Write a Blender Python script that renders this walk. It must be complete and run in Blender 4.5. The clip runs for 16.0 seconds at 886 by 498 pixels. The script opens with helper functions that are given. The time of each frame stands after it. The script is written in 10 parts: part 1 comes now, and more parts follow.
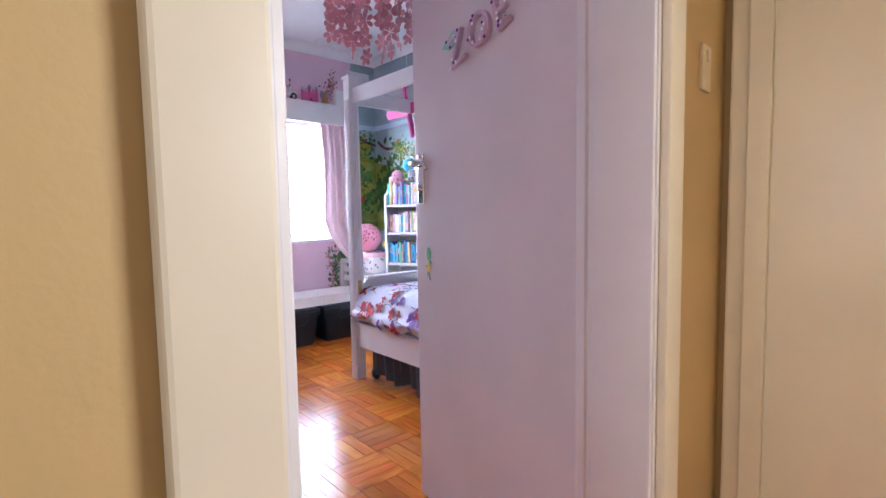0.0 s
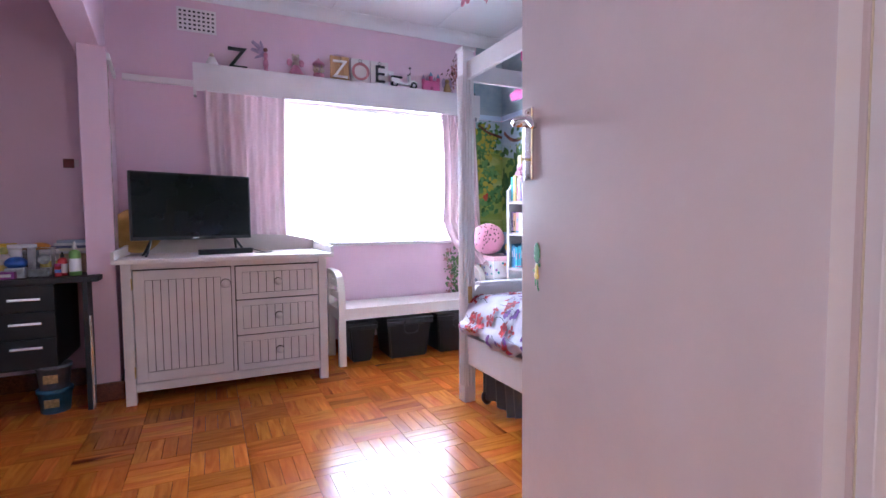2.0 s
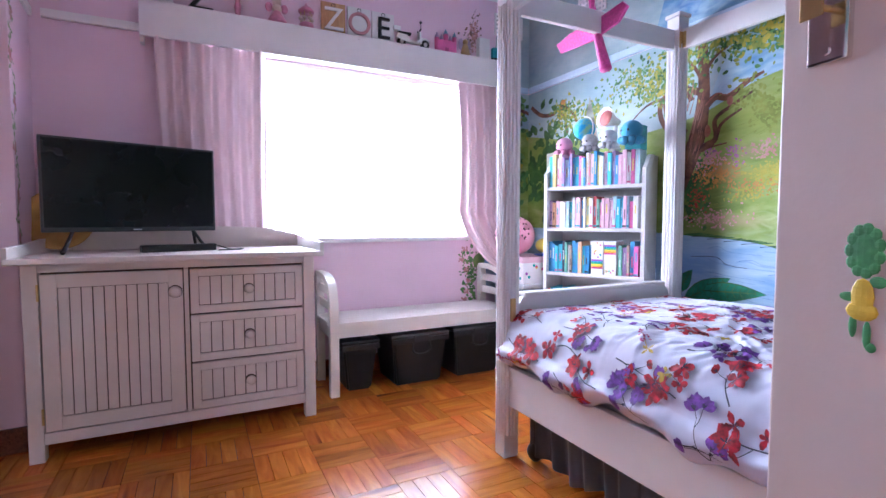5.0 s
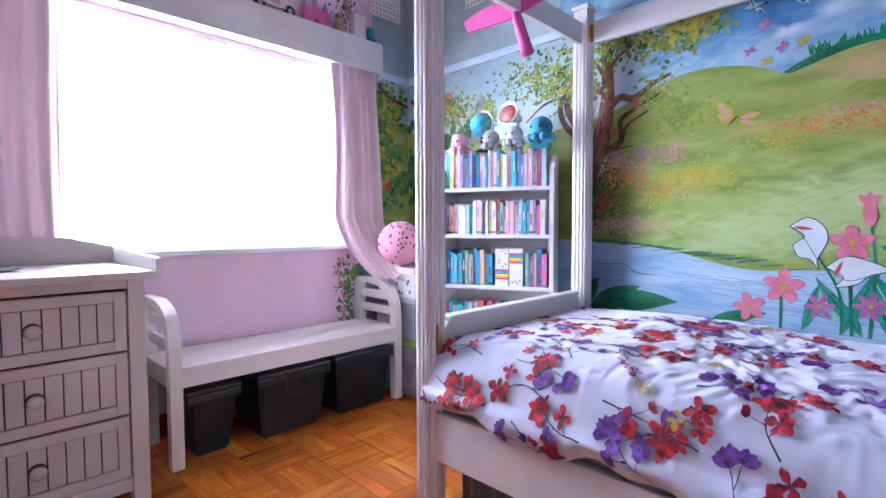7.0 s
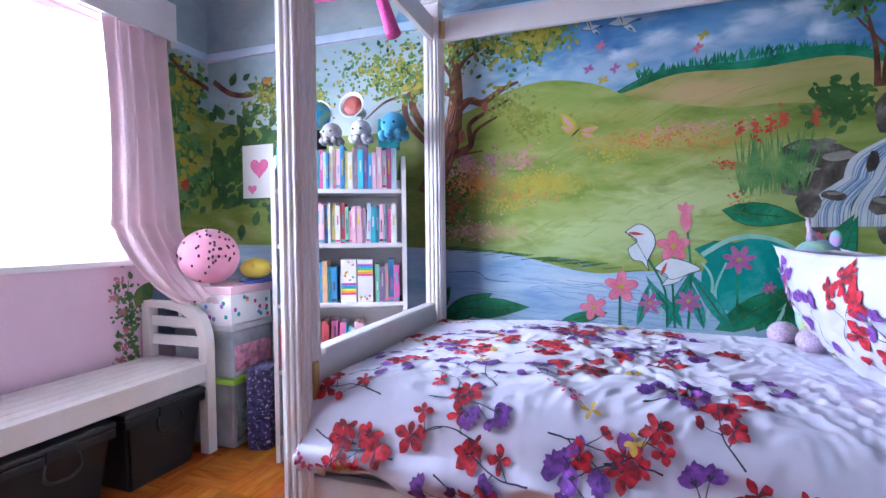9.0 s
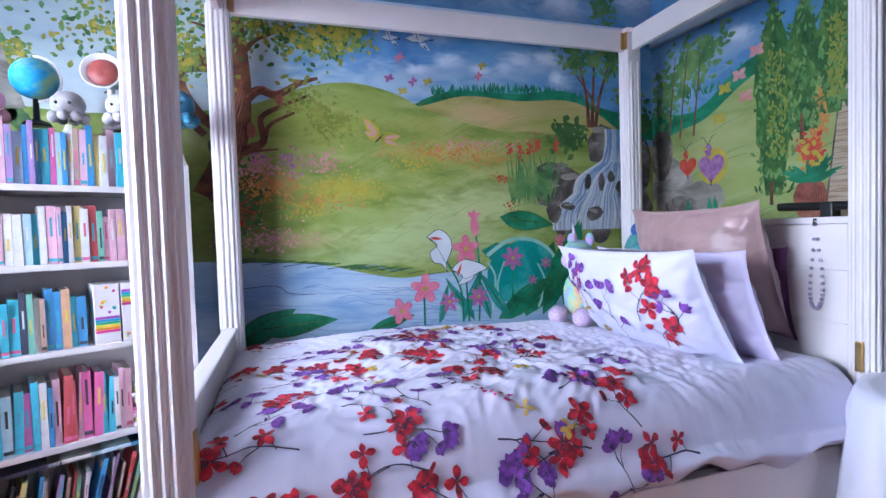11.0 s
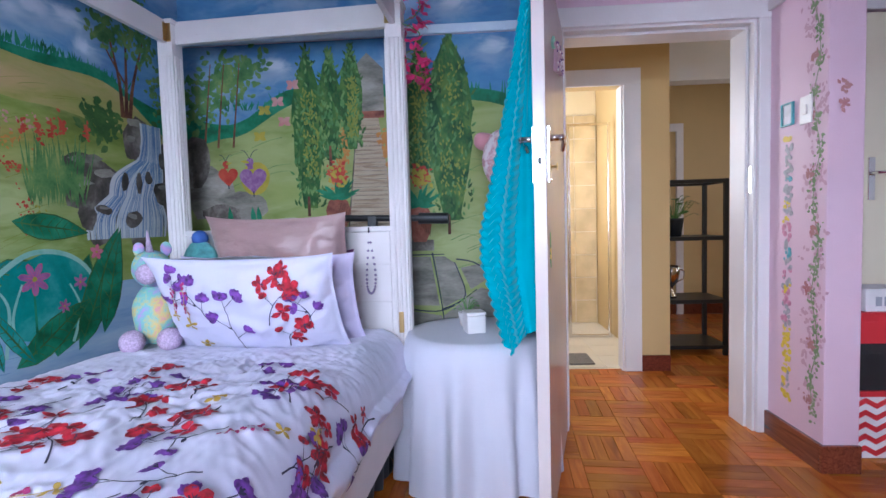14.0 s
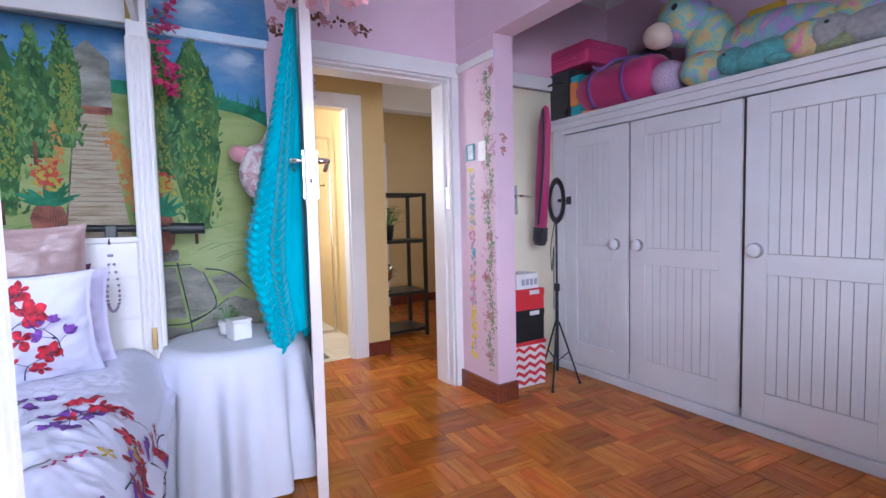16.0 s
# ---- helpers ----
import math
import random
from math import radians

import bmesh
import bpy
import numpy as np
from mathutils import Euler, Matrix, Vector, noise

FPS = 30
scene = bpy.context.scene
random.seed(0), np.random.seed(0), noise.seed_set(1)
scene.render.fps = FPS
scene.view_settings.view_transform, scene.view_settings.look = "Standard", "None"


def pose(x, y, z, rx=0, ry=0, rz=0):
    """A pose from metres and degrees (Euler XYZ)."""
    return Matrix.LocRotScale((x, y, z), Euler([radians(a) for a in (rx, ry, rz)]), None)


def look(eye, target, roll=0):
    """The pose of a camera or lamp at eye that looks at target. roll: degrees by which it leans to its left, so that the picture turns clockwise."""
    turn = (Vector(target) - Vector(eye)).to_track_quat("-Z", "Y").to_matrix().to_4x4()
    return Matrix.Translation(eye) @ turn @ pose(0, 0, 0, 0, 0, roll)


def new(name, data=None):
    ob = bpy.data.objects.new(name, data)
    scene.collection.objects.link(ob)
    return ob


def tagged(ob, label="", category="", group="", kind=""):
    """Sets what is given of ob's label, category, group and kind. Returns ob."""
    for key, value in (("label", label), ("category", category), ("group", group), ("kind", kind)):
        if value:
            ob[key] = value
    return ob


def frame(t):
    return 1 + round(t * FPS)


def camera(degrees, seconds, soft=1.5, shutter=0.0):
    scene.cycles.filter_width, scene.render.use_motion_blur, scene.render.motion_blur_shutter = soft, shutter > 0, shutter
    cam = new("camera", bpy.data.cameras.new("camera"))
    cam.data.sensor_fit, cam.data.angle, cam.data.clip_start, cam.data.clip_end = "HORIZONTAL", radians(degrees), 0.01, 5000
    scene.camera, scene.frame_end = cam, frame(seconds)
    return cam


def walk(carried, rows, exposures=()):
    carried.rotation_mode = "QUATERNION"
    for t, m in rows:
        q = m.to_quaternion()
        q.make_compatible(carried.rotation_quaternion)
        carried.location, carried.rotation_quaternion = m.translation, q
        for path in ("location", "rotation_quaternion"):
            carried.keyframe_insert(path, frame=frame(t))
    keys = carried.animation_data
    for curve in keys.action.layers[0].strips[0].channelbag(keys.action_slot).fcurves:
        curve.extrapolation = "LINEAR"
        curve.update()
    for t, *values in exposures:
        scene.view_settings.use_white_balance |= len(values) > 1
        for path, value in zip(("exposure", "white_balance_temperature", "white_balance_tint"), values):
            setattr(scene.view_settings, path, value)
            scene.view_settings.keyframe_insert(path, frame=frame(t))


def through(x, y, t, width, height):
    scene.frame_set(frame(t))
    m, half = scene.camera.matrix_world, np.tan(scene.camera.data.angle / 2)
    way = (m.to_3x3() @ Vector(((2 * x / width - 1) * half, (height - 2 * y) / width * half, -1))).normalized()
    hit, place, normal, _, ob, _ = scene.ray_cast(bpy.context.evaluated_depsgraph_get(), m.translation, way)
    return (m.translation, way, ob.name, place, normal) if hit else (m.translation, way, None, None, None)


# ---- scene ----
cam = camera(84.7, 16.0)
PATH = [
    (0, (0.628, 0.304, 1.156), (-0.858, 1.635, 1.008), -1.0),
    (0.5, (0.522, 0.507, 1.118), (-1.071, 1.71, 0.991), -0.7),
    (1, (0.446, 0.584, 1.094), (-1.218, 1.688, 0.978), -0.6),
    (1.5, (0.373, 0.632, 1.085), (-1.358, 1.628, 0.974), -0.5),
    (2, (0.256, 0.722, 1.085), (-1.544, 1.587, 0.972), -0.5),
    (2.5, (0.099, 0.816, 1.074), (-1.75, 1.568, 0.954), -0.6),
    (3, (-0.036, 0.886, 1.051), (-1.894, 1.615, 0.935), -0.4),
    (3.5, (-0.154, 0.916, 1.04), (-2.008, 1.659, 0.931), -0.2),
    (3.7, (-0.206, 0.932, 1.034), (-2.061, 1.673, 0.926), -0.2),
    (6, (-0.825, 0.894, 1.029), (-2.466, 2.032, 0.922), -0.0),
    (6.5, (-0.974, 0.923, 1.029), (-2.515, 2.195, 0.932), -0.1),
    (7, (-1.099, 0.948, 1.032), (-2.499, 2.373, 0.94), -0.2),
    (7.5, (-1.193, 0.957, 1.032), (-2.438, 2.52, 0.945), -0.3),
    (8, (-1.296, 0.987, 1.033), (-2.362, 2.677, 0.958), -0.4),
    (8.5, (-1.397, 1.023, 1.033), (-2.281, 2.816, 0.964), -0.5),
    (8.7, (-1.444, 1.023, 1.03), (-2.243, 2.855, 0.965), -0.5),
    (11, (-2.07, 1.113, 1.056), (-1.472, 3.02, 0.981), -1.8),
    (11.5, (-2.139, 1.17, 1.066), (-1.25, 2.959, 0.978), -1.9),
    (12, (-2.229, 1.255, 1.071), (-1.008, 2.836, 0.972), -1.9),
    (12.5, (-2.305, 1.321, 1.079), (-0.823, 2.659, 0.968), -2.0),
    (13, (-2.379, 1.423, 1.089), (-0.659, 2.435, 0.966), -1.9),
    (13.5, (-2.415, 1.512, 1.087), (-0.536, 2.188, 0.963), -1.8),
    (14, (-2.512, 1.639, 1.071), (-0.534, 1.909, 0.961), -1.6),
    (14.5, (-2.557, 1.719, 1.084), (-0.562, 1.671, 0.967), -1.6),
    (15, (-2.595, 1.797, 1.101), (-0.63, 1.446, 0.978), -1.5),
    (15.5, (-2.655, 1.867, 1.115), (-0.768, 1.215, 0.985), -1.3),
    (16, (-2.758, 1.931, 1.114), (-0.976, 1.031, 0.982), -1.3),
]
walk(cam, [(t, look(eye, target, roll)) for t, eye, target, roll in PATH], exposures=[(t, e, 5200, 11) for t, e in ((0, 0.25), (1.5, 0.45), (3.5, 0.45), (7, 0.17), (8.7, 0.05), (11, -0.15), (14, -0.42), (16, -0.22))])

# ---- light ----
world = bpy.data.worlds.new("world")
scene.world = world
world.use_nodes = True
wn = world.node_tree.nodes
sky = wn.new("ShaderNodeTexSky")
sky.sky_type = "NISHITA"
sky.sun_disc = False
sky.sun_elevation, sky.sun_rotation = radians(55), radians(100)
world.node_tree.links.new(sky.outputs[0], wn["Background"].inputs[0])
wn["Background"].inputs[1].default_value = 0.12
sun = new("sun", bpy.data.lights.new("sun", "SUN"))
sun.data.energy, sun.data.angle, sun.data.color = 2.0, radians(0.5), (1.0, 0.95, 0.88)
sun.matrix_world = look((4, 2, 9), (0, 0.5, 0))


def area(name, m, sx, sy, watts, color):
    lamp = new(name, bpy.data.lights.new(name, "AREA"))
    lamp.data.shape, lamp.data.size, lamp.data.size_y = "RECTANGLE", sx, sy
    lamp.data.energy, lamp.data.color = watts, color
    lamp.matrix_world = m
    return lamp


# daylight in the bedroom window
for k in range(4):
    area("window_daylight", pose(-3.9, 1.87, 1.075 + 0.275 * k, 0, -64, 0), 0.24, 1.76, 56, (0.97, 0.98, 1.0))
# three unseen fill lamps brighten bathroom, passage and hall; no window stands behind them
area("bathroom_fill", pose(1.62, 1.80, 1.6, -90, 0, 0), 0.8, 0.9, 42, (1.0, 0.93, 0.8))
area("passage_fill", pose(1.9, -1.45, 1.6, 90, 0, 0), 1.2, 1.1, 7, (1.0, 0.9, 0.74))
area("hall_fill", pose(0.42, -1.5, 1.4, 90, 0, 0), 0.5, 1.3, 13, (1.0, 0.90, 0.76))

# ---- materials ----
MATS = {}


def mat(name, color, rough=0.5, vary=0.12, scale=6.0, bump=0.05, bscale=60.0, metal=0.0, coat=0.0, stretch=(1, 1, 1), spots=None, obj=False, emit=0.0, sheen=0.0):
    """A painted or plain surface: base colour with slow and fine variation, fine relief; spots: colour and amount of stains."""
    if name in MATS:
        return MATS[name]
    m = bpy.data.materials.new(name)
    m.use_nodes = True
    n, l = m.node_tree.nodes, m.node_tree.links
    b = n["Principled BSDF"]
    b.inputs["Roughness"].default_value, b.inputs["Metallic"].default_value = rough, metal
    b.inputs["Coat Weight"].default_value = coat
    b.inputs["Coat Roughness"].default_value = 0.08
    b.inputs["Sheen Weight"].default_value = sheen
    tc = n.new("ShaderNodeTexCoord")
    mp = n.new("ShaderNodeMapping")
    mp.inputs["Scale"].default_value = stretch
    l.new(tc.outputs["Object"], mp.inputs[0])
    noi = n.new("ShaderNodeTexNoise")
    noi.inputs["Scale"].default_value, noi.inputs["Detail"].default_value = scale, 6
    l.new(mp.outputs[0], noi.inputs["Vector"])
    ramp = n.new("ShaderNodeValToRGB")
    c = Vector(color)
    ramp.color_ramp.elements[0].position, ramp.color_ramp.elements[1].position = 0.3, 0.7
    ramp.color_ramp.elements[0].color = (*(c * (1 - vary)), 1)
    ramp.color_ramp.elements[1].color = (*[min(1, v) for v in c * (1 + vary * 0.6)], 1)
    l.new(noi.outputs[0], ramp.inputs[0])
    out = ramp.outputs[0]
    if obj:
        inf = n.new("ShaderNodeObjectInfo")
        hsv = n.new("ShaderNodeHueSaturation")
        rng = n.new("ShaderNodeMapRange")
        rng.inputs["To Min"].default_value, rng.inputs["To Max"].default_value = 0.6, 1.3
        l.new(inf.outputs["Random"], rng.inputs[0])
        l.new(rng.outputs[0], hsv.inputs["Value"])
        l.new(out, hsv.inputs["Color"])
        out = hsv.outputs[0]
    if spots:
        sp = n.new("ShaderNodeTexNoise")
        sp.inputs["Scale"].default_value, sp.inputs["Detail"].default_value = spots[1], 3
        l.new(tc.outputs["Object"], sp.inputs["Vector"])
        r2 = n.new("ShaderNodeValToRGB")
        r2.color_ramp.elements[0].position, r2.color_ramp.elements[1].position = spots[2], spots[2] + 0.06
        l.new(sp.outputs[0], r2.inputs[0])
        mix = n.new("ShaderNodeMix")
        mix.data_type = "RGBA"
        l.new(r2.outputs[0], mix.inputs["Factor"])
        l.new(out, mix.inputs["A"])
        mix.inputs["B"].default_value = (*spots[0], 1)
        out = mix.outputs["Result"]
    l.new(out, b.inputs["Base Color"])
    if emit:
        b.inputs["Emission Strength"].default_value = emit
        l.new(out, b.inputs["Emission Color"])
    if bump:
        n2 = n.new("ShaderNodeTexNoise")
        n2.inputs["Scale"].default_value, n2.inputs["Detail"].default_value = bscale, 4
        l.new(mp.outputs[0], n2.inputs["Vector"])
        bp = n.new("ShaderNodeBump")
        bp.inputs["Strength"].default_value, bp.inputs["Distance"].default_value = bump, 0.01
        l.new(n2.outputs[0], bp.inputs["Height"])
        l.new(bp.outputs[0], b.inputs["Normal"])
    MATS[name] = m
    return m


def paint(name, cols, scale=2.0, stretch=(1, 1, 1), rough=0.45, detail=5.0, distort=0.6):
    """Brushed wall paint that runs through several colours."""
    if name in MATS:
        return MATS[name]
    m = bpy.data.materials.new(name)
    m.use_nodes = True
    n, l = m.node_tree.nodes, m.node_tree.links
    b = n["Principled BSDF"]
    b.inputs["Roughness"].default_value, b.inputs["Specular IOR Level"].default_value = rough + 0.15, 0.22
    tc, mp = n.new("ShaderNodeTexCoord"), n.new("ShaderNodeMapping")
    mp.inputs["Scale"].default_value = stretch
    l.new(tc.outputs["Object"], mp.inputs[0])
    noi = n.new("ShaderNodeTexNoise")
    noi.inputs["Scale"].default_value, noi.inputs["Detail"].default_value = scale, detail
    noi.inputs["Distortion"].default_value = distort
    l.new(mp.outputs[0], noi.inputs["Vector"])
    fine = n.new("ShaderNodeTexNoise")
    fine.inputs["Scale"].default_value, fine.inputs["Detail"].default_value = scale * 9, 5
    l.new(mp.outputs[0], fine.inputs["Vector"])
    ad = n.new("ShaderNodeMath")
    ad.operation = "MULTIPLY_ADD"
    l.new(fine.outputs[0], ad.inputs[0])
    ad.inputs[1].default_value = 0.22
    l.new(noi.outputs[0], ad.inputs[2])
    ramp = n.new("ShaderNodeValToRGB")
    while len(ramp.color_ramp.elements) < len(cols):
        ramp.color_ramp.elements.new(0.5)
    for i, c in enumerate(cols):
        e = ramp.color_ramp.elements[i]
        e.position, e.color = 0.42 + 0.4 * i / max(1, len(cols) - 1), (*c, 1)
    l.new(ad.outputs[0], ramp.inputs[0])
    l.new(ramp.outputs[0], b.inputs["Base Color"])
    bp = n.new("ShaderNodeBump")
    bp.inputs["Strength"].default_value, bp.inputs["Distance"].default_value = 0.06, 0.01
    l.new(fine.outputs[0], bp.inputs["Height"])
    l.new(bp.outputs[0], b.inputs["Normal"])
    MATS[name] = m
    return m


def soft_paint(name, cols, patches, axis, scale=2.0, stretch=(1, 1, 1), rough=0.5, tone=1.0):
    """Brushed wall paint with soft patches laid into it: (u, v, half width, half height, colour, strength), along the wall's axis 0 or 1 and up."""
    m = paint(name, [tuple(tone * c for c in q) for q in cols], scale, stretch, rough, 6.0, 1.2)
    n, l = m.node_tree.nodes, m.node_tree.links
    out = n["Color Ramp"].outputs[0]
    geo, wob = n.new("ShaderNodeNewGeometry"), n.new("ShaderNodeTexNoise")
    wob.inputs["Scale"].default_value, wob.inputs["Detail"].default_value, wob.inputs["Distortion"].default_value = 9.0, 5, 0.8
    wm = n.new("ShaderNodeMapping")
    wm.inputs["Scale"].default_value = stretch
    l.new(geo.outputs["Position"], wm.inputs[0])
    l.new(wm.outputs[0], wob.inputs["Vector"])
    for u, v, ru, rv, col, k in patches:
        mp, ln, ad, rg, mx = n.new("ShaderNodeMapping"), n.new("ShaderNodeVectorMath"), n.new("ShaderNodeMath"), n.new("ShaderNodeMapRange"), n.new("ShaderNodeMix")
        mp.inputs["Scale"].default_value = (1 / ru, 0, 1 / rv) if axis == 0 else (0, 1 / ru, 1 / rv)
        mp.inputs["Location"].default_value = (-u / ru, 0, -v / rv) if axis == 0 else (0, -u / ru, -v / rv)
        ln.operation = "LENGTH"
        ad.operation = "MULTIPLY_ADD"
        ad.inputs[1].default_value = 1.5
        l.new(geo.outputs["Position"], mp.inputs[0])
        l.new(mp.outputs[0], ln.inputs[0])
        l.new(wob.outputs[0], ad.inputs[0])
        l.new(ln.outputs["Value"], ad.inputs[2])
        rg.interpolation_type = "SMOOTHSTEP"
        for key, val in (("From Min", 0.8), ("From Max", 1.9), ("To Min", k), ("To Max", 0.0)):
            rg.inputs[key].default_value = val
        l.new(ad.outputs[0], rg.inputs[0])
        mx.data_type = "RGBA"
        l.new(rg.outputs[0], mx.inputs["Factor"])
        l.new(out, mx.inputs["A"])
        mx.inputs["B"].default_value = (*(tone * c for c in col), 1)
        out = mx.outputs["Result"]
    l.new(out, n["Principled BSDF"].inputs["Base Color"])
    return m


def wood(name, dark, light, rough=0.2, coat=0.6, grain=(1.5, 40, 40), island=False, square=None):
    """Varnished timber: grain along x, tone by piece, dark knots."""
    if name in MATS:
        return MATS[name]
    m = bpy.data.materials.new(name)
    m.use_nodes = True
    n, l = m.node_tree.nodes, m.node_tree.links
    b = n["Principled BSDF"]
    b.inputs["Roughness"].default_value = rough
    b.inputs["Coat Weight"].default_value, b.inputs["Coat Roughness"].default_value = coat, 0.25
    tc, mp = n.new("ShaderNodeTexCoord"), n.new("ShaderNodeMapping")
    mp.inputs["Scale"].default_value = grain
    src = n.new("ShaderNodeNewGeometry") if island else n.new("ShaderNodeObjectInfo")
    rnd = src.outputs["Random Per Island"] if island else src.outputs["Random"]
    off = n.new("ShaderNodeVectorMath")
    off.operation = "MULTIPLY_ADD"
    comb = n.new("ShaderNodeCombineXYZ")
    for i in range(3):
        l.new(rnd, comb.inputs[i])
    l.new(comb.outputs[0], off.inputs[0])
    off.inputs[1].default_value = (37.0, 61.0, 13.0)
    l.new(tc.outputs["Object"], off.inputs[2])
    l.new(off.outputs[0], mp.inputs[0])
    g = n.new("ShaderNodeTexNoise")
    g.inputs["Scale"].default_value, g.inputs["Detail"].default_value, g.inputs["Distortion"].default_value = 1.6, 6, 1.2
    l.new(mp.outputs[0], g.inputs["Vector"])
    k = n.new("ShaderNodeTexNoise")
    k.inputs["Scale"].default_value, k.inputs["Detail"].default_value = 0.55, 2
    l.new(mp.outputs[0], k.inputs["Vector"])
    ramp = n.new("ShaderNodeValToRGB")
    ramp.color_ramp.elements[0].position, ramp.color_ramp.elements[1].position = 0.3, 0.68
    ramp.color_ramp.elements[0].color, ramp.color_ramp.elements[1].color = (*dark, 1), (*light, 1)
    l.new(g.outputs[0], ramp.inputs[0])
    kr = n.new("ShaderNodeValToRGB")
    kr.color_ramp.elements[0].position, kr.color_ramp.elements[1].position = 0.66, 0.74
    l.new(k.outputs[0], kr.inputs[0])
    mx = n.new("ShaderNodeMix")
    mx.data_type = "RGBA"
    l.new(kr.outputs[0], mx.inputs["Factor"])
    l.new(ramp.outputs[0], mx.inputs["A"])
    mx.inputs["B"].default_value = (dark[0] * 0.35, dark[1] * 0.3, dark[2] * 0.3, 1)
    hsv = n.new("ShaderNodeHueSaturation")
    wn1 = n.new("ShaderNodeTexWhiteNoise")
    wn1.noise_dimensions = "1D"
    l.new(rnd, wn1.inputs["W"])
    tone = rnd
    if square:
        # one tone for each square of the floor, with a little left to each block
        geo, sn, w2d, mxr = n.new("ShaderNodeNewGeometry"), n.new("ShaderNodeMapping"), n.new("ShaderNodeTexWhiteNoise"), n.new("ShaderNodeMath")
        sn.inputs["Scale"].default_value = (1 / square[0], 1 / square[0], 0)
        sn.inputs["Location"].default_value = (-square[1] / square[0], -square[2] / square[0], 0)
        fl = n.new("ShaderNodeVectorMath")
        fl.operation = "FLOOR"
        l.new(geo.outputs["Position"], sn.inputs[0])
        l.new(sn.outputs[0], fl.inputs[0])
        l.new(fl.outputs[0], w2d.inputs["Vector"])
        half = n.new("ShaderNodeMath")
        half.operation = "MULTIPLY"
        half.inputs[1].default_value = 0.42
        l.new(rnd, half.inputs[0])
        mxr.operation = "MULTIPLY_ADD"
        mxr.inputs[1].default_value = 0.58
        l.new(w2d.outputs["Value"], mxr.inputs[0])
        l.new(half.outputs[0], mxr.inputs[2])
        tone = mxr.outputs[0]
    for sock, lo, hi, s in (("Value", 0.58, 1.30, tone), ("Hue", 0.491, 0.507, wn1.outputs[0])):
        rg = n.new("ShaderNodeMapRange")
        rg.inputs["To Min"].default_value, rg.inputs["To Max"].default_value = lo, hi
        l.new(s, rg.inputs[0])
        l.new(rg.outputs[0], hsv.inputs[sock])
    l.new(mx.outputs["Result"], hsv.inputs["Color"])
    l.new(hsv.outputs[0], b.inputs["Base Color"])
    bp = n.new("ShaderNodeBump")
    bp.inputs["Strength"].default_value, bp.inputs["Distance"].default_value = 0.06, 0.004
    l.new(g.outputs[0], bp.inputs["Height"])
    l.new(bp.outputs[0], b.inputs["Normal"])
    MATS[name] = m
    return m


def glassy(name, color=(1, 1, 1), rough=0.02):
    if name in MATS:
        return MATS[name]
    m = bpy.data.materials.new(name)
    m.use_nodes = True
    b = m.node_tree.nodes["Principled BSDF"]
    b.inputs["Base Color"].default_value = (*color, 1)
    b.inputs["Transmission Weight"].default_value, b.inputs["Roughness"].default_value = 1.0, rough
    b.inputs["IOR"].default_value = 1.2
    MATS[name] = m
    return m


def cloth(name, color, through=0.0, vary=0.08, weave=500.0, rough=0.85, scale=4.0, stripes=None):
    """Woven cloth; through: the share of light that it lets pass; stripes: direction scale of a fine woven stripe."""
    m = mat(name, color, rough, vary, scale, 0.12, weave, sheen=0.2)
    if through and "done" not in m:
        m["done"] = 1
        n, l = m.node_tree.nodes, m.node_tree.links
        tr, mx = n.new("ShaderNodeBsdfTranslucent"), n.new("ShaderNodeMixShader")
        tr.inputs[0].default_value = (*color, 1)
        mx.inputs[0].default_value = through
        l.new(n["Principled BSDF"].outputs[0], mx.inputs[1])
        l.new(tr.outputs[0], mx.inputs[2])
        l.new(mx.outputs[0], n["Material Output"].inputs[0])
    return m


PINK = mat("pink_wall_paint", (0.72, 0.51, 0.61), 0.5, 0.05, 2.2, 0.06, 90)
HALLP = mat("beige_hall_paint", (0.58, 0.41, 0.18), 0.5, 0.06, 2.0, 0.05, 90)
CREAM = mat("cream_gloss_paint", (0.74, 0.66, 0.50), 0.3, 0.05, 3.0, 0.04, 30, spots=((0.10, 0.06, 0.04), 26.0, 0.79))
WHITE = mat("white_gloss_paint", (0.76, 0.72, 0.72), 0.32, 0.05, 4.0, 0.05, 40)
DOORW = mat("white_door_paint", (0.66, 0.57, 0.56), 0.22, 0.06, 2.5, 0.10, 26, spots=((0.42, 0.33, 0.30), 14.0, 0.78))
FURN = mat("white_furniture_paint", (0.73, 0.68, 0.68), 0.4, 0.06, 5.0, 0.05, 50, spots=((0.45, 0.36, 0.30), 38.0, 0.76))
DRESS = mat("offwhite_dresser_paint", (0.66, 0.58, 0.55), 0.42, 0.08, 5.0, 0.06, 50, spots=((0.24, 0.15, 0.11), 34.0, 0.77))
# near-black colour puts the shade of narrow gaps into the backing
GROOVE = mat("dark_gap_shade", (0.085, 0.065, 0.055), 0.85, 0.3, 30)
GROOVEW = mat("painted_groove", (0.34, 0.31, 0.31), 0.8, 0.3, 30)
CEILP = mat("ceiling_paint", (0.80, 0.80, 0.81), 0.7, 0.03, 2.0, 0.04, 40)
SKIRT = wood("redbrown_skirting_wood", (0.10, 0.022, 0.012), (0.22, 0.055, 0.025), 0.25, 0.4, (2, 40, 40))
CHROME = mat("chrome", (0.72, 0.70, 0.68), 0.15, 0.05, 10, 0.0, 10, metal=1.0)
BRASS = mat("aged_brass", (0.55, 0.38, 0.16), 0.3, 0.15, 20, 0.0, 10, metal=1.0)
BLACKP = mat("black_plastic", (0.009, 0.010, 0.012), 0.42, 0.2, 8, 0.05, 60)
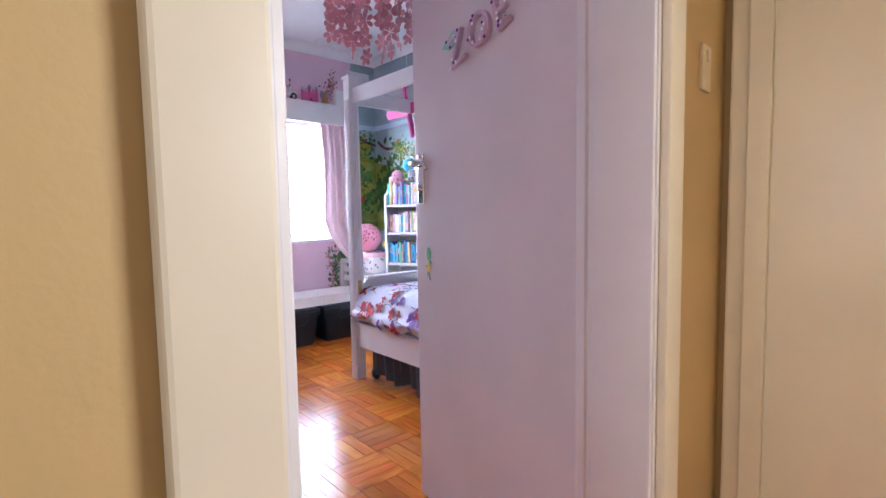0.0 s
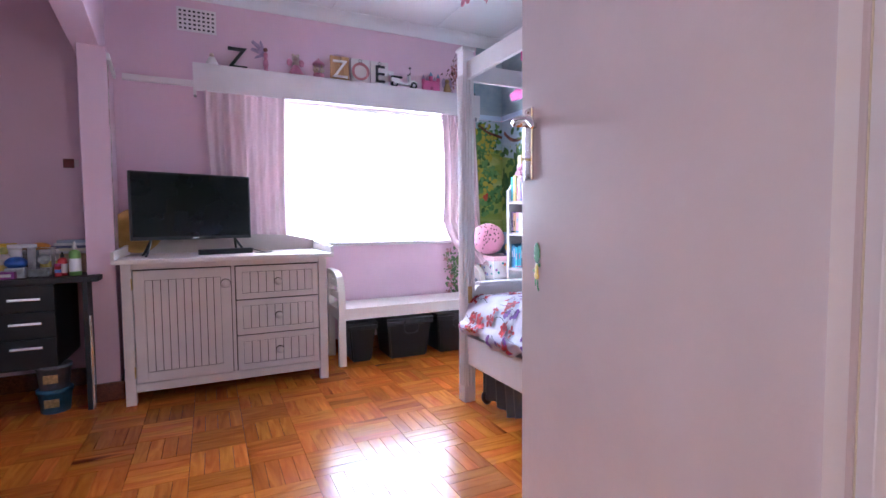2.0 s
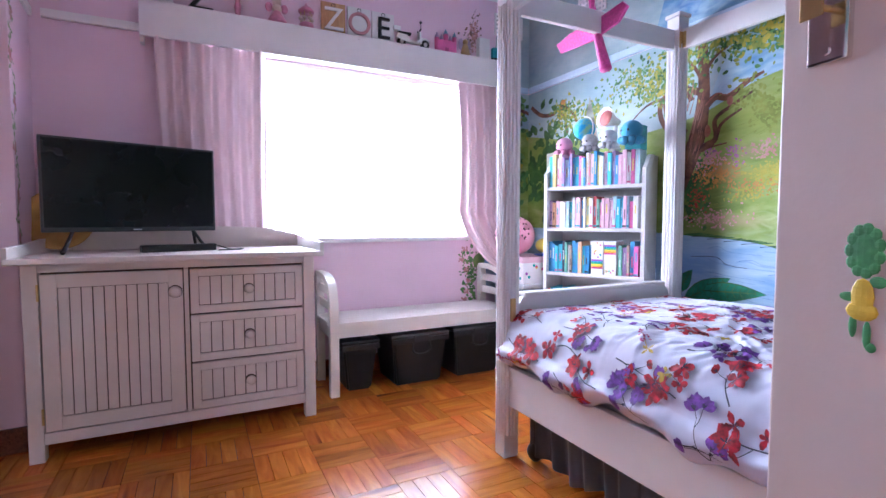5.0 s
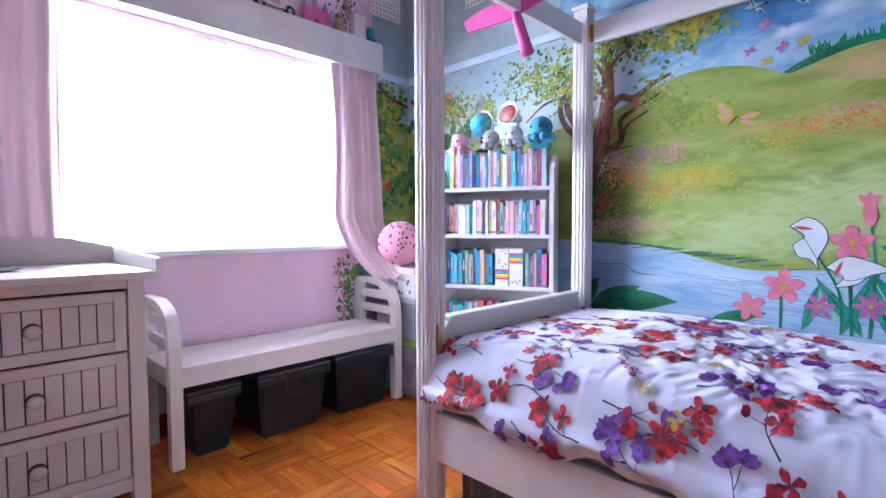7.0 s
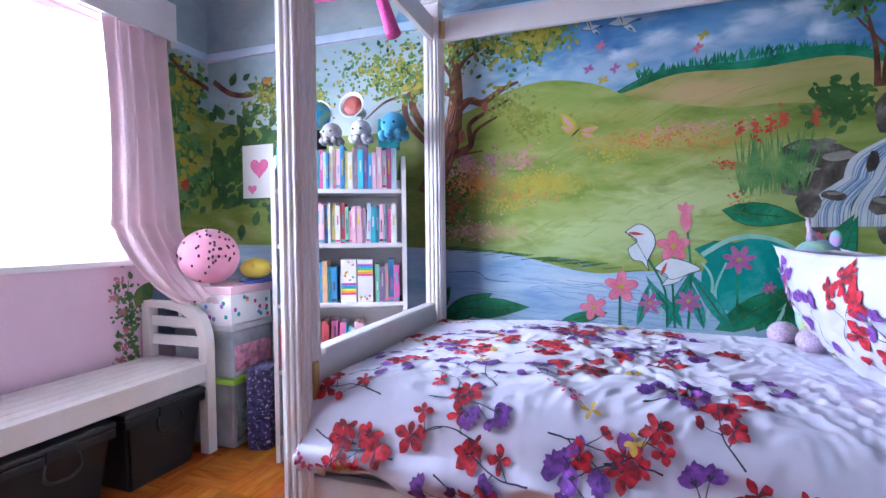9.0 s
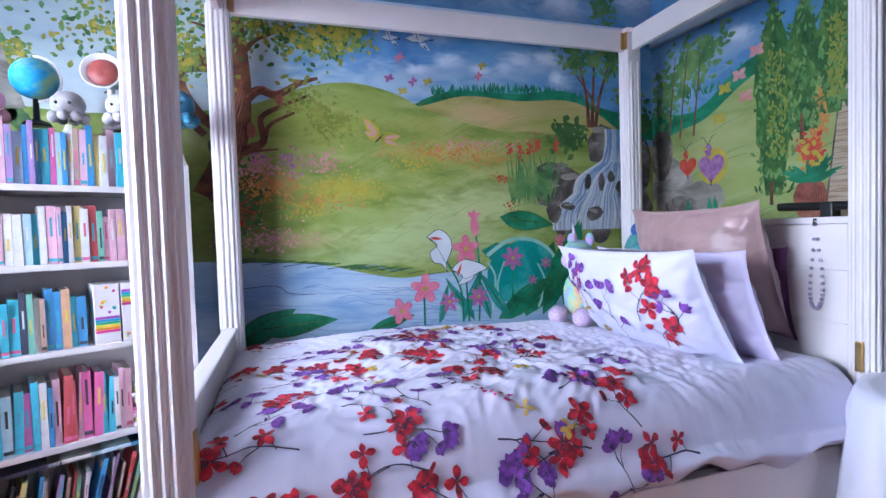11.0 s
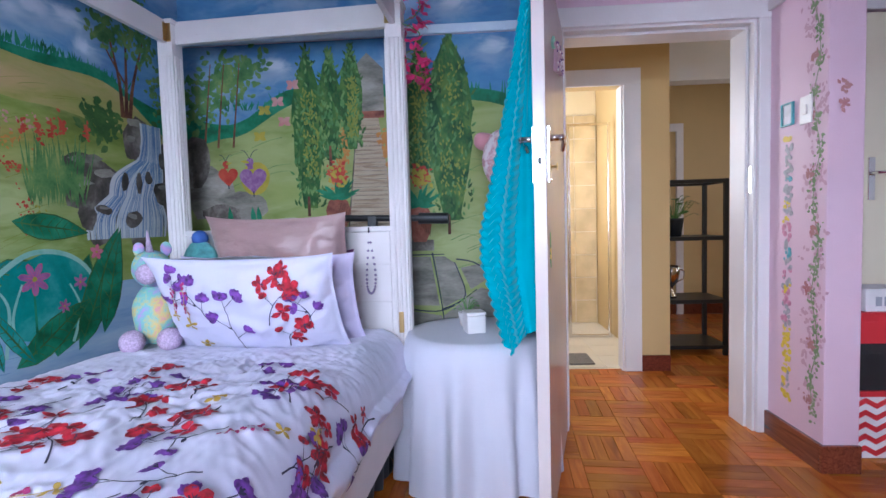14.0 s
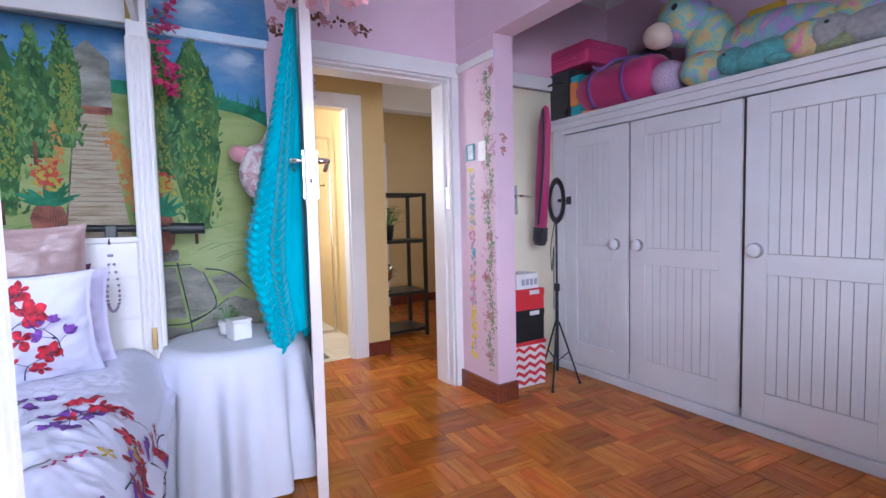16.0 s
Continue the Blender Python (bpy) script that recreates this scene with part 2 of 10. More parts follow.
BLACKM = mat("black_metal", (0.012, 0.012, 0.013), 0.35, 0.2, 8, 0.03, 60)

# ---- building helpers ----
I4 = Matrix.Identity(4)
# the door wall, the alcove and the hall stand a few degrees askew to the window wall
EAST = Matrix.Translation((-0.175, 3.05, 0)) @ pose(0, 0, 0, 0, 0, 4.2) @ Matrix.Translation((0.08, -3.05, 0))
FRAME = I4


def root_of(ob):
    while ob.parent:
        ob = ob.parent
    return ob


def part(name, bm, material, parent=None, label="", smooth=False, world=False):
    """Links a bmesh as ONE mesh object under a thing or a part; world: its vertices are given in the world."""
    me = bpy.data.meshes.new(name)
    if world and parent is not None:
        bmesh.ops.transform(bm, matrix=root_of(parent).matrix_basis.inverted() @ FRAME, verts=bm.verts)
    bm.to_mesh(me)
    bm.free()
    for m in (material if isinstance(material, (list, tuple)) else [material]):
        me.materials.append(m)
    if smooth:
        me.polygons.foreach_set("use_smooth", [True] * len(me.polygons))
        me.update()
    ob = new(name, me)
    if parent is not None:
        ob.parent = parent
    if label:
        ob["label"] = label
    return ob


def thing(name, m, label, category, group="", kind=""):
    ob = new(name)
    ob.matrix_basis = FRAME @ (m if isinstance(m, Matrix) else pose(*m))
    ob.empty_display_size = 0.1
    return tagged(ob, label, category, group, kind)


def solo(name, bm, material, label, category, group="", kind="", smooth=False, m=None):
    ob = part(name, bm, material, None, "", smooth)
    ob.matrix_basis = FRAME @ m if m is not None else FRAME.copy()
    return tagged(ob, label, category, group, kind)


def struct(name, bm, material, label, category="structure"):
    ob = part(name, bm, material)
    ob.matrix_basis = FRAME.copy()
    return tagged(ob, label, category, "", "structure")


def B():
    return bmesh.new()


def box(bm, x0, x1, y0, y1, z0, z1, bevel=0.0, m=I4):
    made = bmesh.ops.create_cube(bm, size=1.0, matrix=m @ Matrix.Translation(((x0 + x1) / 2, (y0 + y1) / 2, (z0 + z1) / 2)) @ Matrix.Diagonal((abs(x1 - x0), abs(y1 - y0), abs(z1 - z0), 1)))
    if bevel:
        es = list({e for v in made["verts"] for e in v.link_edges})
        bmesh.ops.bevel(bm, geom=es, offset=bevel, segments=2, affect="EDGES", profile=0.6)
    return bm


def cyl(bm, p0, p1, r0, r1=None, seg=16, caps=True):
    p0, p1 = Vector(p0), Vector(p1)
    d = p1 - p0
    m = Matrix.Translation((p0 + p1) / 2) @ d.to_track_quat("Z", "Y").to_matrix().to_4x4()
    bmesh.ops.create_cone(bm, cap_ends=caps, segments=seg, radius1=r0, radius2=r0 if r1 is None else r1, depth=d.length, matrix=m)
    return bm


def ball(bm, c, r, sx=1, sy=1, sz=1, seg=16, rings=10, m=I4):
    bmesh.ops.create_uvsphere(bm, u_segments=seg, v_segments=rings, radius=r, matrix=m @ Matrix.Translation(c) @ Matrix.Diagonal((sx, sy, sz, 1)))
    return bm


def lathe(bm, prof, seg=24, m=I4):
    """Turns a profile of (radius, height) about the z axis."""
    rings = [[bm.verts.new(m @ Vector((r * math.cos(a), r * math.sin(a), z))) for a in [2 * math.pi * i / seg for i in range(seg)]] for r, z in prof]
    for a, b in zip(rings, rings[1:]):
        for i in range(seg):
            bm.faces.new((a[i], a[(i + 1) % seg], b[(i + 1) % seg], b[i]))
    if prof[0][0] > 1e-5:
        bm.faces.new(rings[0][::-1])
    if prof[-1][0] > 1e-5:
        bm.faces.new(rings[-1])
    return bm


def tube(bm, pts, r, seg=8, r1=None):
    pts = [Vector(p) for p in pts]
    rings = []
    up = Vector((0.13, 0.21, 0.97))
    for i, p in enumerate(pts):
        d = (pts[min(i + 1, len(pts) - 1)] - pts[max(i - 1, 0)]).normalized()
        a = d.cross(up).normalized()
        b = d.cross(a)
        rr = r if r1 is None else r + (r1 - r) * i / (len(pts) - 1)
        rings.append([bm.verts.new(p + (a * math.cos(t) + b * math.sin(t)) * rr) for t in [2 * math.pi * k / seg for k in range(seg)]])
    for a, b in zip(rings, rings[1:]):
        for i in range(seg):
            bm.faces.new((a[i], a[(i + 1) % seg], b[(i + 1) % seg], b[i]))
    bm.faces.new(rings[0][::-1])
    bm.faces.new(rings[-1])
    return bm


def prism(bm, outline, depth, m=I4):
    """A flat outline (x, z) made depth thick along y."""
    a = [bm.verts.new(m @ Vector((x, 0, z))) for x, z in outline]
    b = [bm.verts.new(m @ Vector((x, depth, z))) for x, z in outline]
    bm.faces.new(a)
    bm.faces.new(b[::-1])
    for i in range(len(a)):
        j = (i + 1) % len(a)
        bm.faces.new((a[j], a[i], b[i], b[j]))
    return bm


def sheet(bm, nu, nv, f, close=False):
    """A grid of nu by nv over f(u, v), u and v from 0 to 1."""
    g = [[bm.verts.new(f(i / (nu - (0 if close else 1)), j / (nv - 1))) for j in range(nv)] for i in range(nu)]
    for i in range(nu if close else nu - 1):
        for j in range(nv - 1):
            k = (i + 1) % nu
            bm.faces.new((g[i][j], g[k][j], g[k][j + 1], g[i][j + 1]))
    return bm


def spline(pts, n=8):
    """A smooth line through a few points."""
    p = [Vector(q) for q in pts]
    out = []
    for i in range(len(p) - 1):
        a, b, c, d = p[max(i - 1, 0)], p[i], p[i + 1], p[min(i + 2, len(p) - 1)]
        for k in range(n):
            t = k / n
            out.append(0.5 * ((2 * b) + (c - a) * t + (2 * a - 5 * b + 4 * c - d) * t * t + (3 * b - a - 3 * c + d) * t ** 3))
    return out + [p[-1]]


def letter(name, text, size, depth, material, parent=None, m=I4, spacing=1.0):
    """Writing as a mesh, from the built-in font; it stands in x and z, and faces -y."""
    cu = bpy.data.curves.new(name, "FONT")
    cu.body, cu.size, cu.extrude, cu.align_x, cu.space_character = text, size, depth / 2, "CENTER", spacing
    tmp = new("lettering", cu)
    bpy.context.view_layer.update()
    me = bpy.data.meshes.new_from_object(tmp.evaluated_get(bpy.context.evaluated_depsgraph_get()))
    bpy.data.objects.remove(tmp)
    me.transform(m @ pose(0, 0, 0, 90, 0, 0))
    me.materials.clear()
    me.materials.append(material)
    ob = new(name, me)
    if parent is not None:
        ob.parent = parent
    return ob

# ---- the large structure ----
XW, XD, XH, YM, YP, YB, YA, CE = -3.74, -0.08, 0.115, 3.28, 0.40, 0.26, -1.0, 2.77
D0, D1, DH = 0.452, 1.365, 1.985
WY0, WY1, WZ0, WZ1 = 0.98, 2.76, 0.92, 2.05


def holed(bm, x0, x1, y0, y1, z1, holes):
    """A wall along y, with openings (y0, y1, z0, z1) through it."""
    at = y0
    for a, b, c, d in sorted(holes):
        box(bm, x0, x1, at, a, 0, z1)
        if c > 0:
            box(bm, x0, x1, a, b, 0, c)
        box(bm, x0, x1, a, b, d, z1)
        at = b
    return box(bm, x0, x1, at, y1, 0, z1)


floor = struct("floor", box(B(), -4.0, 3.0, -2.0, 3.55, -0.12, -0.012), mat("dark_floor_bed", (0.035, 0.018, 0.010), 0.7), "dark bed under the parquet blocks", "floor")
struct("ceiling", box(B(), XW - 0.4, XH + 0.1, YA - 0.6, YM + 0.3, CE, CE + 0.1), CEILP, "white painted board ceiling", "ceiling")
bm = B()
for k in range(4):
    box(bm, XW, XD, YP + 0.35 + 0.9 * k, YP + 0.39 + 0.9 * k, CE - 0.008, CE)
struct("ceiling_strip", bm, CEILP, "white cover strips over ceiling board joints", "trim")
struct("wall_window", holed(B(), XW - 0.23, XW, YA - 0.6, YM + 0.2, CE, [(WY0, WY1, WZ0, WZ1)]), PINK, "pink painted wall with the window", "wall")
struct("wall_mural", box(B(), XW, 0.1, YM, YM + 0.2, 0, CE), PINK, "wall that carries the painted landscape", "wall")
FRAME = EAST
struct("wall_door", holed(B(), XD, 0.02, YA - 0.2, YM + 0.25, CE, [(D0, D1, 0, DH), (-0.72, 0.0, 0, 2.0)]), PINK, "pink painted wall with the bedroom door", "wall")
struct("wall_hall", holed(B(), 0.02, XH, -2.0, YM + 0.2, CE, [(D0, D1, 0, DH)]), HALLP, "beige painted hall side of the wall", "wall")
struct("wall_alcove", box(B(), XW - 0.3, XD, YA - 0.2, YA, 0, CE), PINK, "pink back wall of the wardrobe alcove", "wall")
struct("pillar", box(B(), -0.475, XD, YB, YP, 0, 2.15, 0.004), PINK, "short pink wall beside the alcove", "wall")
struct("nib_wall", box(B(), XW - 0.3, -3.40, YB + 0.03, YP + 0.035, 0, 2.15, 0.004), PINK, "short pink wall between dresser and desk", "wall")
struct("beam", box(B(), XW - 0.3, XD, YB, YP, 2.15, CE), PINK, "pink beam over the alcove opening", "wall")


def cornice(name, a, b, inward, mt=CEILP):
    """A coved moulding along a wall's head, from a to b, with the room on the inward side."""
    a, b, n = Vector((*a, CE)), Vector((*b, CE)), Vector((*inward, 0))
    prof = [(0, -0.085), (0.008, -0.085), (0.012, -0.07)] + [(0.075 - 0.06 * math.cos(t), -0.07 + 0.06 * math.sin(t)) for t in (0.3, 0.6, 0.9, 1.2, 1.5)] + [(0.085, -0.006), (0.085, 0)]
    bm = B()
    va = [bm.verts.new(a + n * u + Vector((0, 0, v))) for u, v in prof]
    vb = [bm.verts.new(b + n * u + Vector((0, 0, v))) for u, v in prof]
    for i in range(len(prof) - 1):
        bm.faces.new((va[i], va[i + 1], vb[i + 1], vb[i]))
    return struct(name, bm, mt, "white coved plaster cornice", "trim")


FRAME = I4
cornice("cornice", (XW, 0.1), (XW, YM), (1, 0))
cornice("cornice", (XW, YM), (0, YM), (0, -1))
FRAME = EAST
cornice("cornice", (XD, YM), (XD, YP), (-1, 0))
cornice("cornice", (XD, YP), (XW - 0.3, YP), (0, 1))
cornice("cornice", (XW - 0.3, YA), (XD, YA), (0, 1))
cornice("cornice", (XD, YA), (XD, YB), (-1, 0))
cornice("cornice", (XW - 0.3, YB), (XD, YB), (0, -1))

# skirtings of dark red-brown wood
def skirt(x0, x1, y0, y1):
    bm = box(B(), x0, x1, y0, y1, 0, 0.115, 0.004)
    struct("baseboard", bm, SKIRT, "red-brown varnished wooden skirting board", "trim")


skirt(-0.475, XD - 0.018, YP, YP + 0.018)
skirt(-0.493, -0.475, YB, YP + 0.018)
skirt(XD - 0.018, XD, YP + 0.018, D0 - 0.095)
skirt(-3.40, -3.382, YB + 0.03, YP + 0.053)
skirt(XW - 0.1, -3.40, YP + 0.035, YP + 0.053)
skirt(XD - 0.018, XD, D1 + 0.1, YM)
skirt(XD - 0.018, XD, 0.09, YB)
FRAME = I4
skirt(XW, XW + 0.018, 0.25, YM)
skirt(XW + 0.018, -0.2, YM - 0.018, YM)
skirt(XW, XW + 0.018, YA - 0.2, 0.0)

# picture rail
def rail(x0, x1, y0, y1, mt=WHITE, z=2.07):
    struct("picture_rail", box(B(), x0, x1, y0, y1, z, z + 0.045, 0.006), mt, "white painted picture rail", "trim")


rail(XW, XW + 0.022, 0.22, 0.653)
SKYRAIL = paint("pale_blue_rail_paint", [(0.45, 0.55, 0.68), (0.62, 0.70, 0.78)], 3)
rail(XW + 0.022, -0.2, YM - 0.02, YM, SKYRAIL, 2.03)
rail(XW, XW + 0.022, 2.99, YM - 0.02, SKYRAIL, 2.03)
FRAME = EAST
rail(XW - 0.1, -3.40, YP + 0.035, YP + 0.053)
rail(-0.475, XD - 0.018, YP, YP + 0.018, WHITE, 2.01)
rail(XD - 0.018, XD, YP + 0.018, D0 - 0.09, WHITE, 2.01)
rail(XD - 0.018, XD, 1.56, YM, SKYRAIL, 1.99)
FRAME = I4

# ---- window ----
win = tagged(new("window_1"), "white wooden window with a closed slatted blind", "window", "", "structure")
win.matrix_basis = pose(XW - 0.1, (WY0 + WY1) / 2, WZ0)
bm = B()
for a, b, c, d in ((WY0, WY0 + 0.05, WZ0, WZ1), (WY1 - 0.05, WY1, WZ0, WZ1), (WY0 + 0.05, WY1 - 0.05, WZ0, WZ0 + 0.05), (WY0 + 0.05, WY1 - 0.05, WZ1 - 0.05, WZ1), (1.55, 1.59, WZ0 + 0.05, WZ1 - 0.05), (2.15, 2.19, WZ0 + 0.05, WZ1 - 0.05)):
    box(bm, XW - 0.20, XW - 0.175, a, b, c, d)
part("window_frame", bm, WHITE, win, world=True)
part("window_sill", box(B(), XW - 0.17, XW + 0.035, WY0 - 0.04, WY1 + 0.04, WZ0 - 0.03, WZ0 - 0.001, 0.006), WHITE, win, world=True)
for a, b in ((WY0 + 0.052, 1.548), (1.592, 2.148), (2.192, WY1 - 0.052)):
    ob = part("pane", box(B(), XW - 0.19, XW - 0.185, a, b, WZ0 + 0.052, WZ1 - 0.052), glassy("clear_glass"), win, world=True)
    ob.visible_shadow = False
blind = thing("venetian_blind", (XW - 0.09, (WY0 + WY1) / 2, WZ0), "white slatted venetian blind hanging in the bright window", "blind")
part("head_rail", box(B(), XW - 0.11, XW - 0.07, WY0 + 0.01, WY1 - 0.01, WZ1 - 0.035, WZ1 - 0.002), WHITE, blind, world=True)
slat = None
for k in range(26):
    z = WZ0 + 0.03 + k * 0.0405
    if slat is None:
        slat = part("slat", box(B(), -0.024, 0.024, -0.87, 0.87, -0.0008, 0.0008), cloth("white_blind_slat", (0.85, 0.85, 0.85), 0.5), blind)
        me = slat.data
    else:
        slat = new("slat", me)
        slat.parent = blind
    slat.matrix_basis = pose(0, 0, z - WZ0, 0, 12 + random.uniform(-4, 4), 0)
for y in (1.2, 2.5):
    part("cord", box(B(), XW - 0.066, XW - 0.064, y, y + 0.003, WZ0 + 0.02, WZ1 - 0.03), WHITE, blind, world=True)

# ---- door frames ----
FRAME = EAST
def frame_set(name, room, mt_room, mt_hall):
    """Linings, stops and architraves of the bedroom doorway."""
    f = tagged(new(name), "white painted door frame with chipped worn edges", "door frame", "", "structure")
    f.matrix_basis = EAST @ pose((XD + XH) / 2, (D0 + D1) / 2, 0)
    bm = B()
    box(bm, XD, XH, D0 - 0.001, D0 + 0.012, 0, DH)
    box(bm, XD, XH, D1 - 0.012, D1 + 0.001, 0, DH)
    box(bm, XD, XH, D0 + 0.012, D1 - 0.012, DH - 0.012, DH + 0.001)
    box(bm, XD + 0.05, XH - 0.004, D0 + 0.012, D0 + 0.026, 0, DH - 0.012, 0.003)
    box(bm, XD + 0.05, XH - 0.004, D1 - 0.026, D1 - 0.012, 0, DH - 0.012, 0.003)
    box(bm, XD + 0.05, XH - 0.004, D0 + 0.026, D1 - 0.026, DH - 0.026, DH - 0.012, 0.003)
    part("lining", bm, mt_room, f, world=True)
    for nm, x0, x1, mt in (("architrave", XD - 0.022, XD, mt_room), ("architrave", XH, XH + 0.022, mt_hall)):
        bm = B()
        box(bm, x0, x1, D0 - 0.092, D0, 0, DH, 0.005)
        box(bm, x0, x1, D1, D1 + 0.092, 0, DH, 0.005)
        box(bm, x0, x1, D0 - 0.092, D1 + 0.092, DH, DH + 0.092, 0.005)
        part(nm, bm, mt, f, world=True)
    bm = box(B(), XD + 0.012, XD + 0.045, D0 + 0.012, D0 + 0.016, 1.17, 1.30)
    part("strike_plate", bm, CHROME, f, "worn metal strike plate", world=True)


frame_set("door_frame", None, WHITE, CREAM)

# bedroom door, open into the room
door = thing("door_1", pose(XD + 0.03, D1 - 0.014, 0.008, 0, 0, 180 - 14.5), "open white painted bedroom door with worn edges", "door", "", "structure")
DW = 0.872
# local x runs from the hinges to the lock; local +y is the face towards the entrance
part("leaf", box(B(), 0, DW, -0.042, 0, 0, 1.962, 0.003), DOORW, door)
part("edge_strip", box(B(), -0.0015, 0.0, -0.041, -0.001, 0.002, 1.96), CREAM, door, "yellowed cream paint on the door edge")
HX, HZ = DW - 0.055, 1.285
for s in (1, -1):
    y = 0.0 if s > 0 else -0.042
    bm = box(B(), HX - 0.021, HX + 0.021, min(y, y + s * 0.009), max(y, y + s * 0.009), HZ - 0.10, HZ + 0.09, 0.003)
    pl = part("handle_plate", bm, CHROME, door, "worn chrome handle plate")
    bm = cyl(B(), (HX, y, HZ + 0.05), (HX, y + s * 0.045, HZ + 0.05), 0.011)
    tube(bm, spline([(HX, y + s * 0.045, HZ + 0.05), (HX - 0.03, y + s * 0.05, HZ + 0.052), (HX - 0.085, y + s * 0.048, HZ + 0.044), (HX - 0.105, y + s * 0.04, HZ + 0.02)], 5), 0.011, 10, 0.008)
    part("lever", bm, CHROME, pl, "chrome lever handle", True)
    for dz in (-0.088, 0.08):
        part("screw", cyl(B(), (HX, y, HZ + dz), (HX, y + s * 0.011, HZ + dz), 0.004, seg=10), CHROME, pl)
bm = cyl(B(), (HX, 0.008, HZ - 0.045), (HX, 0.03, HZ - 0.045), 0.0035, seg=8)
box(bm, HX - 0.012, HX + 0.012, 0.03, 0.0325, HZ - 0.058, HZ - 0.034, 0.001)
part("key", bm, BRASS, door, "small key in the lock")
part("lock_plate", box(B(), DW, DW + 0.002, -0.032, -0.010, HZ - 0.105, HZ + 0.055), CHROME, door, "steel lock plate on the door edge")
for dz in (0.02, -0.03):
    part("bolt", box(B(), DW + 0.002, DW + 0.009, -0.027, -0.015, HZ + dz - 0.012, HZ + dz + 0.012, 0.002), BLACKM if dz < 0 else CHROME, door)
# name letters and a sticker on the face
LIL = mat("lilac_painted_wood", (0.52, 0.34, 0.42), 0.35, 0.1, 20)
for i, ch in enumerate("ZOE"):
    lx, lz = (0.535, 0.415, 0.300)[i], (1.635, 1.660, 1.680)[i]
    ob = letter("door_letter", ch, 0.150, 0.016, LIL, door, pose(lx, 0.010, lz, 0, (-14, -8, -16)[i], 180), 1.0)
    bmo = bmesh.new()
    bmo.from_mesh(ob.data)
    bmo.verts.ensure_lookup_table()
    rim = [v.co.copy() for v in bmo.verts if v.co.y > 0.015]
    bmo.free()
    for k in range(11):
        c = random.choice(rim) * 0.8 + random.choice(rim) * 0.2
        part("bead", ball(B(), (c.x, 0.0185, c.z), 0.0055, 1, 0.5, 1, 8, 5), mat("purple_glitter", (0.12, 0.03, 0.25), 0.2) if k % 2 else mat("white_bead", (0.8, 0.8, 0.8), 0.3), ob)
part("leaf_trim", prism(B(), [(0.555, 1.715), (0.605, 1.700), (0.645, 1.712), (0.61, 1.735), (0.575, 1.755), (0.55, 1.745)], 0.008), mat("mint_felt", (0.25, 0.55, 0.42), 0.9), door, "mint green felt leaf")
GRN, YEL = mat("sticker_green", (0.07, 0.30, 0.10), 0.5, 0.4, 60), mat("sticker_yellow", (0.75, 0.55, 0.04), 0.5, 0.2, 60)
bm = B()
for k in range(11):
    a = 6.2832 * k / 11
    ball(bm, (0.777 + 0.013 * math.cos(a), 0.0010, 0.992 + 0.021 * math.sin(a)), 1, 0.0062, 0.0011, 0.0070, 8, 5)
for cx, cz, rx, rz in ((0.777, 0.992, 0.014, 0.023), (0.764, 0.962, 0.008, 0.006), (0.789, 0.945, 0.010, 0.005), (0.772, 0.909, 0.004, 0.014), (0.785, 0.916, 0.004, 0.012), (0.768, 0.897, 0.005, 0.005)):
    ball(bm, (cx, 0.001, cz), 1, rx, 0.0012, rz, 14, 6)
part("sticker", bm, GRN, door, "small green cartoon flower sticker, worn")
part("sticker", ball(ball(B(), (0.777, 0.0015, 0.946), 1, 0.011, 0.0016, 0.019, 12, 6), (0.777, 0.0015, 0.932), 1, 0.015, 0.0016, 0.010, 12, 6), YEL, door, "yellow part of a small sticker")

# ---- hall, bathroom and passage seen through the doorway ----
XE, YE = 0.90, 1.86
TILEB = mat("bathroom_tile_bed", (0.80, 0.74, 0.60), 0.7)
struct("wall_hall_end", box(B(), XH, 2.6, YE, YE + 0.1, 0, CE), HALLP, "beige hall end wall", "wall")
struct("wall_hall_east", holed(B(), XE, XE + 0.1, 0.47, YE, CE, [(0.78, 1.60, 0, 1.96)]), HALLP, "beige hall wall with the bathroom doorway", "wall")
struct("wall_bathroom", box(B(), XE + 0.1, 2.5, 0.46, 0.56, 0, CE), HALLP, "wall between bathroom and passage", "wall")
struct("wall_bathroom_far", box(B(), 2.5, 2.6, 0.46, 2.9, 0, CE), mat("cream_bathroom_paint", (0.75, 0.64, 0.42), 0.4, 0.05, 3), "cream far wall of the bathroom", "wall")
struct("wall_passage", box(B(), 2.9, 3.0, -1.7, 0.46, 0, CE), HALLP, "beige far wall of the passage", "wall")
struct("wall_passage_end", box(B(), XH, 3.0, -1.8, -1.7, 0, CE), HALLP, "beige end wall of the passage", "wall")
struct("ceiling_hall", box(B(), XH, 3.0, -2.0, 3.0, 2.62, 2.72), CEILP, "white hall ceiling", "ceiling")
struct("passage_bulkhead", box(B(), 1.75, 1.9, -1.7, 0.46, 2.2, 2.62), CEILP, "white dropped bulkhead over the passage", "wall")
bm = B()
box(bm, XE - 0.022, XE, 0.665, 0.78, 0, 1.96, 0.004)
box(bm, XE - 0.022, XE, 1.60, 1.71, 0, 1.96, 0.004)
box(bm, XE - 0.022, XE, 0.665, 1.71, 1.96, 2.07, 0.004)
box(bm, XE, XE + 0.1, 0.779, 0.792, 0, 1.96)
box(bm, XE, XE + 0.1, 1.588, 1.601, 0, 1.96)
struct("bathroom_door_frame", bm, WHITE, "white painted bathroom door frame", "door frame")
struct("baseboard", box(B(), XE - 0.016, XE, 0.47, 0.665, 0, 0.11, 0.003), SKIRT, "red-brown wooden skirting board in the hall", "trim")
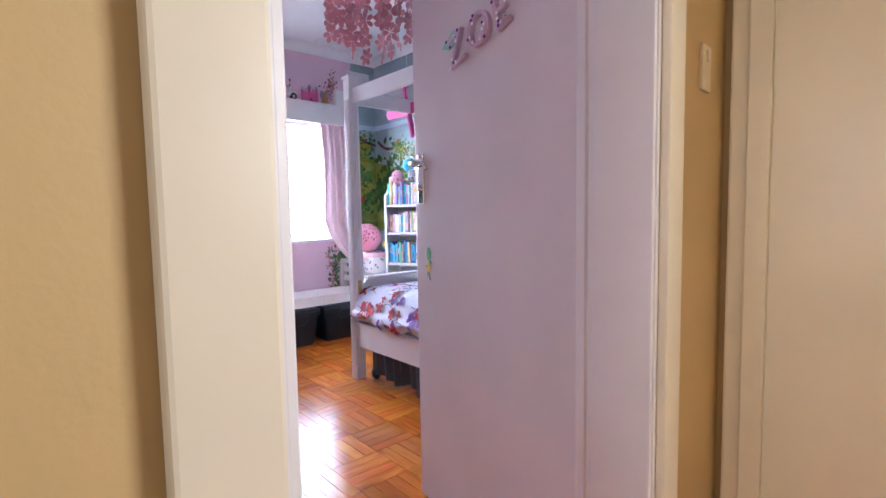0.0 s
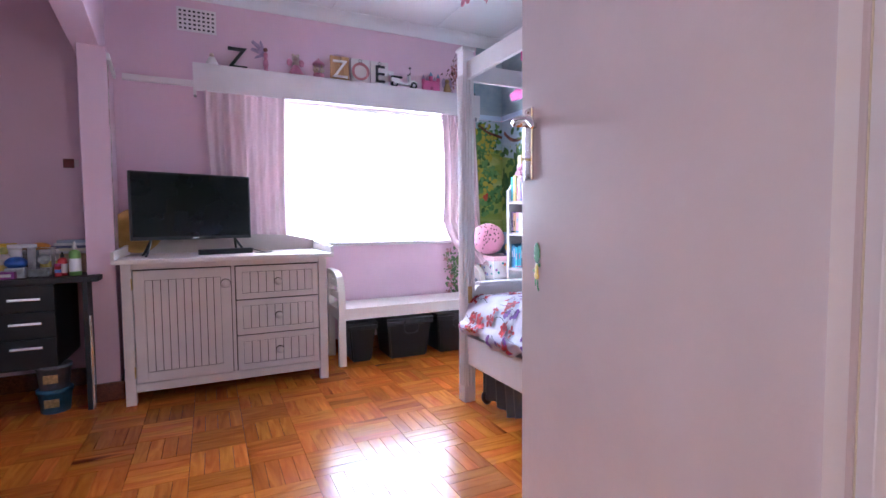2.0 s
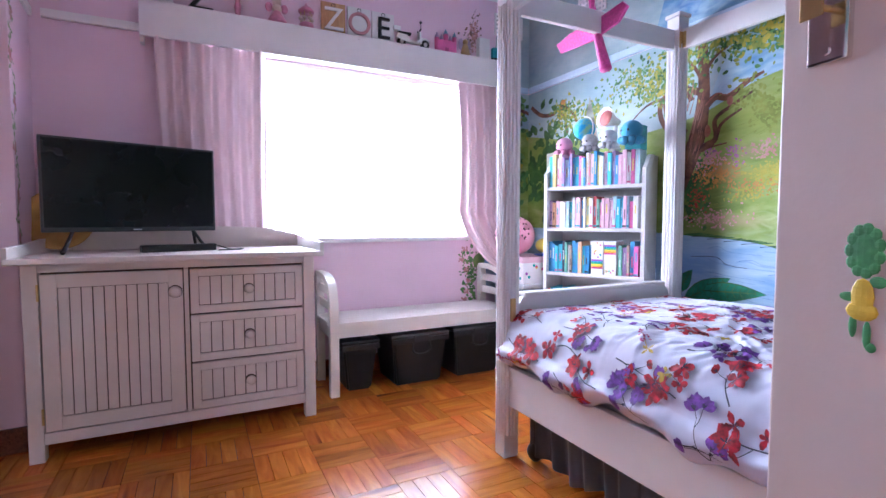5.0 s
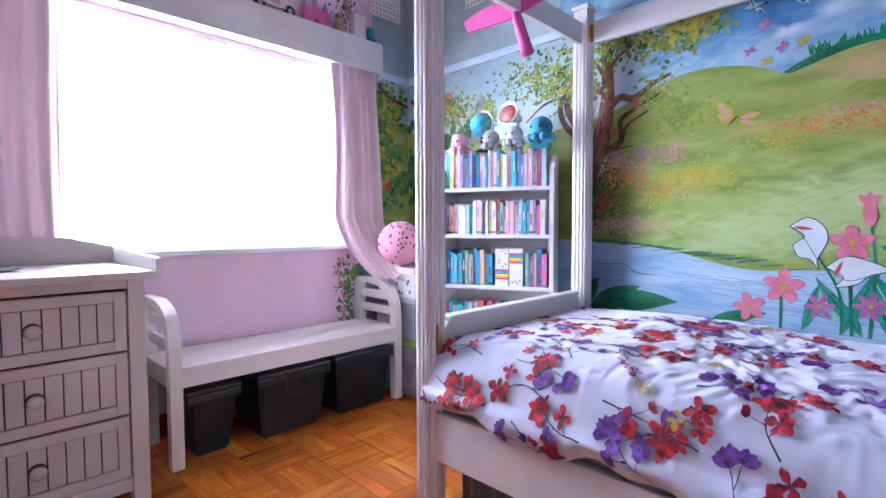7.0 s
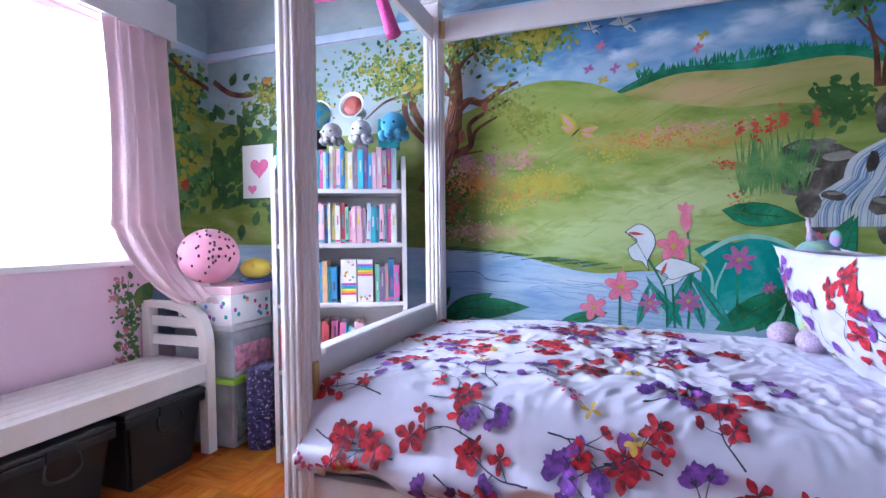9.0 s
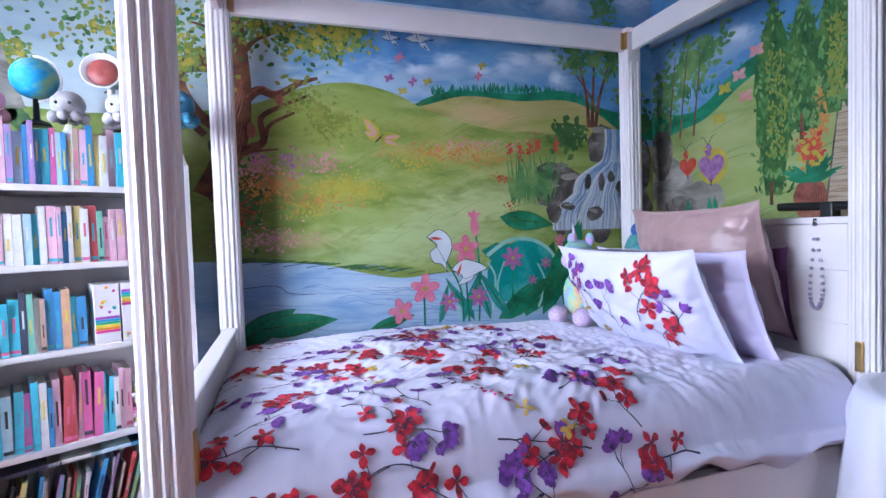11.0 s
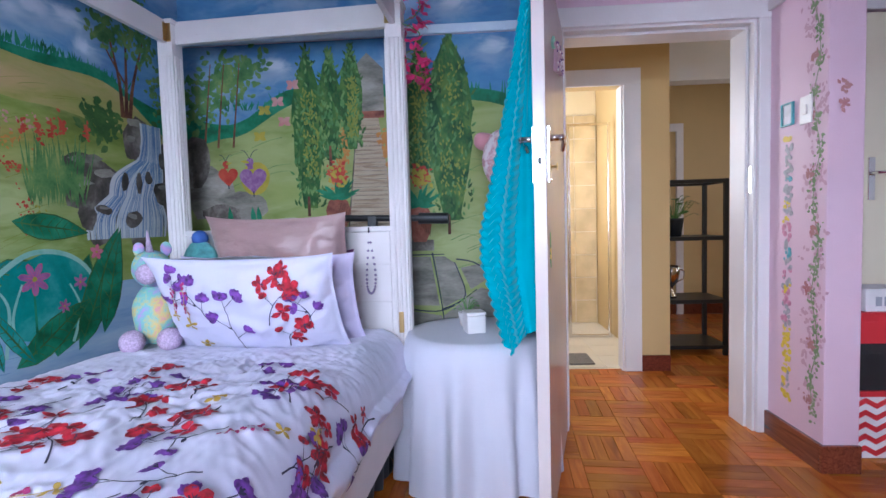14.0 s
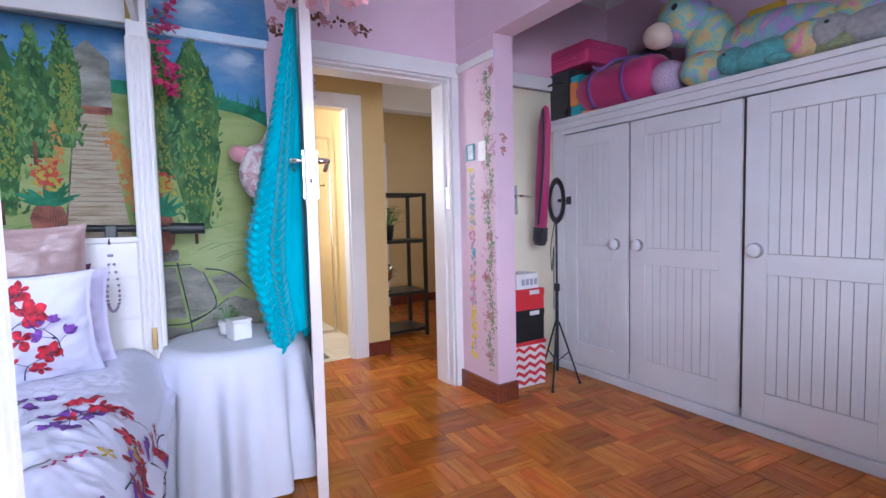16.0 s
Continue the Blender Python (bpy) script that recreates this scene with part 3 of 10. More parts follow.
struct("baseboard", box(B(), 2.884, 2.9, -1.7, 0.46, 0, 0.11, 0.003), SKIRT, "red-brown wooden skirting board in the passage", "trim")
struct("passage_door_frame", box(box(box(B(), 2.87, 2.9, 0.30, 0.37, 0, 1.97), 2.87, 2.9, -0.45, -0.38, 0, 1.97), 2.87, 2.9, -0.45, 0.37, 1.97, 2.05), WHITE, "white door frame at the passage end", "door frame")
# cream door at the hall end
hd = thing("door_2", (0.62, YE - 0.03, 0), "cream painted closed door at the end of the hall", "door", "", "structure")
part("leaf", box(B(), 0.24, 1.04 - 0.15, YE - 0.036, YE - 0.004, 0.008, 2.02, 0.003), CREAM, hd, world=True)
bm = box(B(), 0.14, 0.24, YE - 0.045, YE, 0, 2.02, 0.008)
box(bm, 0.185, 0.24, YE - 0.055, YE - 0.045, 0, 2.02, 0.004)
box(bm, 0.14, 0.895, YE - 0.045, YE, 2.02, 2.12, 0.008)
part("frame", bm, CREAM, hd, world=True)
sw = thing("light_switch", (XH, 1.66, 1.46), "cream plastic rocker light switch on the hall wall", "switch")
part("plate", box(B(), XH, XH + 0.009, 1.625, 1.695, 1.46, 1.575, 0.003), mat("cream_plastic", (0.72, 0.62, 0.42), 0.35), sw, world=True)
part("rocker", box(B(), XH + 0.009, XH + 0.014, 1.65, 1.67, 1.535, 1.56, 0.001), mat("cream_plastic", (0.7, 0.6, 0.4)), sw, world=True)
# alcove closet door
cd = thing("door_3", (XD + 0.03, -0.36, 0), "cream painted panel door in the alcove", "door", "", "structure")
part("leaf", box(B(), XD + 0.0, XD + 0.035, -0.715, -0.005, 0.01, 1.99, 0.002), CREAM, cd, world=True)
bm = box(B(), XD - 0.018, XD, -0.81, -0.72, 0, 2.0, 0.004)
box(bm, XD - 0.018, XD, 0.0, 0.088, 0, 2.0, 0.004)
box(bm, XD - 0.018, XD, -0.81, 0.088, 2.0, 2.09, 0.004)
part("frame", bm, WHITE, cd, world=True)
bm = box(B(), XD - 0.008, XD, -0.085, -0.055, 1.12, 1.32, 0.002)
tube(bm, [(XD - 0.005, -0.07, 1.245), (XD - 0.05, -0.07, 1.245), (XD - 0.055, -0.09, 1.245), (XD - 0.05, -0.18, 1.24)], 0.008)
part("handle", bm, CHROME, cd, "dull metal lever handle", world=True)

FRAME = I4

# ---- bed ----
bed = thing("four_poster_bed", (-1.33, 2.58, 0), "white painted wooden four-poster bed with reeded posts", "bed")
PX0, PX1, PY0, PY1, PT = -2.297, -0.437, 2.105, 3.15, 2.03


def post(cx, cy, top, foot=0.0):
    """A square bed post with reeded faces and a small cap."""
    bm = B()
    w = 0.036
    box(bm, cx - w, cx + w, cy - w, cy + w, foot, top - 0.02, 0.003)
    ob = part("post", bm, FURN, bed, world=True)
    for s in (-1, 1):
        for k in (-1, 0, 1):
            part("reed", cyl(B(), (cx + k * 0.019, cy + s * w, foot + 0.10), (cx + k * 0.019, cy + s * w, top - 0.16), 0.007, seg=8), FURN, ob, world=True)
            part("reed", cyl(B(), (cx + s * w, cy + k * 0.019, foot + 0.10), (cx + s * w, cy + k * 0.019, top - 0.16), 0.007, seg=8), FURN, ob, world=True)
    part("cap", box(B(), cx - w - 0.008, cx + w + 0.008, cy - w - 0.008, cy + w + 0.008, top - 0.02, top, 0.004), FURN, ob, world=True)
    return ob


p1 = post(PX0, PY0, PT + 0.06)
p2 = post(PX0, PY1, PT + 0.06)
p3 = post(PX1, PY1, PT - 0.02)
p4 = post(PX1, PY0, PT - 0.02)
for nm, a in (("canopy_rail", (PX0 + 0.036, PX1 - 0.036, PY0 - 0.012, PY0 + 0.012)), ("canopy_rail", (PX0 + 0.036, PX1 - 0.036, PY1 - 0.012, PY1 + 0.012)), ("canopy_rail", (PX0 - 0.012, PX0 + 0.012, PY0 + 0.036, PY1 - 0.036)), ("canopy_rail", (PX1 - 0.012, PX1 + 0.012, PY0 + 0.036, PY1 - 0.036))):
    part(nm, box(B(), *a, 1.905, 2.005, 0.003), FURN, bed, world=True)
part("side_rail", box(B(), PX0 + 0.036, PX1 - 0.036, PY0 - 0.020, PY0 + 0.012, 0.235, 0.405, 0.004), FURN, bed, world=True)
part("side_rail", box(B(), PX0 + 0.036, PX1 - 0.036, PY1 - 0.012, PY1 + 0.020, 0.235, 0.405, 0.004), FURN, bed, world=True)
# footboard with a scrolled top edge
bm = B()
n = 30
out = [(0.0, 0.235), (PY1 - PY0 - 0.072, 0.235)]
for i in range(n + 1):
    t = 1 - i / n
    e = min(t, 1 - t) * (PY1 - PY0)
    dip = 0.05 * math.exp(-((e - 0.055) / 0.02) ** 2) if e < 0.055 else 0.0
    out.append((t * (PY1 - PY0 - 0.072), 0.70 - (0.055 if e < 0.03 else 0.0) - dip * 0.3))
prism(bm, out, 0.03, Matrix.Translation((PX0 + 0.016, PY0 + 0.036, 0)) @ pose(0, 0, 0, 0, 0, 90))
part("footboard", bm, FURN, bed, world=True)
part("footboard_cap", box(B(), PX0 - 0.024, PX0 + 0.026, PY0 + 0.075, PY1 - 0.075, 0.70, 0.718, 0.006), FURN, bed, world=True)
part("headboard", box(B(), PX1 - 0.016, PX1 + 0.016, PY0 + 0.036, PY1 - 0.036, 0.235, 1.04, 0.003), FURN, bed, world=True)
part("headboard_cap", box(B(), PX1 - 0.026, PX1 + 0.026, PY0 + 0.036, PY1 - 0.036, 1.04, 1.062, 0.004), FURN, bed, world=True)
for k in range(1, 5):
    part("headboard_board", box(B(), PX1 - 0.022, PX1 - 0.016, PY0 + 0.045, PY1 - 0.045, 0.24 + 0.165 * k + 0.004, 0.24 + 0.165 * (k + 1) - 0.004 if k < 4 else 1.038, 0.002), FURN, bed, world=True)
# bolts, slots and brackets
part("bolt_slot", box(box(B(), PX0 - 0.012, PX0 + 0.012, PY0 + 0.0361, PY0 + 0.0475, 0.655, 0.755, 0.004), PX0 - 0.005, PX0 + 0.005, PY0 + 0.0475, PY0 + 0.049, 0.675, 0.735), BRASS, bed, "tarnished brass bed-bolt plate", world=True)
part("bolt_slot", box(box(B(), PX0 + 0.0361, PX0 + 0.0475, PY0 - 0.012, PY0 + 0.012, 0.60, 0.70, 0.004), PX0 + 0.0475, PX0 + 0.049, PY0 - 0.005, PY0 + 0.005, 0.62, 0.68), BRASS, bed, "tarnished brass bed-bolt plate", world=True)
part("bolt_slot", box(B(), PX1 - 0.0475, PX1 - 0.0361, PY0 - 0.010, PY0 + 0.010, 0.60, 0.69, 0.003), BRASS, bed, "tarnished brass bed-bolt plate", world=True)
for cx, cy, s in ((PX0, PY1, 1), (PX1, PY1, -1), (PX1, PY0, -1)):
    yy = -1 if cy == PY1 else 1
    bm = box(B(), cx + s * 0.037, cx + s * 0.041, cy + yy * 0.012, cy + yy * 0.034, 1.91, 1.99, 0.001)
    box(bm, cx + s * 0.037, cx + s * 0.06, cy + yy * 0.0125, cy + yy * 0.0155, 1.91, 1.99, 0.001)
    part("bracket", bm, BRASS, bed, "small brass corner bracket", world=True)
part("castor", ball(B(), (PX0 + 0.11, PY0 + 0.07, 0.04), 0.04, 1, 0.7, 1), BLACKP, bed, "black castor wheel", True, True)
part("castor", ball(B(), (PX1 - 0.11, PY0 + 0.07, 0.04), 0.04, 1, 0.7, 1), BLACKP, bed, "black castor wheel", True, True)
part("slat_base", box(B(), PX0 + 0.04, PX1 - 0.04, PY0 + 0.02, PY1 - 0.02, 0.33, 0.36), FURN, bed, world=True)

# gathered grey valance round the base, under the rails
def val(u, v):
    x = PX0 + 0.1 + u * (PX1 - PX0 - 0.16)
    a = 0.5 + 0.5 * v
    y = PY0 + 0.045 + (0.018 * math.sin(u * 118) + 0.010 * math.sin(u * 51 + 2)) * a
    return Vector((x, y + 0.03 * v * math.sin(u * 9), 0.33 - 0.30 * v + 0.02 * math.sin(u * 33) * v))


solo("bed_valance", sheet(B(), 200, 8, val), cloth("slate_grey_velvet", (0.055, 0.068, 0.085), 0, 0.25, 300, 0.6), "gathered slate-grey fabric valance under the bed", "valance", smooth=True)

MX0, MX1, MY0, MY1 = PX0 + 0.045, PX1 - 0.03, PY0 + 0.0, PY1 - 0.0
solo("mattress", box(B(), MX0, MX1 - 0.005, MY0 + 0.035, MY1 - 0.03, 0.361, 0.54, 0.05), cloth("white_mattress_cover", (0.68, 0.66, 0.74), 0), "white covered mattress on the bed base", "mattress", smooth=True)


def nz(x, y, s=1.0, k=0.0):
    return noise.noise(Vector((x * s, y * s, k)))


def edge_drop(e, r):
    """Height lost within r of the edge, rounded."""
    if e >= r:
        return 0.0
    t = 1 - max(e, 0) / r
    return r * (1 - math.sqrt(max(0, 1 - t * t)))


def bed_top(x, y):
    """Height of the bedclothes over the bed, in the world."""
    z = 0.637 + 0.030 * math.exp(-((x + 1.75) / 0.45) ** 2) - 0.02 * (x > -1.0) * min(1, (x + 1.0) / 0.3)
    c = math.exp(-((x + 1.30) / 0.45) ** 2) * math.exp(-((y - 2.45) / 0.45) ** 2)
    q = 0.12 * nz(x, y, 3, 4)
    for ang, sc, amp, k in ((0.5, 15, 0.0052, 1.0), (1.25, 21, 0.0048, 2.0), (-0.45, 27, 0.0040, 3.0), (1.9, 36, 0.0028, 4.0)):
        ca, sa = math.cos(ang), math.sin(ang)
        r = 1 - min(1, 2.6 * abs(nz((x * ca + y * sa + q) * 1.0, (y * ca - x * sa) * 0.32, sc, k)))
        z += amp * r * r * (3 - 2 * r) * (0.45 + 1.1 * c)
    z += 0.007 * nz(x, y, 2.6, 3)
    return z


DX0, DX1 = PX0 + 0.015, -0.52
DY0, DY1 = PY0 - 0.035, PY1 - 0.02


def duvet_at(x, y):
    """The duvet's surface: flat on top, rounded and hanging at its sides."""
    z = bed_top(x, y)
    e = min(y - DY0, x - DX0 + 0.05, (DY1 - y) * 1.2)
    return z - 1.15 * edge_drop(e, 0.13)


def duvet(u, v):
    """u along the bed, v round it from the hem on the near side to the far wall."""
    x = DX0 + u * (DX1 - DX0)
    hem = 0.02 * math.sin(u * 21) + 0.012 * math.sin(u * 57 + 1)
    if u < 0.04:
        hem -= 0.02
    if v < 0.12:
        t = v / 0.12
        low = 0.425 + 0.05 * max(0.0, (0.15 - u)) + hem + 0.16 * max(0, (x + 0.75)) * 0.0
        ztop = duvet_at(x, DY0)
        bulge = 0.035 * math.sin(t * math.pi) + 0.008 * nz(x * 9, t * 3, 1.0, 7)
        return Vector((x, DY0 - bulge * 0.9, low + (ztop - low) * t))
    y = DY0 + (v - 0.12) / 0.88 * (DY1 - DY0)
    return Vector((x, y, duvet_at(x, y)))


dv = thing("duvet", (-1.35, 2.55, 0.5), "crumpled white duvet printed with red and purple flowers on the bed", "duvet")
bm = sheet(B(), 270, 190, duvet)
g = bmesh.ops.extrude_face_region(bm, geom=bm.faces[:])
for v in g["geom"]:
    if isinstance(v, bmesh.types.BMVert):
        v.co.z -= 0.012
        v.co.y += 0.01
DUV = cloth("white_printed_cotton", (0.62, 0.60, 0.75), 0.0, 0.05, 700, 0.75)
# fine creases in the cotton
dn, dl = DUV.node_tree.nodes, DUV.node_tree.links
crease, cb = dn.new("ShaderNodeTexNoise"), dn.new("ShaderNodeBump")
crease.noise_type = "RIDGED_MULTIFRACTAL"
crease.inputs["Scale"].default_value, crease.inputs["Detail"].default_value, crease.inputs["Distortion"].default_value = 9.0, 3, 0.7
cb.inputs["Strength"].default_value, cb.inputs["Distance"].default_value = 0.35, 0.012
dl.new(dn["Mapping"].outputs[0], crease.inputs["Vector"])
dl.new(crease.outputs[0], cb.inputs["Height"])
dl.new(dn["Bump"].outputs[0], cb.inputs["Normal"])
dl.new(cb.outputs[0], dn["Principled BSDF"].inputs["Normal"])
part("cover", bm, DUV, dv, "", True, True)

# ---- prints of flowers ----
RED = mat("red_flower_print", (0.44, 0.010, 0.030), 0.8, 0.85, 55)
PUR = mat("purple_flower_print", (0.18, 0.055, 0.34), 0.8, 0.75, 60)
STEM = mat("dark_stem_print", (0.03, 0.025, 0.06), 0.8, 0.3, 50)
GOLD = mat("mustard_flower_print", (0.50, 0.33, 0.05), 0.8, 0.3, 50)
MAG = mat("magenta_blossom_print", (0.42, 0.03, 0.16), 0.8, 0.5, 60)


class Prints:
    """Flat printed motifs, laid on a surface at(u, v) that gives a place in the world."""

    def __init__(self, at):
        self.k, self.bms = 0, {}
        self.at = lambda u, v: at(u, v) + Vector((0, 0, 0.00005 * (self.k % 29)))

    def bm(self, key):
        return self.bms.setdefault(key, B())

    def petal(self, key, u, v, a, ln, wd, start=0.0):
        """One pointed petal from (u, v) along a."""
        self.k += 1
        bm, at = self.bm(key), self.at
        ca, sa = math.cos(a), math.sin(a)
        left, right, mid = [], [], []
        n = 7
        for k in range(n):
            t = k / (n - 1)
            w = wd * (0.08 + math.sin(math.pi * min(1, 0.02 + 0.97 * t ** 1.25)) ** 0.8) * (1.0 if k < n - 1 else 0.2) * random.uniform(0.88, 1.1)
            du, dvv = start + ln * t, w
            left.append(bm.verts.new(at(u + ca * du - sa * dvv, v + sa * du + ca * dvv)))
            mid.append(bm.verts.new(at(u + ca * du, v + sa * du)))
            right.append(bm.verts.new(at(u + ca * du + sa * dvv, v + sa * du - ca * dvv)))
        for k in range(n - 1):
            bm.faces.new((left[k], left[k + 1], mid[k + 1], mid[k]))
            bm.faces.new((mid[k], mid[k + 1], right[k + 1], right[k]))

    def bloom(self, key, u, v, r, n=4, a0=None, heart="stem"):
        a0 = random.uniform(0, 6.28) if a0 is None else a0
        for k in range(n):
            self.petal(key, u, v, a0 + 6.283 * k / n + random.uniform(-0.25, 0.25), r * random.uniform(0.8, 1.15), r * random.uniform(0.22, 0.38), r * 0.05)
        if heart:
            for k in range(6):
                self.petal(heart, u, v, random.uniform(0, 6.28), r * random.uniform(0.25, 0.6), r * 0.045)

    def cup(self, key, u, v, r, a):
        for d in (-0.85, -0.45, 0.0, 0.45, 0.85):
            self.petal(key, u, v, a + d + random.uniform(-0.1, 0.1), r * random.uniform(0.85, 1.3), r * random.uniform(0.24, 0.34))
        for d in (-0.4, 0.1, 0.5):
            self.petal("stem", u, v, a + d, r * random.uniform(0.35, 0.6), r * 0.06)

    def line(self, key, pts, w):
        self.k += 1
        bm, at = self.bm(key), self.at
        p = spline([(a, b, 0) for a, b in pts], 7)
        prev = None
        for i, q in enumerate(p):
            d = (p[min(i + 1, len(p) - 1)] - p[max(i - 1, 0)]).normalized()
            ww = w * (1 - 0.6 * i / len(p))
            a, b = bm.verts.new(at(q.x - d.y * ww, q.y + d.x * ww)), bm.verts.new(at(q.x + d.y * ww, q.y - d.x * ww))
            if prev:
                bm.faces.new((prev[0], a, b, prev[1]))
            prev = (a, b)

    def branch(self, u, v, a, ln, kind, size=0.031):
        """A long dark twig with blooms and buds on side shoots."""
        bend = random.uniform(-0.4, 0.4)
        e = (u + ln * math.cos(a + bend), v + ln * math.sin(a + bend))
        m = (u + ln * 0.5 * math.cos(a), v + ln * 0.5 * math.sin(a))
        self.line("stem", [(u, v), m, e], 0.0021)
        for k, t in enumerate((0.30, 0.55, 0.80)):
            t += random.uniform(-0.08, 0.08)
            c = (u + (m[0] - u) * t * 2, v + (m[1] - v) * t * 2) if t < 0.5 else (m[0] + (e[0] - m[0]) * (t - 0.5) * 2, m[1] + (e[1] - m[1]) * (t - 0.5) * 2)
            b = a + (-1, 1)[k % 2] * random.uniform(0.6, 1.1)
            q = (c[0] + ln * 0.26 * math.cos(b), c[1] + ln * 0.26 * math.sin(b))
            self.line("stem", [c, q], 0.0014)
            if kind == "purple":
                self.cup("purple", *q, size * random.uniform(0.7, 1.05), b)
            elif k == 1:
                self.cup("red", *q, size * 0.6, b)
            else:
                self.bloom("red", *q, size * random.uniform(0.75, 1.15), random.choice((4, 5)))
        if kind == "purple":
            self.cup("purple", *e, size * 1.1, a + bend)
            self.petal("stem", *m, a + 0.8, size * 0.5, size * 0.12)
        else:
            self.bloom("red", *e, size * 1.2, 5)

    def sprig(self, u, v, a, ln):
        """A spike of small magenta blossom with mustard leaves."""
        self.line("gold", [(u, v), (u + ln * math.cos(a), v + ln * math.sin(a))], ln * 0.012)
        for k in range(22):
            t = random.uniform(0.25, 1.0)
            s = random.uniform(-1, 1) * ln * 0.16 * (1.15 - t)
            self.petal("magenta", u + ln * t * math.cos(a) - s * math.sin(a), v + ln * t * math.sin(a) + s * math.cos(a), a + random.uniform(-1.2, 1.2), ln * 0.075, ln * 0.03)
        for k in range(4):
            self.petal("gold", u, v, a + 1.57 * k + 0.4, ln * 0.2, ln * 0.035)

    def done(self, parent):
        mats = {"red": RED, "purple": PUR, "stem": STEM, "gold": GOLD, "magenta": MAG}
        for key, bm in self.bms.items():
            tagged(part(key + "_print", bm, mats[key], parent, "", True, True), key + " flower print on white cotton", "", "", "stuff")


def on_duvet(u, v):
    """u along the bed, v across it; below DY0 the print runs down the side."""
    u = max(DX0 + 0.004, u)
    s = DY0 + 0.13 - v
    if s > 0.22:
        z0 = duvet_at(u, DY0)
        k = (u - DX0) / (DX1 - DX0)
        low = 0.425 + 0.05 * max(0.0, 0.15 - k) + 0.02 * math.sin(k * 21) + 0.012 * math.sin(k * 57 + 1) - (0.02 if k < 0.04 else 0)
        d = min(s - 0.22, z0 - low)
        t = 1 - d / (z0 - low)
        return Vector((u, DY0 - 0.9 * (0.035 * math.sin(t * math.pi) + 0.008 * nz(u * 9, t * 3, 1.0, 7)) - 0.006, z0 - d))
    if s > 0:
        y = DY0 + 0.13 - 0.13 * math.sin(s / 0.14)
        return Vector((u, y - 0.0025 - 0.004 * s / 0.22, duvet_at(u, y) + 0.0035))
    return Vector((u, v, duvet_at(u, v) + 0.0022))


random.seed(7)
pr = Prints(on_duvet)
spots = []
for k in range(4000):
    u, v = random.uniform(DX0 + 0.05, -0.92), random.uniform(DY0 - 0.25, DY1 - 0.05)
    lim = -1.33 + 0.12 * nz(v, 3.3, 5.0) - 0.28 * (v - 2.55)
    if u > lim or any((u - a) ** 2 + (v - b) ** 2 < 0.104 ** 2 for a, b in spots):
        continue
    spots.append((u, v))
for i, (u, v) in enumerate(spots):
    a = random.uniform(-0.7, 0.7) + (0.0 if i % 2 else 2.6)
    if i % 9 == 4:
        pr.sprig(u, v, a, 0.13)
    else:
        pr.branch(u, v, a, random.uniform(0.13, 0.18), "purple" if (i % 9) in (1, 3, 5, 7) else "red")
    if i % 11 == 2:
        pr.bloom("gold", u + 0.06, v + 0.05, 0.024, 4, heart=None)
pr.done(dv)


# ---- pillows ----
def pillow_shape(w, h, d, seed):
    """A stuffed pillow in its own frame: x across, z up, bulging along y."""
    def f(side):
        def g(u, v):
            x, z = (u - 0.5) * w, (v - 0.5) * h
            a, b = abs(2 * u - 1), abs(2 * v - 1)
            x *= 1 - 0.07 * (1 - b ** 3) * a ** 3
            pinch = 1 - 0.09 * (1 - a ** 3) * b ** 3
            t = max(0.0, (1 - a ** 2.2)) ** 0.62 * max(0.0, (1 - b ** 2.2)) ** 0.62
            wr = 0.014 * nz(u * 5 + seed, v * 5, 1.0, seed) + 0.009 * nz(u * 13 - v * 6, v * 9 + u * 5 + seed, 1.0, seed) + 0.010 * (1 - min(1, 4 * abs(nz(u * 6 + v * 4, v * 5 - u * 5, 1.0, seed + 3)))) * a
            return Vector((x, side * (d * 0.5 * t + wr * min(1, t * 3)), z * pinch))
        return g
    return f


def pillow(name, m, w, h, d, material, label, seed, hem=0.0):
    t = thing(name, m, label, "pillow")
    f = pillow_shape(w, h, d, seed)
    bm = sheet(B(), 48, 36, f(1))
    sheet(bm, 48, 36, f(-1))
    bmesh.ops.remove_doubles(bm, verts=bm.verts, dist=0.0015)
    part("case", bm, material, t, "", True)
    if hem:
        part("hem", sheet(B(), 40, 3, lambda u, v: Vector(((u - 0.5) * (w + 0.02), 0.006 * math.sin(u * 40) * v, -h / 2 * 0.97 - v * hem + 0.0))), material, t, "", True)
    return t, f


LILAC = cloth("lilac_cotton", (0.60, 0.54, 0.74), 0.0, 0.08, 600, 0.8)
SATIN = mat("dusty_pink_satin", (0.36, 0.23, 0.23), 0.36, 0.15, 5, 1.0, 11, stretch=(1, 1, 2.2), sheen=0.2)
pillow("satin_pillow", pose(-0.585, 2.575, 0.895, 18, 0, -90), 0.60, 0.48, 0.22, SATIN, "shiny dusty-pink satin pillow leaning on the headboard", 1.5)
pillow("purple_pillow", pose(-0.49, 2.52, 0.81, 8, 0, -90), 0.45, 0.32, 0.07, cloth("deep_purple_cotton", (0.10, 0.02, 0.09), 0, 0.2), "deep purple cushion behind the satin pillow", 6.5)
pillow("lilac_pillow", pose(-0.75, 2.53, 0.79, 24, 0, -86), 0.66, 0.40, 0.16, LILAC, "plain lilac cotton pillow on the bed", 3.1)
fp, pf = pillow("printed_pillow", pose(-0.90, 2.55, 0.80, 30, 0, -86), 0.66, 0.42, 0.19, DUV, "white pillow printed with red and purple flowers", 2.2)
pm = fp.matrix_basis.copy()
front = pf(-1)
random.seed(11)
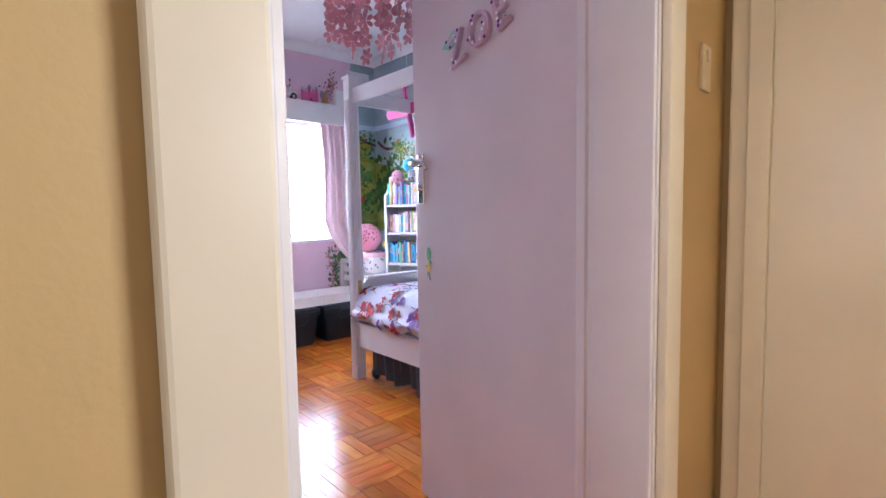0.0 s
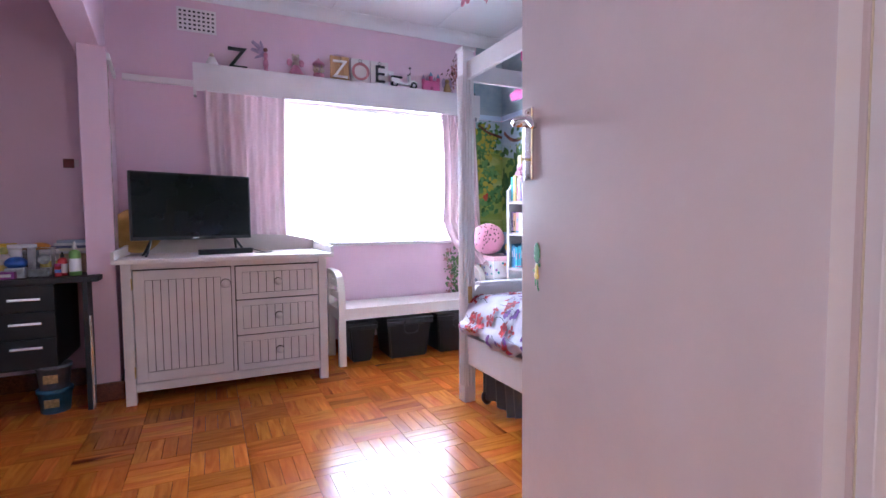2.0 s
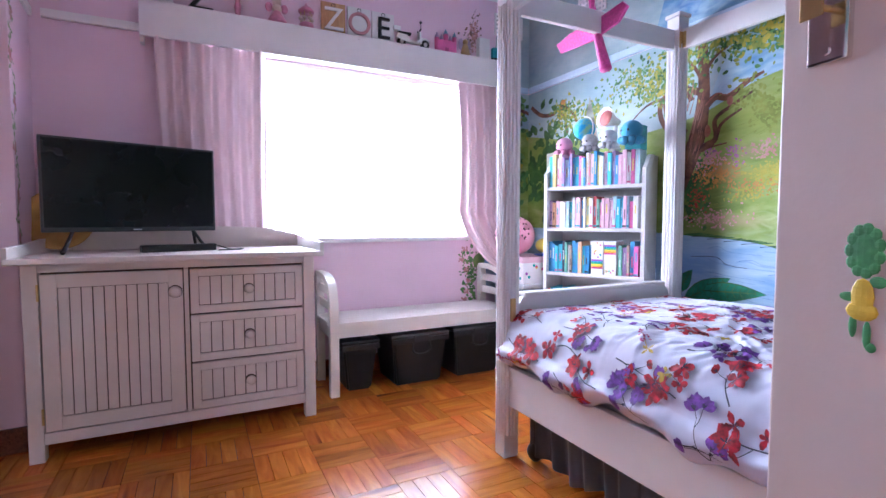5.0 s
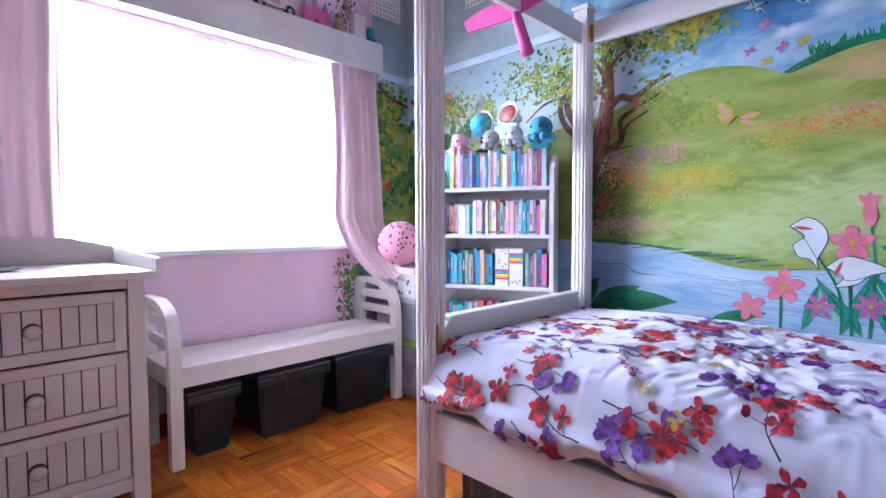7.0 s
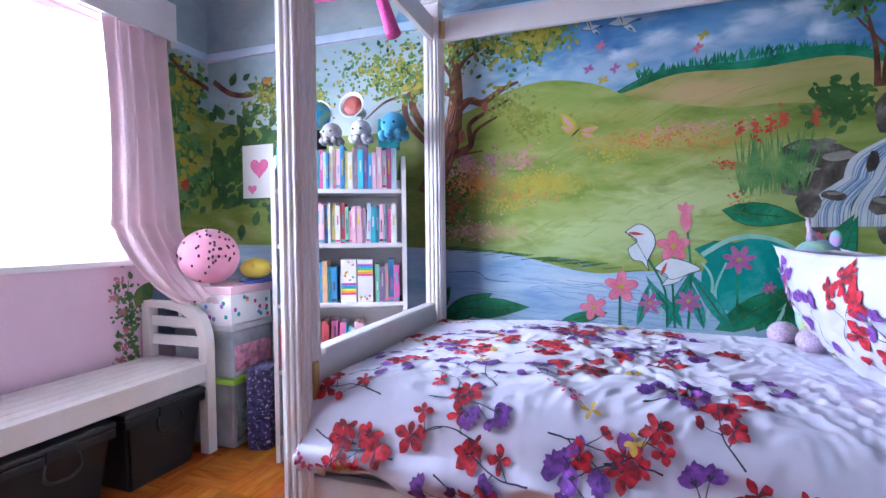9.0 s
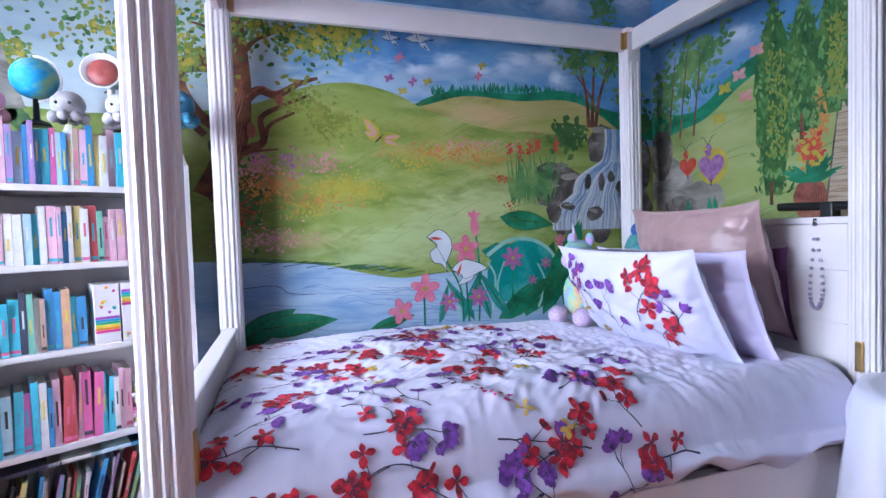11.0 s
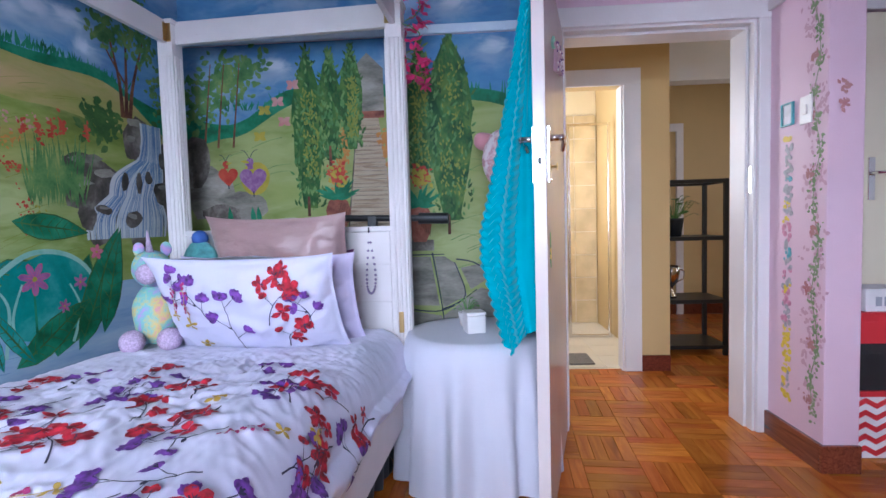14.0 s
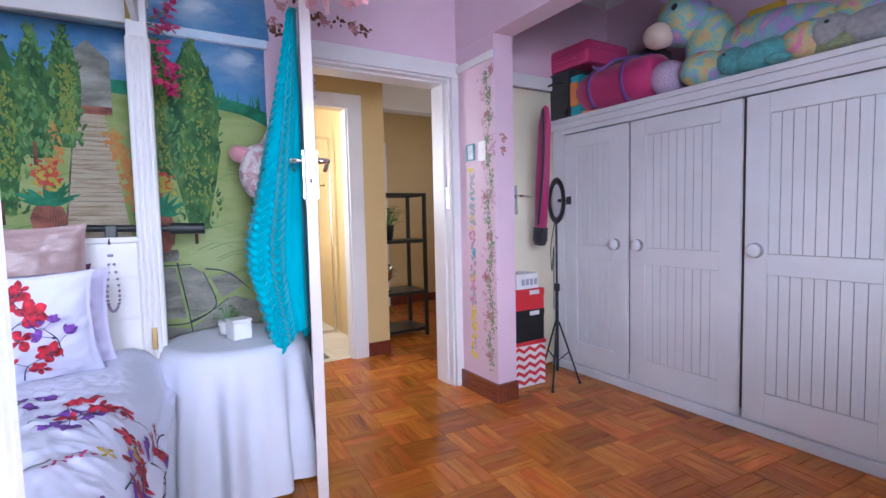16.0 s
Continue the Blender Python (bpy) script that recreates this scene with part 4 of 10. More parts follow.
pp = Prints(lambda u, v: pm @ (front(min(1, max(0, u / 0.72 + 0.5)), min(1, max(0, v / 0.42 + 0.5))) + Vector((0, -0.004, 0))))
pp.branch(-0.03, -0.15, 1.7, 0.24, "purple", 0.034)
pp.branch(-0.12, 0.0, 2.0, 0.15, "purple", 0.030)
pp.branch(0.10, -0.02, 1.2, 0.17, "red", 0.034)
pp.branch(0.14, -0.15, 1.3, 0.15, "red", 0.036)
pp.branch(0.26, -0.06, 1.7, 0.14, "purple", 0.032)
pp.bloom("gold", -0.2, -0.14, 0.03, 4, heart=None)
pp.sprig(-0.21, -0.02, 1.5, 0.16)
pp.sprig(-0.28, 0.0, 1.3, 0.12)
pp.cup("purple", -0.30, 0.06, 0.034, 1.2)
pp.branch(0.20, 0.06, 1.9, 0.12, "red", 0.030)
pp.branch(-0.26, 0.04, 1.2, 0.13, "purple", 0.028)
pp.bloom("red", 0.10, 0.14, 0.032, 5)
pp.done(fp)

# ---- window dressing ----
pel = thing("pelmet", ((XW - 3.652) / 2, 1.82, 2.03), "long white wooden pelmet box over the window", "pelmet")
part("front_board", box(B(), -3.672, -3.652, 0.653, 2.988, 2.03, 2.225, 0.003), FURN, pel, world=True)
part("top_board", box(B(), XW, -3.672, 0.653, 2.988, 2.205, 2.225, 0.002), FURN, pel, world=True)
for y in (0.653, 2.968):
    part("end_board", box(B(), XW, -3.672, y, y + 0.02, 2.0, 2.205, 0.002), FURN, pel, world=True)


def curtain(name, y0t, y1t, tie, seed, label):
    """A gathered curtain from the pelmet; tie: where it is drawn aside (height, y0, y1) and its foot (height, y0, y1)."""
    def f(u, v):
        z = 2.04 - v * (2.04 - tie[1][0])
        k0 = min(1, v / tie[0])
        e = k0 * k0 * (3 - 2 * k0)
        y0 = y0t + (tie[1][1] - y0t) * e
        y1 = y1t + (tie[1][2] - y1t) * e
        w = 0.024 * math.sin(u * 48 + seed + 0.8 * math.sin(v * 3)) + 0.012 * math.sin(u * 21 + seed * 2 + v)
        s = 1 - 0.45 * e * (1 if tie[2] else 0)
        return Vector((-3.685 + w * s + tie[3] * e, y0 + (y1 - y0) * u, z + (0.0 if v < 1 else 0.01 * math.sin(u * 30))))
    return solo(name, sheet(B(), 90, 30, f), PINKC, label, "curtain", "pink curtains", smooth=True)


PINKC = cloth("pale_pink_gingham", (0.72, 0.54, 0.575), 0.015, 0.06, 400, 0.9)
curtain("curtain", 0.72, 1.30, (1.0, (0.93, 0.76, 1.29), False, 0.0), 0.4, "pale pink curtain hanging gathered beside the window")


def swept(u, v):
    """The curtain drawn aside: it falls in folds, then sweeps over the bench arm in one slack belly."""
    fold = 0.020 * math.sin(u * 34 + 2.1 + 0.9 * math.sin(v * 3)) + 0.011 * math.sin(u * 17 + 4 + v)
    if v < 0.72:
        t = v / 0.72
        y0, y1 = 2.605 - 0.01 * t + 0.03 * math.sin(t * 3), 2.955 + 0.03 * t
        return Vector((-3.685 + fold + 0.04 * t, y0 + (y1 - y0) * u, 2.04 - 0.97 * t))
    t = (v - 0.72) / 0.28
    e = t * t * (3 - 2 * t)
    a = Vector((-3.645 + fold, 2.617 + 0.368 * u, 1.07))
    b = Vector((-3.42 + 0.10 * u + fold * 0.4, 2.815 + 0.05 * u, 0.735 + 0.015 * math.sin(u * 9)))
    sag = -0.10 * math.sin(t * math.pi) * (1 - u) - 0.05 * math.sin(t * math.pi)
    return a.lerp(b, e) + Vector((0.03 * math.sin(t * math.pi), 0, sag * (1 - t * 0.3)))


solo("curtain", sheet(B(), 90, 56, swept), PINKC, "pale pink curtain swept aside over the bench arm", "curtain", "pink curtains", smooth=True)


def tail(u, v):
    z = 0.735 - 0.26 * v - 0.05 * v * math.sin(u * 2.6)
    return Vector((-3.42 + 0.10 * u + 0.05 * v + 0.014 * math.sin(u * 22 + v), 2.862 + 0.045 * min(1, v * 3) + 0.02 * math.sin(u * 13) * v, z))


solo("curtain_tail", sheet(B(), 40, 14, tail), PINKC, "pink curtain end draped over the bench arm", "curtain", "pink curtains", smooth=True)

# ---- dresser ----
dr = thing("dresser", (-3.36, 0.845, 0), "worn off-white dresser with beadboard door and three drawers", "dresser")
FX, Y0, Y1, TOP = -3.113, 0.245, 1.445, 0.875
for y in (Y0, Y1 - 0.055):
    for x in (FX - 0.055, -3.64):
        part("leg", box(B(), x, x + 0.055, y, y + 0.055, 0, TOP - 0.02, 0.004), DRESS, dr, world=True)
part("side_panel", box(B(), -3.585, FX - 0.055, Y0 + 0.012, Y0 + 0.03, 0.10, TOP - 0.02), DRESS, dr, world=True)
part("side_panel", box(B(), -3.585, FX - 0.055, Y1 - 0.03, Y1 - 0.012, 0.10, TOP - 0.02), DRESS, dr, world=True)
part("back_panel", box(B(), -3.635, -3.62, Y0 + 0.055, Y1 - 0.055, 0.10, TOP - 0.02), DRESS, dr, world=True)
part("bottom_rail", box(B(), FX - 0.04, FX - 0.004, Y0 + 0.055, Y1 - 0.055, 0.075, 0.125, 0.003), DRESS, dr, world=True)
part("top_rail", box(B(), FX - 0.04, FX - 0.004, Y0 + 0.055, Y1 - 0.055, 0.815, TOP - 0.02, 0.003), DRESS, dr, world=True)
part("divider", box(B(), FX - 0.04, FX - 0.012, 0.842, 0.86, 0.125, 0.815), DRESS, dr, world=True)
# dark colour here shades the gaps round door and drawers
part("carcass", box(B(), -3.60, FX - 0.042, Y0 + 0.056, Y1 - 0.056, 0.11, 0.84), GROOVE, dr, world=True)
part("top", box(B(), -3.68, -3.012, 0.215, 1.475, TOP - 0.02, TOP + 0.006, 0.004), DRESS, dr, world=True)


def lip(pts, w, m):
    bm = prism(B(), pts, w, m)
    return part("tray_edge", bm, DRESS, dr, world=True)


for y in (0.215, 1.457):
    lip([(-3.67, TOP + 0.006), (-3.015, TOP + 0.006), (-3.015, TOP + 0.05), (-3.25, TOP + 0.056), (-3.67, TOP + 0.075)], 0.018, Matrix.Translation((0, y, 0)))
n = 16
arc = [(0.233, TOP + 0.006), (1.457, TOP + 0.006)] + [(1.457 - (1.457 - 0.233) * k / n, TOP + 0.075 + 0.055 * min(1, 3.2 * math.sin(math.pi * k / n)) ** 1.0 * math.sin(math.pi * k / n) ** 0.35) for k in range(n + 1)]
lip(arc, 0.018, Matrix.Translation((-3.65, 0, 0)) @ pose(0, 0, 0, 0, 0, 90))


def beadboard(parent, name, x, y0, y1, z0, z1, fr, mt, n, out=1):
    """A framed door or drawer front with narrow upright boards, its face at x."""
    bm = B()
    t = 0.02
    box(bm, x - t, x, y0, y0 + fr, z0, z1, 0.003)
    box(bm, x - t, x, y1 - fr, y1, z0, z1, 0.002)
    box(bm, x - t, x, y0 + fr, y1 - fr, z0, z0 + fr, 0.002)
    box(bm, x - t, x, y0 + fr, y1 - fr, z1 - fr, z1, 0.002)
    d = part(name, bm, mt, parent, world=True)
    # dark backing paints the shade between the boards
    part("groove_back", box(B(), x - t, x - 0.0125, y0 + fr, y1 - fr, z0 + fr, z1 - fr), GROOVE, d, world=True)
    w = (y1 - y0 - 2 * fr) / n
    for k in range(n):
        part("board", box(B(), x - 0.012, x - 0.0075, y0 + fr + k * w + 0.0022, y0 + fr + (k + 1) * w - 0.0022, z0 + fr + 0.003, z1 - fr - 0.003, 0.0015), mt, d, world=True)
    return d


def knob(parent, p, r, mt, ax=(1, 0, 0)):
    a = Vector(ax)
    m = Matrix.Translation(p) @ a.to_track_quat("Z", "Y").to_matrix().to_4x4()
    # thin dark disc, added as the shadow round the knob's foot
    part("knob_ring", lathe(B(), [(r * 1.12, 0), (r * 1.12, 0.0012), (0, 0.0014)], 20, m), GROOVE if mt is DRESS else GROOVEW, parent, "dark disc for the gap shadow round the knob", world=True)
    part("knob", lathe(B(), [(r * 0.55, 0), (r * 0.42, 0.008), (r * 0.8, 0.014), (r, 0.022), (r * 0.92, 0.031), (r * 0.5, 0.037), (0, 0.038)], 20, m), mt, parent, "round painted wooden knob", True, True)


dd = beadboard(dr, "cabinet_door", FX - 0.002, 0.306, 0.836, 0.131, 0.806, 0.058, DRESS, 10)
knob(dd, (FX - 0.002, 0.805, 0.705), 0.027, DRESS)
for z in (0.20, 0.73):
    part("hinge", cyl(B(), (FX + 0.002, 0.299, z - 0.035), (FX + 0.002, 0.299, z + 0.035), 0.005, seg=8), BRASS, dd, "small dull metal hinge", world=True)
for z0, z1 in ((0.594, 0.806), (0.362, 0.585), (0.131, 0.353)):
    w = beadboard(dr, "drawer", FX - 0.002, 0.867, 1.384, z0, z1, 0.036, DRESS, 9)
    knob(w, (FX - 0.008, 1.125, (z0 + z1) / 2), 0.023, DRESS)

# ---- television ----
tv = thing("television", pose(-3.391, 0.64, TOP + 0.006, 0, 0, 90 + math.degrees(math.atan2(0.226, 0.708))), "black flat-screen television switched off on the dresser", "television")
part("bezel", box(B(), -0.372, 0.372, 0.0, 0.035, 0.10, 0.535, 0.005), BLACKP, tv)
part("screen", box(B(), -0.362, 0.362, -0.0015, 0.0, 0.122, 0.525), mat("dark_glossy_screen", (0.004, 0.005, 0.006), 0.2, 0.1, 4, 0.0, 10), tv, "dark glossy screen")
MATS["dark_glossy_screen"].node_tree.nodes["Principled BSDF"].inputs["Specular IOR Level"].default_value = 0.18
part("back_shell", box(B(), -0.25, 0.25, 0.035, 0.075, 0.14, 0.42, 0.015), BLACKP, tv)
part("badge", box(B(), -0.018, 0.018, -0.002, 0.0, 0.107, 0.113), CHROME, tv, "small silver maker's mark")
for s in (-1, 1):
    bm = B()
    tube(bm, [(s * 0.26, 0.015, 0.10), (s * 0.30, -0.05, 0.012), (s * 0.31, -0.075, 0.006)], 0.008)
    tube(bm, [(s * 0.26, 0.015, 0.10), (s * 0.29, 0.07, 0.012), (s * 0.295, 0.085, 0.006)], 0.008)
    part("foot", bm, BLACKP, tv)
solo("soundbar_box", box(B(), -0.15, 0.19, -0.035, 0.015, 0, 0.035, 0.005), BLACKP, "low black media box under the television", "media box", m=pose(-3.33, 0.80, TOP + 0.006, 0, 0, 107))
solo("tv_cable", tube(B(), spline([(-3.40, 0.98, 0.91), (-3.36, 1.06, 0.885), (-3.40, 1.12, 0.885), (-3.30, 1.10, 0.885), (-3.28, 1.0, 0.885)], 8), 0.003), BLACKP, "thin black cable on the dresser top", "cable", smooth=True)
gp = thing("gold_plate", pose(-3.58, 0.285, TOP + 0.006, 0, 78, 0), "round gold metal plate leaning behind the television", "plate")
part("disc", lathe(B(), [(0, 0.0), (0.10, 0.002), (0.115, 0.012), (0.15, 0.018), (0.155, 0.024), (0.15, 0.026), (0.112, 0.02), (0.098, 0.01), (0, 0.008)], 32, pose(-0.16, 0, 0)), mat("gold_metal", (0.45, 0.28, 0.09), 0.3, 0.2, 14, metal=0.9), gp, smooth=True)

# ---- bench and storage under it ----
BENCHW = mat("warm_white_bench_paint", (0.78, 0.73, 0.68), 0.4, 0.05, 6.0, 0.05, 50)
bn = thing("bench", (-3.51, 2.21, 0), "white painted slatted bench with curved slatted ends", "bench")
BX, BY0, BY1, SZ = -3.315, 1.575, 2.845, 0.435
for y in (BY0, BY1 - 0.05):
    bm = B()
    # front leg sweeps up and back into the arm
    pr_ = [(0, 0), (0.05, 0), (0.05, 0.44)]
    pts = spline([(0.05, 0, 0.44), (0.045, 0, 0.56), (0.0, 0, 0.66), (-0.10, 0, 0.705), (-0.20, 0, 0.715)], 6)
    back = spline([(-0.20, 0, 0.68), (-0.11, 0, 0.665), (-0.035, 0, 0.62), (0.0, 0, 0.54), (0.0, 0, 0.44)], 6)
    prism(bm, [(0.05, 0), (0.05, 0.40)] + [(p.x, p.z) for p in pts] + [(p.x, p.z) for p in back] + [(0, 0)], 0.05, Matrix.Translation((BX - 0.05, y, 0)))
    part("leg", bm, BENCHW, bn, world=True)
    part("leg", box(B(), XW + 0.02, XW + 0.07, y, y + 0.05, 0, 0.70, 0.003), BENCHW, bn, world=True)
    part("arm_rail", box(B(), XW + 0.03, BX - 0.22, y + 0.003, y + 0.047, 0.68, 0.715, 0.004), BENCHW, bn, world=True)
    for z in (0.50, 0.59):
        part("arm_slat", box(B(), XW + 0.07, BX - 0.06 - (0.03 if z > 0.55 else 0), y + 0.016, y + 0.034, z, z + 0.05, 0.003), BENCHW, bn, world=True)
    part("end_apron", box(B(), XW + 0.07, BX - 0.05, y + 0.012, y + 0.038, 0.34, SZ - 0.022), BENCHW, bn, world=True)
part("apron", box(B(), BX - 0.035, BX - 0.012, BY0 + 0.05, BY1 - 0.05, 0.345, SZ - 0.02, 0.002), BENCHW, bn, world=True)
for k in range(6):
    w = (BX - XW - 0.03) / 6
    x0 = XW + 0.03 + k * w
    part("seat_slat", box(B(), x0 + 0.003, x0 + w - 0.003, BY0 + (0.0 if k < 5 else 0.052), BY1 - (0.0 if k < 5 else 0.052), SZ - 0.02, SZ, 0.002), BENCHW, bn, world=True)


def tub(name, x0, x1, y0, y1, h, mt, lidm, label, handle=True):
    t = thing(name, ((x0 + x1) / 2, (y0 + y1) / 2, 0), label, "storage box", "storage boxes under the bench")
    bm = box(B(), x0, x1, y0, y1, 0.001, h - 0.05)
    for v in bm.verts:
        if v.co.z < 0.1:
            v.co.x += math.copysign(0.03, (x0 + x1) / 2 - v.co.x)
            v.co.y += math.copysign(0.03, (y0 + y1) / 2 - v.co.y)
    bmesh.ops.bevel(bm, geom=bm.edges[:], offset=0.012, segments=2, affect="EDGES")
    part("body", bm, mt, t, world=True)
    part("rim", box(B(), x0 - 0.012, x1 + 0.012, y0 - 0.012, y1 + 0.012, h - 0.06, h - 0.025, 0.006), mt, t, world=True)
    part("lid", box(B(), x0 - 0.014, x1 + 0.014, y0 - 0.014, y1 + 0.014, h - 0.024, h, 0.008), lidm, t, world=True)
    ym = (y0 + y1) / 2
    if handle:
        part("clip", box(B(), x1 + 0.012, x1 + 0.02, ym - 0.05, ym + 0.05, h - 0.055, h - 0.01, 0.003), lidm, t, world=True)
        part("handle", tube(B(), spline([(x1 + 0.015, ym - 0.055, h - 0.055), (x1 + 0.02, ym - 0.06, h - 0.10), (x1 + 0.022, ym - 0.03, h - 0.125), (x1 + 0.022, ym + 0.03, h - 0.125), (x1 + 0.02, ym + 0.06, h - 0.10), (x1 + 0.015, ym + 0.055, h - 0.055)], 4), 0.006), lidm, t, "black plastic carrying handle", True, True)


tub("storage_box", -3.65, -3.35, 1.66, 1.87, 0.315, BLACKP, BLACKP, "tall black plastic storage tub under the bench", False)
tub("storage_box", -3.66, -3.31, 1.955, 2.325, 0.33, BLACKP, BLACKP, "black plastic storage box with a clip lid")
tub("storage_box", -3.66, -3.31, 2.385, 2.755, 0.335, BLACKP, BLACKP, "black plastic storage box with a clip lid")

# ---- corner: clear tubs, spotted gift box, ball ----
CLEAR = mat("cloudy_clear_plastic", (0.38, 0.40, 0.43), 0.25, 0.3, 9)
for z, hh, lidc, cont in ((0.0, 0.34, (0.35, 0.62, 0.05), (0.30, 0.35, 0.34)), (0.34, 0.26, (0.55, 0.55, 0.58), (0.6, 0.25, 0.35))):
    t = thing("plastic_crate", (-3.40, 3.0, z), "clear plastic crate of toys with a clip lid", "storage box", "stacked clear crates")
    part("body", box(B(), -3.60, -3.24, 2.875, 3.17, z, z + hh - 0.03, 0.012), CLEAR, t, world=True)
    part("toy_load", box(B(), -3.239, -3.236, 2.89, 3.15, z + 0.03, z + hh * 0.6, 0.001), mat("toys_%d" % (z * 10), cont, 0.6, 0.8, 22), t, "blurred toys behind the plastic", world=True)
    part("lid", box(B(), -3.615, -3.225, 2.865, 3.18, z + hh - 0.03, z + hh, 0.008), mat("crate_lid_%d" % (z * 10), lidc, 0.35), t, world=True)
gb = thing("gift_box", pose(-3.40, 3.01, 0.60), "white cardboard box with coloured spots and pink lid", "box")
part("body", box(B(), -3.57, -3.24, 2.875, 3.16, 0.601, 0.745, 0.002), mat("white_card", (0.78, 0.75, 0.76), 0.7), gb, world=True)
part("lid", box(B(), -3.58, -3.23, 2.865, 3.17, 0.745, 0.785, 0.002), mat("pale_pink_card", (0.72, 0.45, 0.52), 0.7), gb, world=True)
random.seed(5)
for k in range(26):
    side = k % 2
    c = random.choice([(0.6, 0.05, 0.2), (0.02, 0.35, 0.3), (0.7, 0.4, 0.02), (0.15, 0.25, 0.6), (0.35, 0.1, 0.4)])
    if side:
        p0, p1 = (-3.2395, random.uniform(2.895, 3.14), random.uniform(0.62, 0.73)), None
        m = Matrix.Translation(p0) @ pose(0, 0, 0, 0, 90, 0)
    else:
        p0 = (random.uniform(-3.55, -3.26), 2.8745, random.uniform(0.62, 0.73))
        m = Matrix.Translation(p0) @ pose(0, 0, 0, 90, 0, 0)
    part("spot", lathe(B(), [(0.011, 0), (0.011, 0.0008), (0, 0.001)], 10, m), mat("spot_%d" % (int(c[0] * 100) + int(c[2] * 10)), c, 0.7), gb, world=True)
ball_t = thing("plush_ball", (-3.42, 2.93, 0.786), "round pink plush cushion with black seed dots", "plush")
part("body", ball(B(), (-3.42, 2.93, 0.928), 0.142, 1, 1, 0.97, 32, 20), cloth("pink_plush", (0.60, 0.24, 0.34), 0, 0.1, 200), ball_t, "", True, True)
for k in range(46):
    d = Vector((random.gauss(0.6, 0.6), random.gauss(-0.6, 0.6), random.gauss(0.3, 0.6))).normalized()
    p = Vector((-3.42, 2.93, 0.928)) + Vector((d.x, d.y, d.z * 0.97)) * 0.1415
    part("seed", ball(B(), p, 0.006, 1, 1, 1.4, 6, 4), BLACKP, ball_t, world=True)
solo("yellow_plush", ball(ball(B(), (0, 0, 0.055), 0.085, 1, 0.8, 0.62, 20, 12), (0.03, -0.055, 0.075), 0.02, 1, 0.4, 1), cloth("yellow_plush_cloth", (0.72, 0.55, 0.06), 0, 0.1, 200), "small yellow plush toy on the spotted box", "plush", smooth=True, m=pose(-3.27, 3.09, 0.805))
solo("blue_cushion", ball(B(), (0, 0, 0.01), 0.09, 1, 0.9, 0.12, 20, 8), cloth("blue_felt", (0.02, 0.08, 0.45), 0), "flat blue felt toy under the yellow plush", "plush", smooth=True, m=pose(-3.27, 3.09, 0.786))
solo("patterned_bag", box(B(), -0.06, 0.06, -0.10, 0.10, 0, 0.40, 0.03), mat("navy_patterned_cloth", (0.05, 0.04, 0.14), 0.8, 0.9, 45, spots=((0.45, 0.42, 0.6), 70.0, 0.58)), "navy and white patterned cloth bag by the crates", "bag", m=pose(-3.14, 2.98, 0, 0, 0, 20))

# ---- bookcase, set across the corner ----
bc = thing("bookcase", pose(-2.682, 2.945, 0, 0, 0, 25.0), "white painted open bookcase full of books", "bookcase")
HWB, DB = 0.30, 0.24
# local x runs along the front, local y goes back
for s in (-1, 1):
    x = s * HWB - (0.02 if s > 0 else 0)
    out = [(0, 0), (DB, 0), (DB, 1.40)] + [(0.10 - 0.10 * k / 8, 1.40 - 0.06 * (1 - math.cos(math.pi * k / 8)) / 2 - 0.02 * k / 8) for k in range(9)]
    m = Matrix.Translation((x, 0, 0)) @ Matrix(((0, 1, 0, 0), (1, 0, 0, 0), (0, 0, 1, 0), (0, 0, 0, 1)))
    part("side", prism(B(), out, 0.02, m), WHITE, bc)
part("back", box(B(), -HWB + 0.02, HWB - 0.02, DB - 0.008, DB, 0.05, 1.30), WHITE, bc)
SH = (0.12, 0.42, 0.72, 0.99, 1.236)
for z in SH:
    part("shelf", box(B(), -HWB + 0.02, HWB - 0.02, 0.004, DB - 0.008, z - 0.02, z, 0.002), WHITE, bc)
part("plinth", box(B(), -HWB + 0.02, HWB - 0.02, 0.02, 0.035, 0, 0.10), WHITE, bc)
BM = bc.matrix_basis.copy()
PAGES = mat("book_pages", (0.72, 0.68, 0.58), 0.9, 0.1, 200)
COLS = [((0.10, 0.52, 0.66), "turquoise"), ((0.08, 0.30, 0.58), "blue"), ((0.66, 0.14, 0.36), "magenta"), ((0.78, 0.48, 0.58), "pink"), ((0.82, 0.81, 0.80), "white"), ((0.76, 0.66, 0.25), "yellow"), ((0.55, 0.09, 0.10), "red"), ((0.05, 0.05, 0.08), "black"), ((0.42, 0.28, 0.55), "purple"), ((0.52, 0.72, 0.80), "pale blue"), ((0.25, 0.56, 0.42), "green"), ((0.72, 0.42, 0.24), "orange"), ((0.45, 0.34, 0.27), "brown")]


